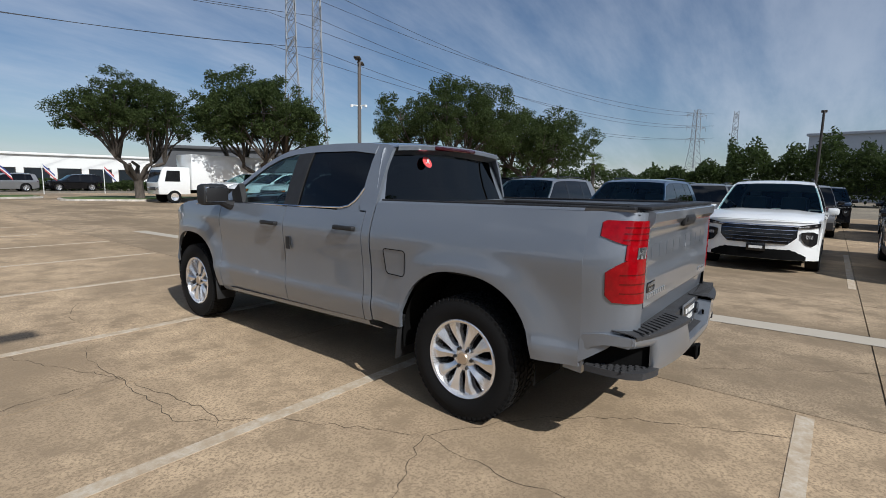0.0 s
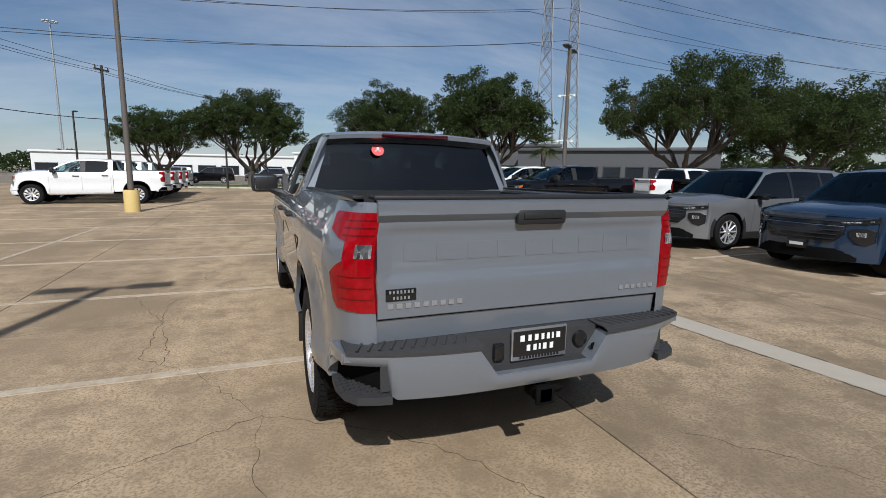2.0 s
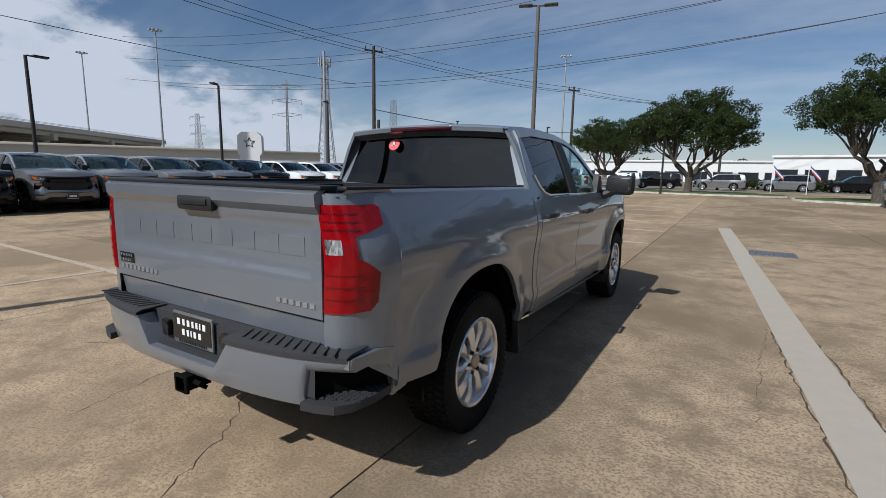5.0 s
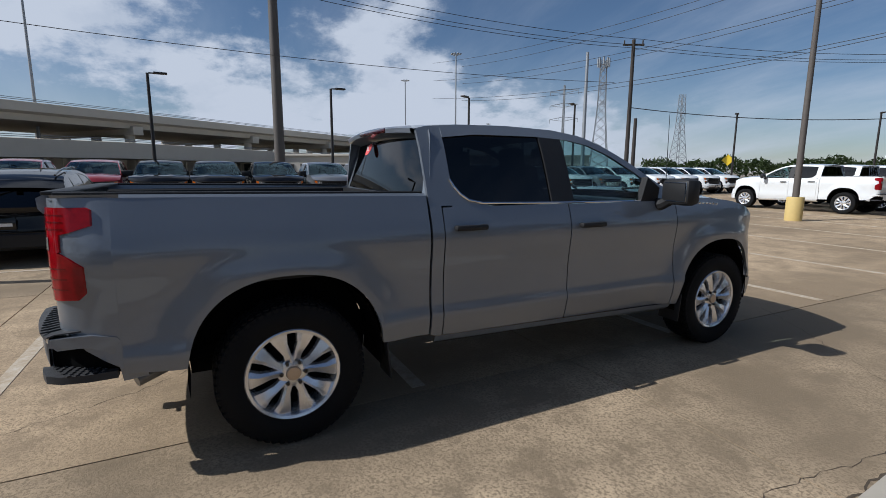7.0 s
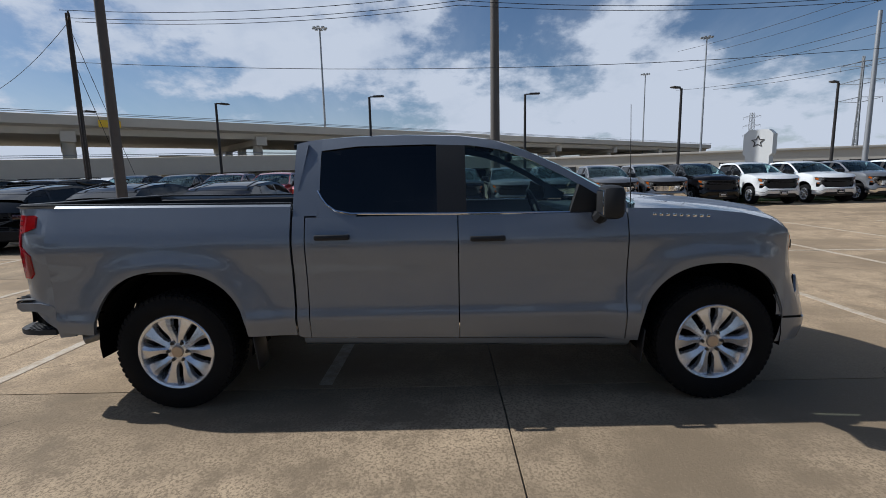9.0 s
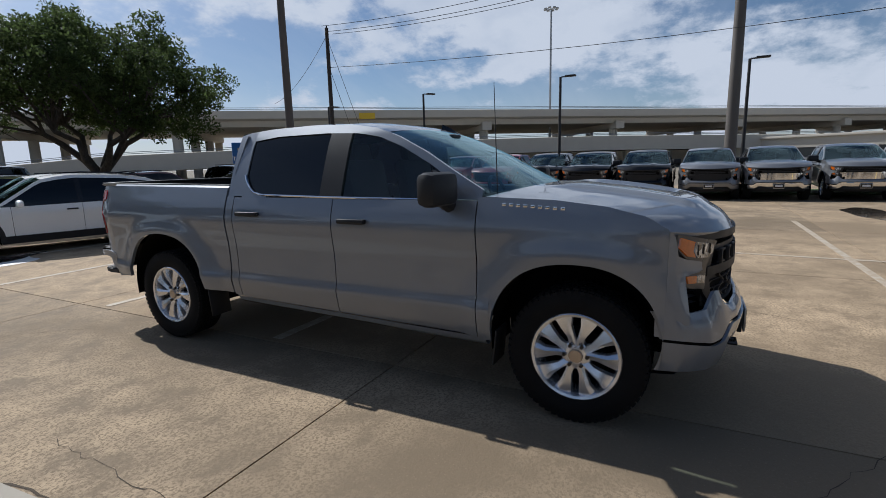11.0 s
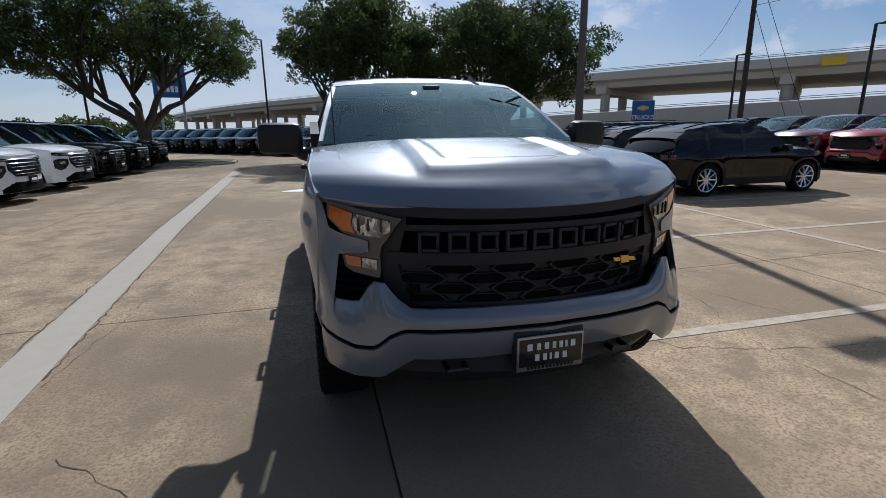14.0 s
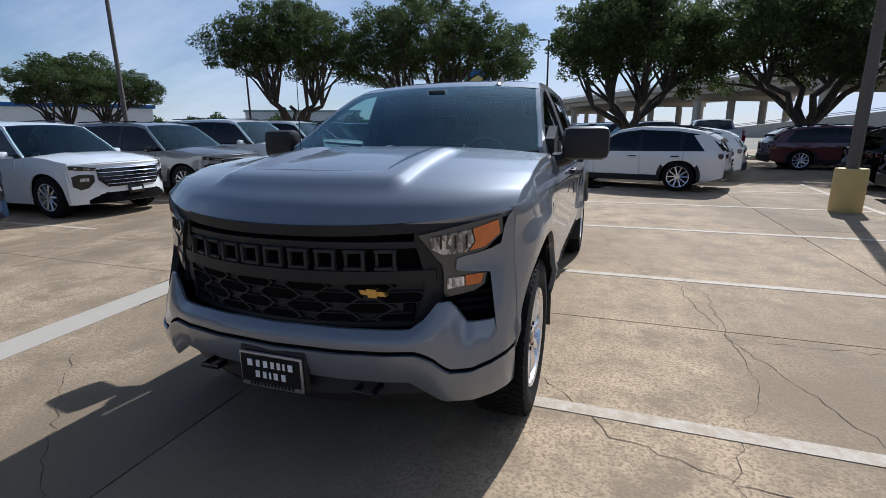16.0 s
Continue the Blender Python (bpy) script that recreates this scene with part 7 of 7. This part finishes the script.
# ---------- buildings ----------
WALL_WHITE = plain("white_render", (0.70, 0.70, 0.68), 0.8, 0, 0.06, 3)
WALL_GREY = plain("grey_cladding", (0.075, 0.078, 0.084), 0.6, 0, 0.08, 3)
WALL_PALE = plain("pale_wall", (0.42, 0.45, 0.50), 0.7, 0, 0.06, 3)
WIN_DARK = plain("dark_window", (0.02, 0.025, 0.03), 0.08, 0, 0.1, 5)
ROOF_GREEN = plain("green_roof", (0.32, 0.40, 0.37), 0.5, 0.2, 0.06, 3)
BLUE_SIGN = plain("blue_sign", (0.015, 0.10, 0.32), 0.4, 0, 0.06, 10)
BRONZE_LET = plain("gold_sign", (0.60, 0.48, 0.16), 0.4, 0.2, 0.05, 10)


def building(name, label, deg, d, w, dep, h, yaw, mat, bays=6, band=0.0, win=(0.3, 0.75), fascia=None):
    x, y = polar(deg, d)
    T = thing(name, label, "building", pose(x, y, 0, 0, 0, yaw))
    bm = bmesh.new()
    box(bm, (0, dep / 2, h / 2), (w, dep, h))
    part("wall", bm, mat, T)
    bm = bmesh.new()
    box(bm, (0, dep / 2 - 0.1, h + 0.15), (w + 0.6, dep + 0.6, 0.4), None, 0.05)
    part("roof", bm, fascia or mat, T)
    for k in range(bays):
        bw = w / bays
        wd = new("window")
        wd.parent = T
        xx = -w / 2 + bw * (k + 0.5)
        bm = bmesh.new()
        box(bm, (xx, -0.04, h * (win[0] + win[1]) / 2), (bw * 0.72, 0.1, h * (win[1] - win[0])))
        part("pane", bm, WIN_DARK, wd)
        bm = bmesh.new()
        for s in (-1, 1):
            box(bm, (xx + s * bw * 0.37, -0.06, h * (win[0] + win[1]) / 2), (bw * 0.03, 0.16, h * (win[1] - win[0]) + 0.2))
        box(bm, (xx, -0.06, h * win[1]), (bw * 0.76, 0.16, 0.12))
        part("window_frame", bm, POLE_BRONZE, wd)
    return T


building("showroom", "low dark grey showroom with glazed front", -41.5, 62, 24, 14, 4.6, -42, WALL_GREY, 9, win=(0.04, 0.55))
building("showroom", "low dark grey showroom with a gold sign band", -27, 68, 20, 12, 5.4, -30, WALL_GREY, 7, win=(0.04, 0.5))
building("service_hall", "long white service building far across the lot", -16, 110, 46, 20, 5.2, -14, WALL_WHITE, 10, win=(0.05, 0.55))
building("service_hall", "long white service building far across the lot", 6, 125, 60, 20, 4.6, 5, WALL_WHITE, 12, win=(0.05, 0.5))
building("warehouse", "large pale blue-grey warehouse behind trees", -101.7, 88, 40, 30, 9.7, -100, WALL_PALE, 4, win=(0.1, 0.3))
building("warehouse", "pale warehouse with a green pitched roof", -144, 110, 22, 12, 5.5, 36, WALL_WHITE, 4, win=(0.1, 0.4), fascia=ROOF_GREEN)
building("fuel_station", "fuel station with a pale blue canopy edge", -121, 70, 14, 8, 4.4, 58, WALL_WHITE, 3, win=(0.02, 0.6), fascia=BLUE_SIGN)
building("store", "low tan building beyond the roadway", 66, 95, 70, 20, 4.4, 60, DECK, 12, win=(0.2, 0.6))
# stone pillar with a star
x, y = polar(53.0, 50.0)
PT = thing("marker_pillar", "pale stone pillar with a dark star on its face", "monument", pose(x, y, 0, 0, 0, 40))
bm = bmesh.new()
prism(bm, [(-0.95, 0), (0.95, 0), (0.95, 2.7), (1.15, 2.9), (1.15, 4.6), (0.75, 5.0), (-0.75, 5.0), (-1.15, 4.6), (-1.15, 2.9), (-0.95, 2.7)], -0.55, 0.55, "y")
part("pillar", bm, WALL_WHITE, PT)
bm = bmesh.new()
st = [(0.52 * (1 if k % 2 == 0 else 0.42) * math.sin(math.pi * k / 5), 3.95 + 0.52 * (1 if k % 2 == 0 else 0.42) * math.cos(math.pi * k / 5)) for k in range(10)]
for k in range(10):
    a, b_ = st[k], st[(k + 1) % 10]
    tube(bm, [(a[0], -0.57, a[1]), (b_[0], -0.57, b_[1])], 0.035, 5)
part("star", bm, POLE_BRONZE, PT)
# signs
def sign(name, x, y, w, h, z0, yaw, label, word=""):
    T = thing(name, label, "sign", pose(x, y, 0, 0, 0, yaw))
    bm = bmesh.new()
    box(bm, (0, 0, z0 + h / 2), (w, 0.35, h), None, 0.04)
    part("panel", bm, BLUE_SIGN, T)
    bm = bmesh.new()
    if word:
        cu = bpy.data.curves.new("word", "FONT")
        cu.body, cu.size, cu.extrude = word, h * 0.27, 0.015
        cu.align_x = "CENTER"
        ob = new("word", cu)
        bm.from_mesh(bpy.data.meshes.new_from_object(ob))
        bpy.data.objects.remove(ob)
        bmesh.ops.transform(bm, matrix=pose(0, -0.19, z0 + h * 0.15, 90, 0, 0), verts=bm.verts)
    else:
        blocks(bm, w * 0.38, -w * 0.38, z0 + h * 0.16, z0 + h * 0.34, -0.19, 6, 0.03, 0.3)
    part("lettering", bm, PLATE_WHITE, T)
    bm = bmesh.new()
    box(bm, (0, -0.19, z0 + h * 0.66), (w * 0.5, 0.04, h * 0.13))
    box(bm, (0, -0.195, z0 + h * 0.66), (w * 0.2, 0.04, h * 0.22))
    part("emblem", bm, BRONZE_LET, T, "plain gold emblem")
    bm = bmesh.new()
    for s in (-0.35, 0.35):
        tube(bm, [(s * w, 0.1, -0.1), (s * w, 0.1, z0 + 0.2)], 0.14, 8)
    part("post", bm, POLE_GALV, T)


sign("dealer_sign", 16.1, -57.5, 3.4, 3.6, 5.6, -166, "tall blue roadside sign with plain white blocks")
sign("yard_sign", -26.26, -30.19, 1.75, 1.78, 2.0, 144.5, "blue yard sign with a gold emblem and white word", "TRUCKS")
X_, Y_ = polar(29, 42)
WS = thing("warning_sign", "yellow diamond warning sign on a thin post", "sign", pose(X_, Y_, 0, 0, 0, 29))
bm = bmesh.new()
box(bm, (0, 0, 2.5), (0.62, 0.03, 0.62), roty(45))
part("panel", bm, plain("sign_amber", (0.80, 0.55, 0.02), 0.5), WS)
bm = bmesh.new()
tube(bm, [(0, 0.04, 0), (0, 0.04, 2.4)], 0.03, 6)
part("post", bm, POLE_GALV, WS)
# flags near the far lawn
FLAG_R, FLAG_B = plain("flag_red", (0.45, 0.06, 0.07), 0.8), plain("flag_blue", (0.05, 0.07, 0.25), 0.8)
for (fx, fy), c1 in (((7.5, 50), FLAG_R), ((-0.5, 46), FLAG_B), ((12.5, 52), FLAG_B), ((5.0, 52.0), FLAG_R)):
    F = thing("flag", "small flag hanging from a white pole", "flag", pose(fx, fy, 0))
    bm = bmesh.new()
    tube(bm, [(0, 0, 0), (0, 0, 2.6)], 0.03, 6)
    part("pole", bm, PAPER, F)
    for j, mt in enumerate((FLAG_B if c1 is FLAG_R else FLAG_R, PAPER, c1)):
        bm = bmesh.new()
        grid(bm, [[(0.05 + 0.15 * i + 0.05 * j, 0.06 * math.sin(2 * i), 2.55 - 0.2 * j - 0.17 * i), (0.05 + 0.15 * i + 0.05 * (j + 1), 0.05 * math.sin(2 * i), 2.35 - 0.2 * j - 0.17 * i)] for i in range(6)])
        part("cloth", bm, mt, F)

# ---------- concrete slabs of the lot, laid last ----------
SLABS = thing("pavement", "tan concrete slabs with dark joints", "pavement", kind="structure")
sx_, sy_ = 4.57, 4.55
shared = None
for i in range(-6, 7):
    for j in range(-8, 11):
        x0, y0 = 0.69 + sx_ * i, 2.28 + sy_ * j
        if shared is None:
            bm = bmesh.new()
            g_ = 0.006
            prism(bm, [(g_, g_), (sx_ - g_, g_), (sx_ - g_, sy_ - g_), (g_, sy_ - g_)], -0.014, 0.004, "z")
            shared = finish("slab", bm, CONCRETE, SLABS)
            worn = shared.data.copy()
            worn.materials.clear()
            worn.materials.append(CONCRETE_WORN)
            ob = shared
        else:
            ob = new("slab", worn if 0 <= i <= 1 or (i, j) in ((-3, 0), (-4, 1), (-2, -2)) else shared.data)
            ob.parent = SLABS
        ob.location = (x0, y0, 0)
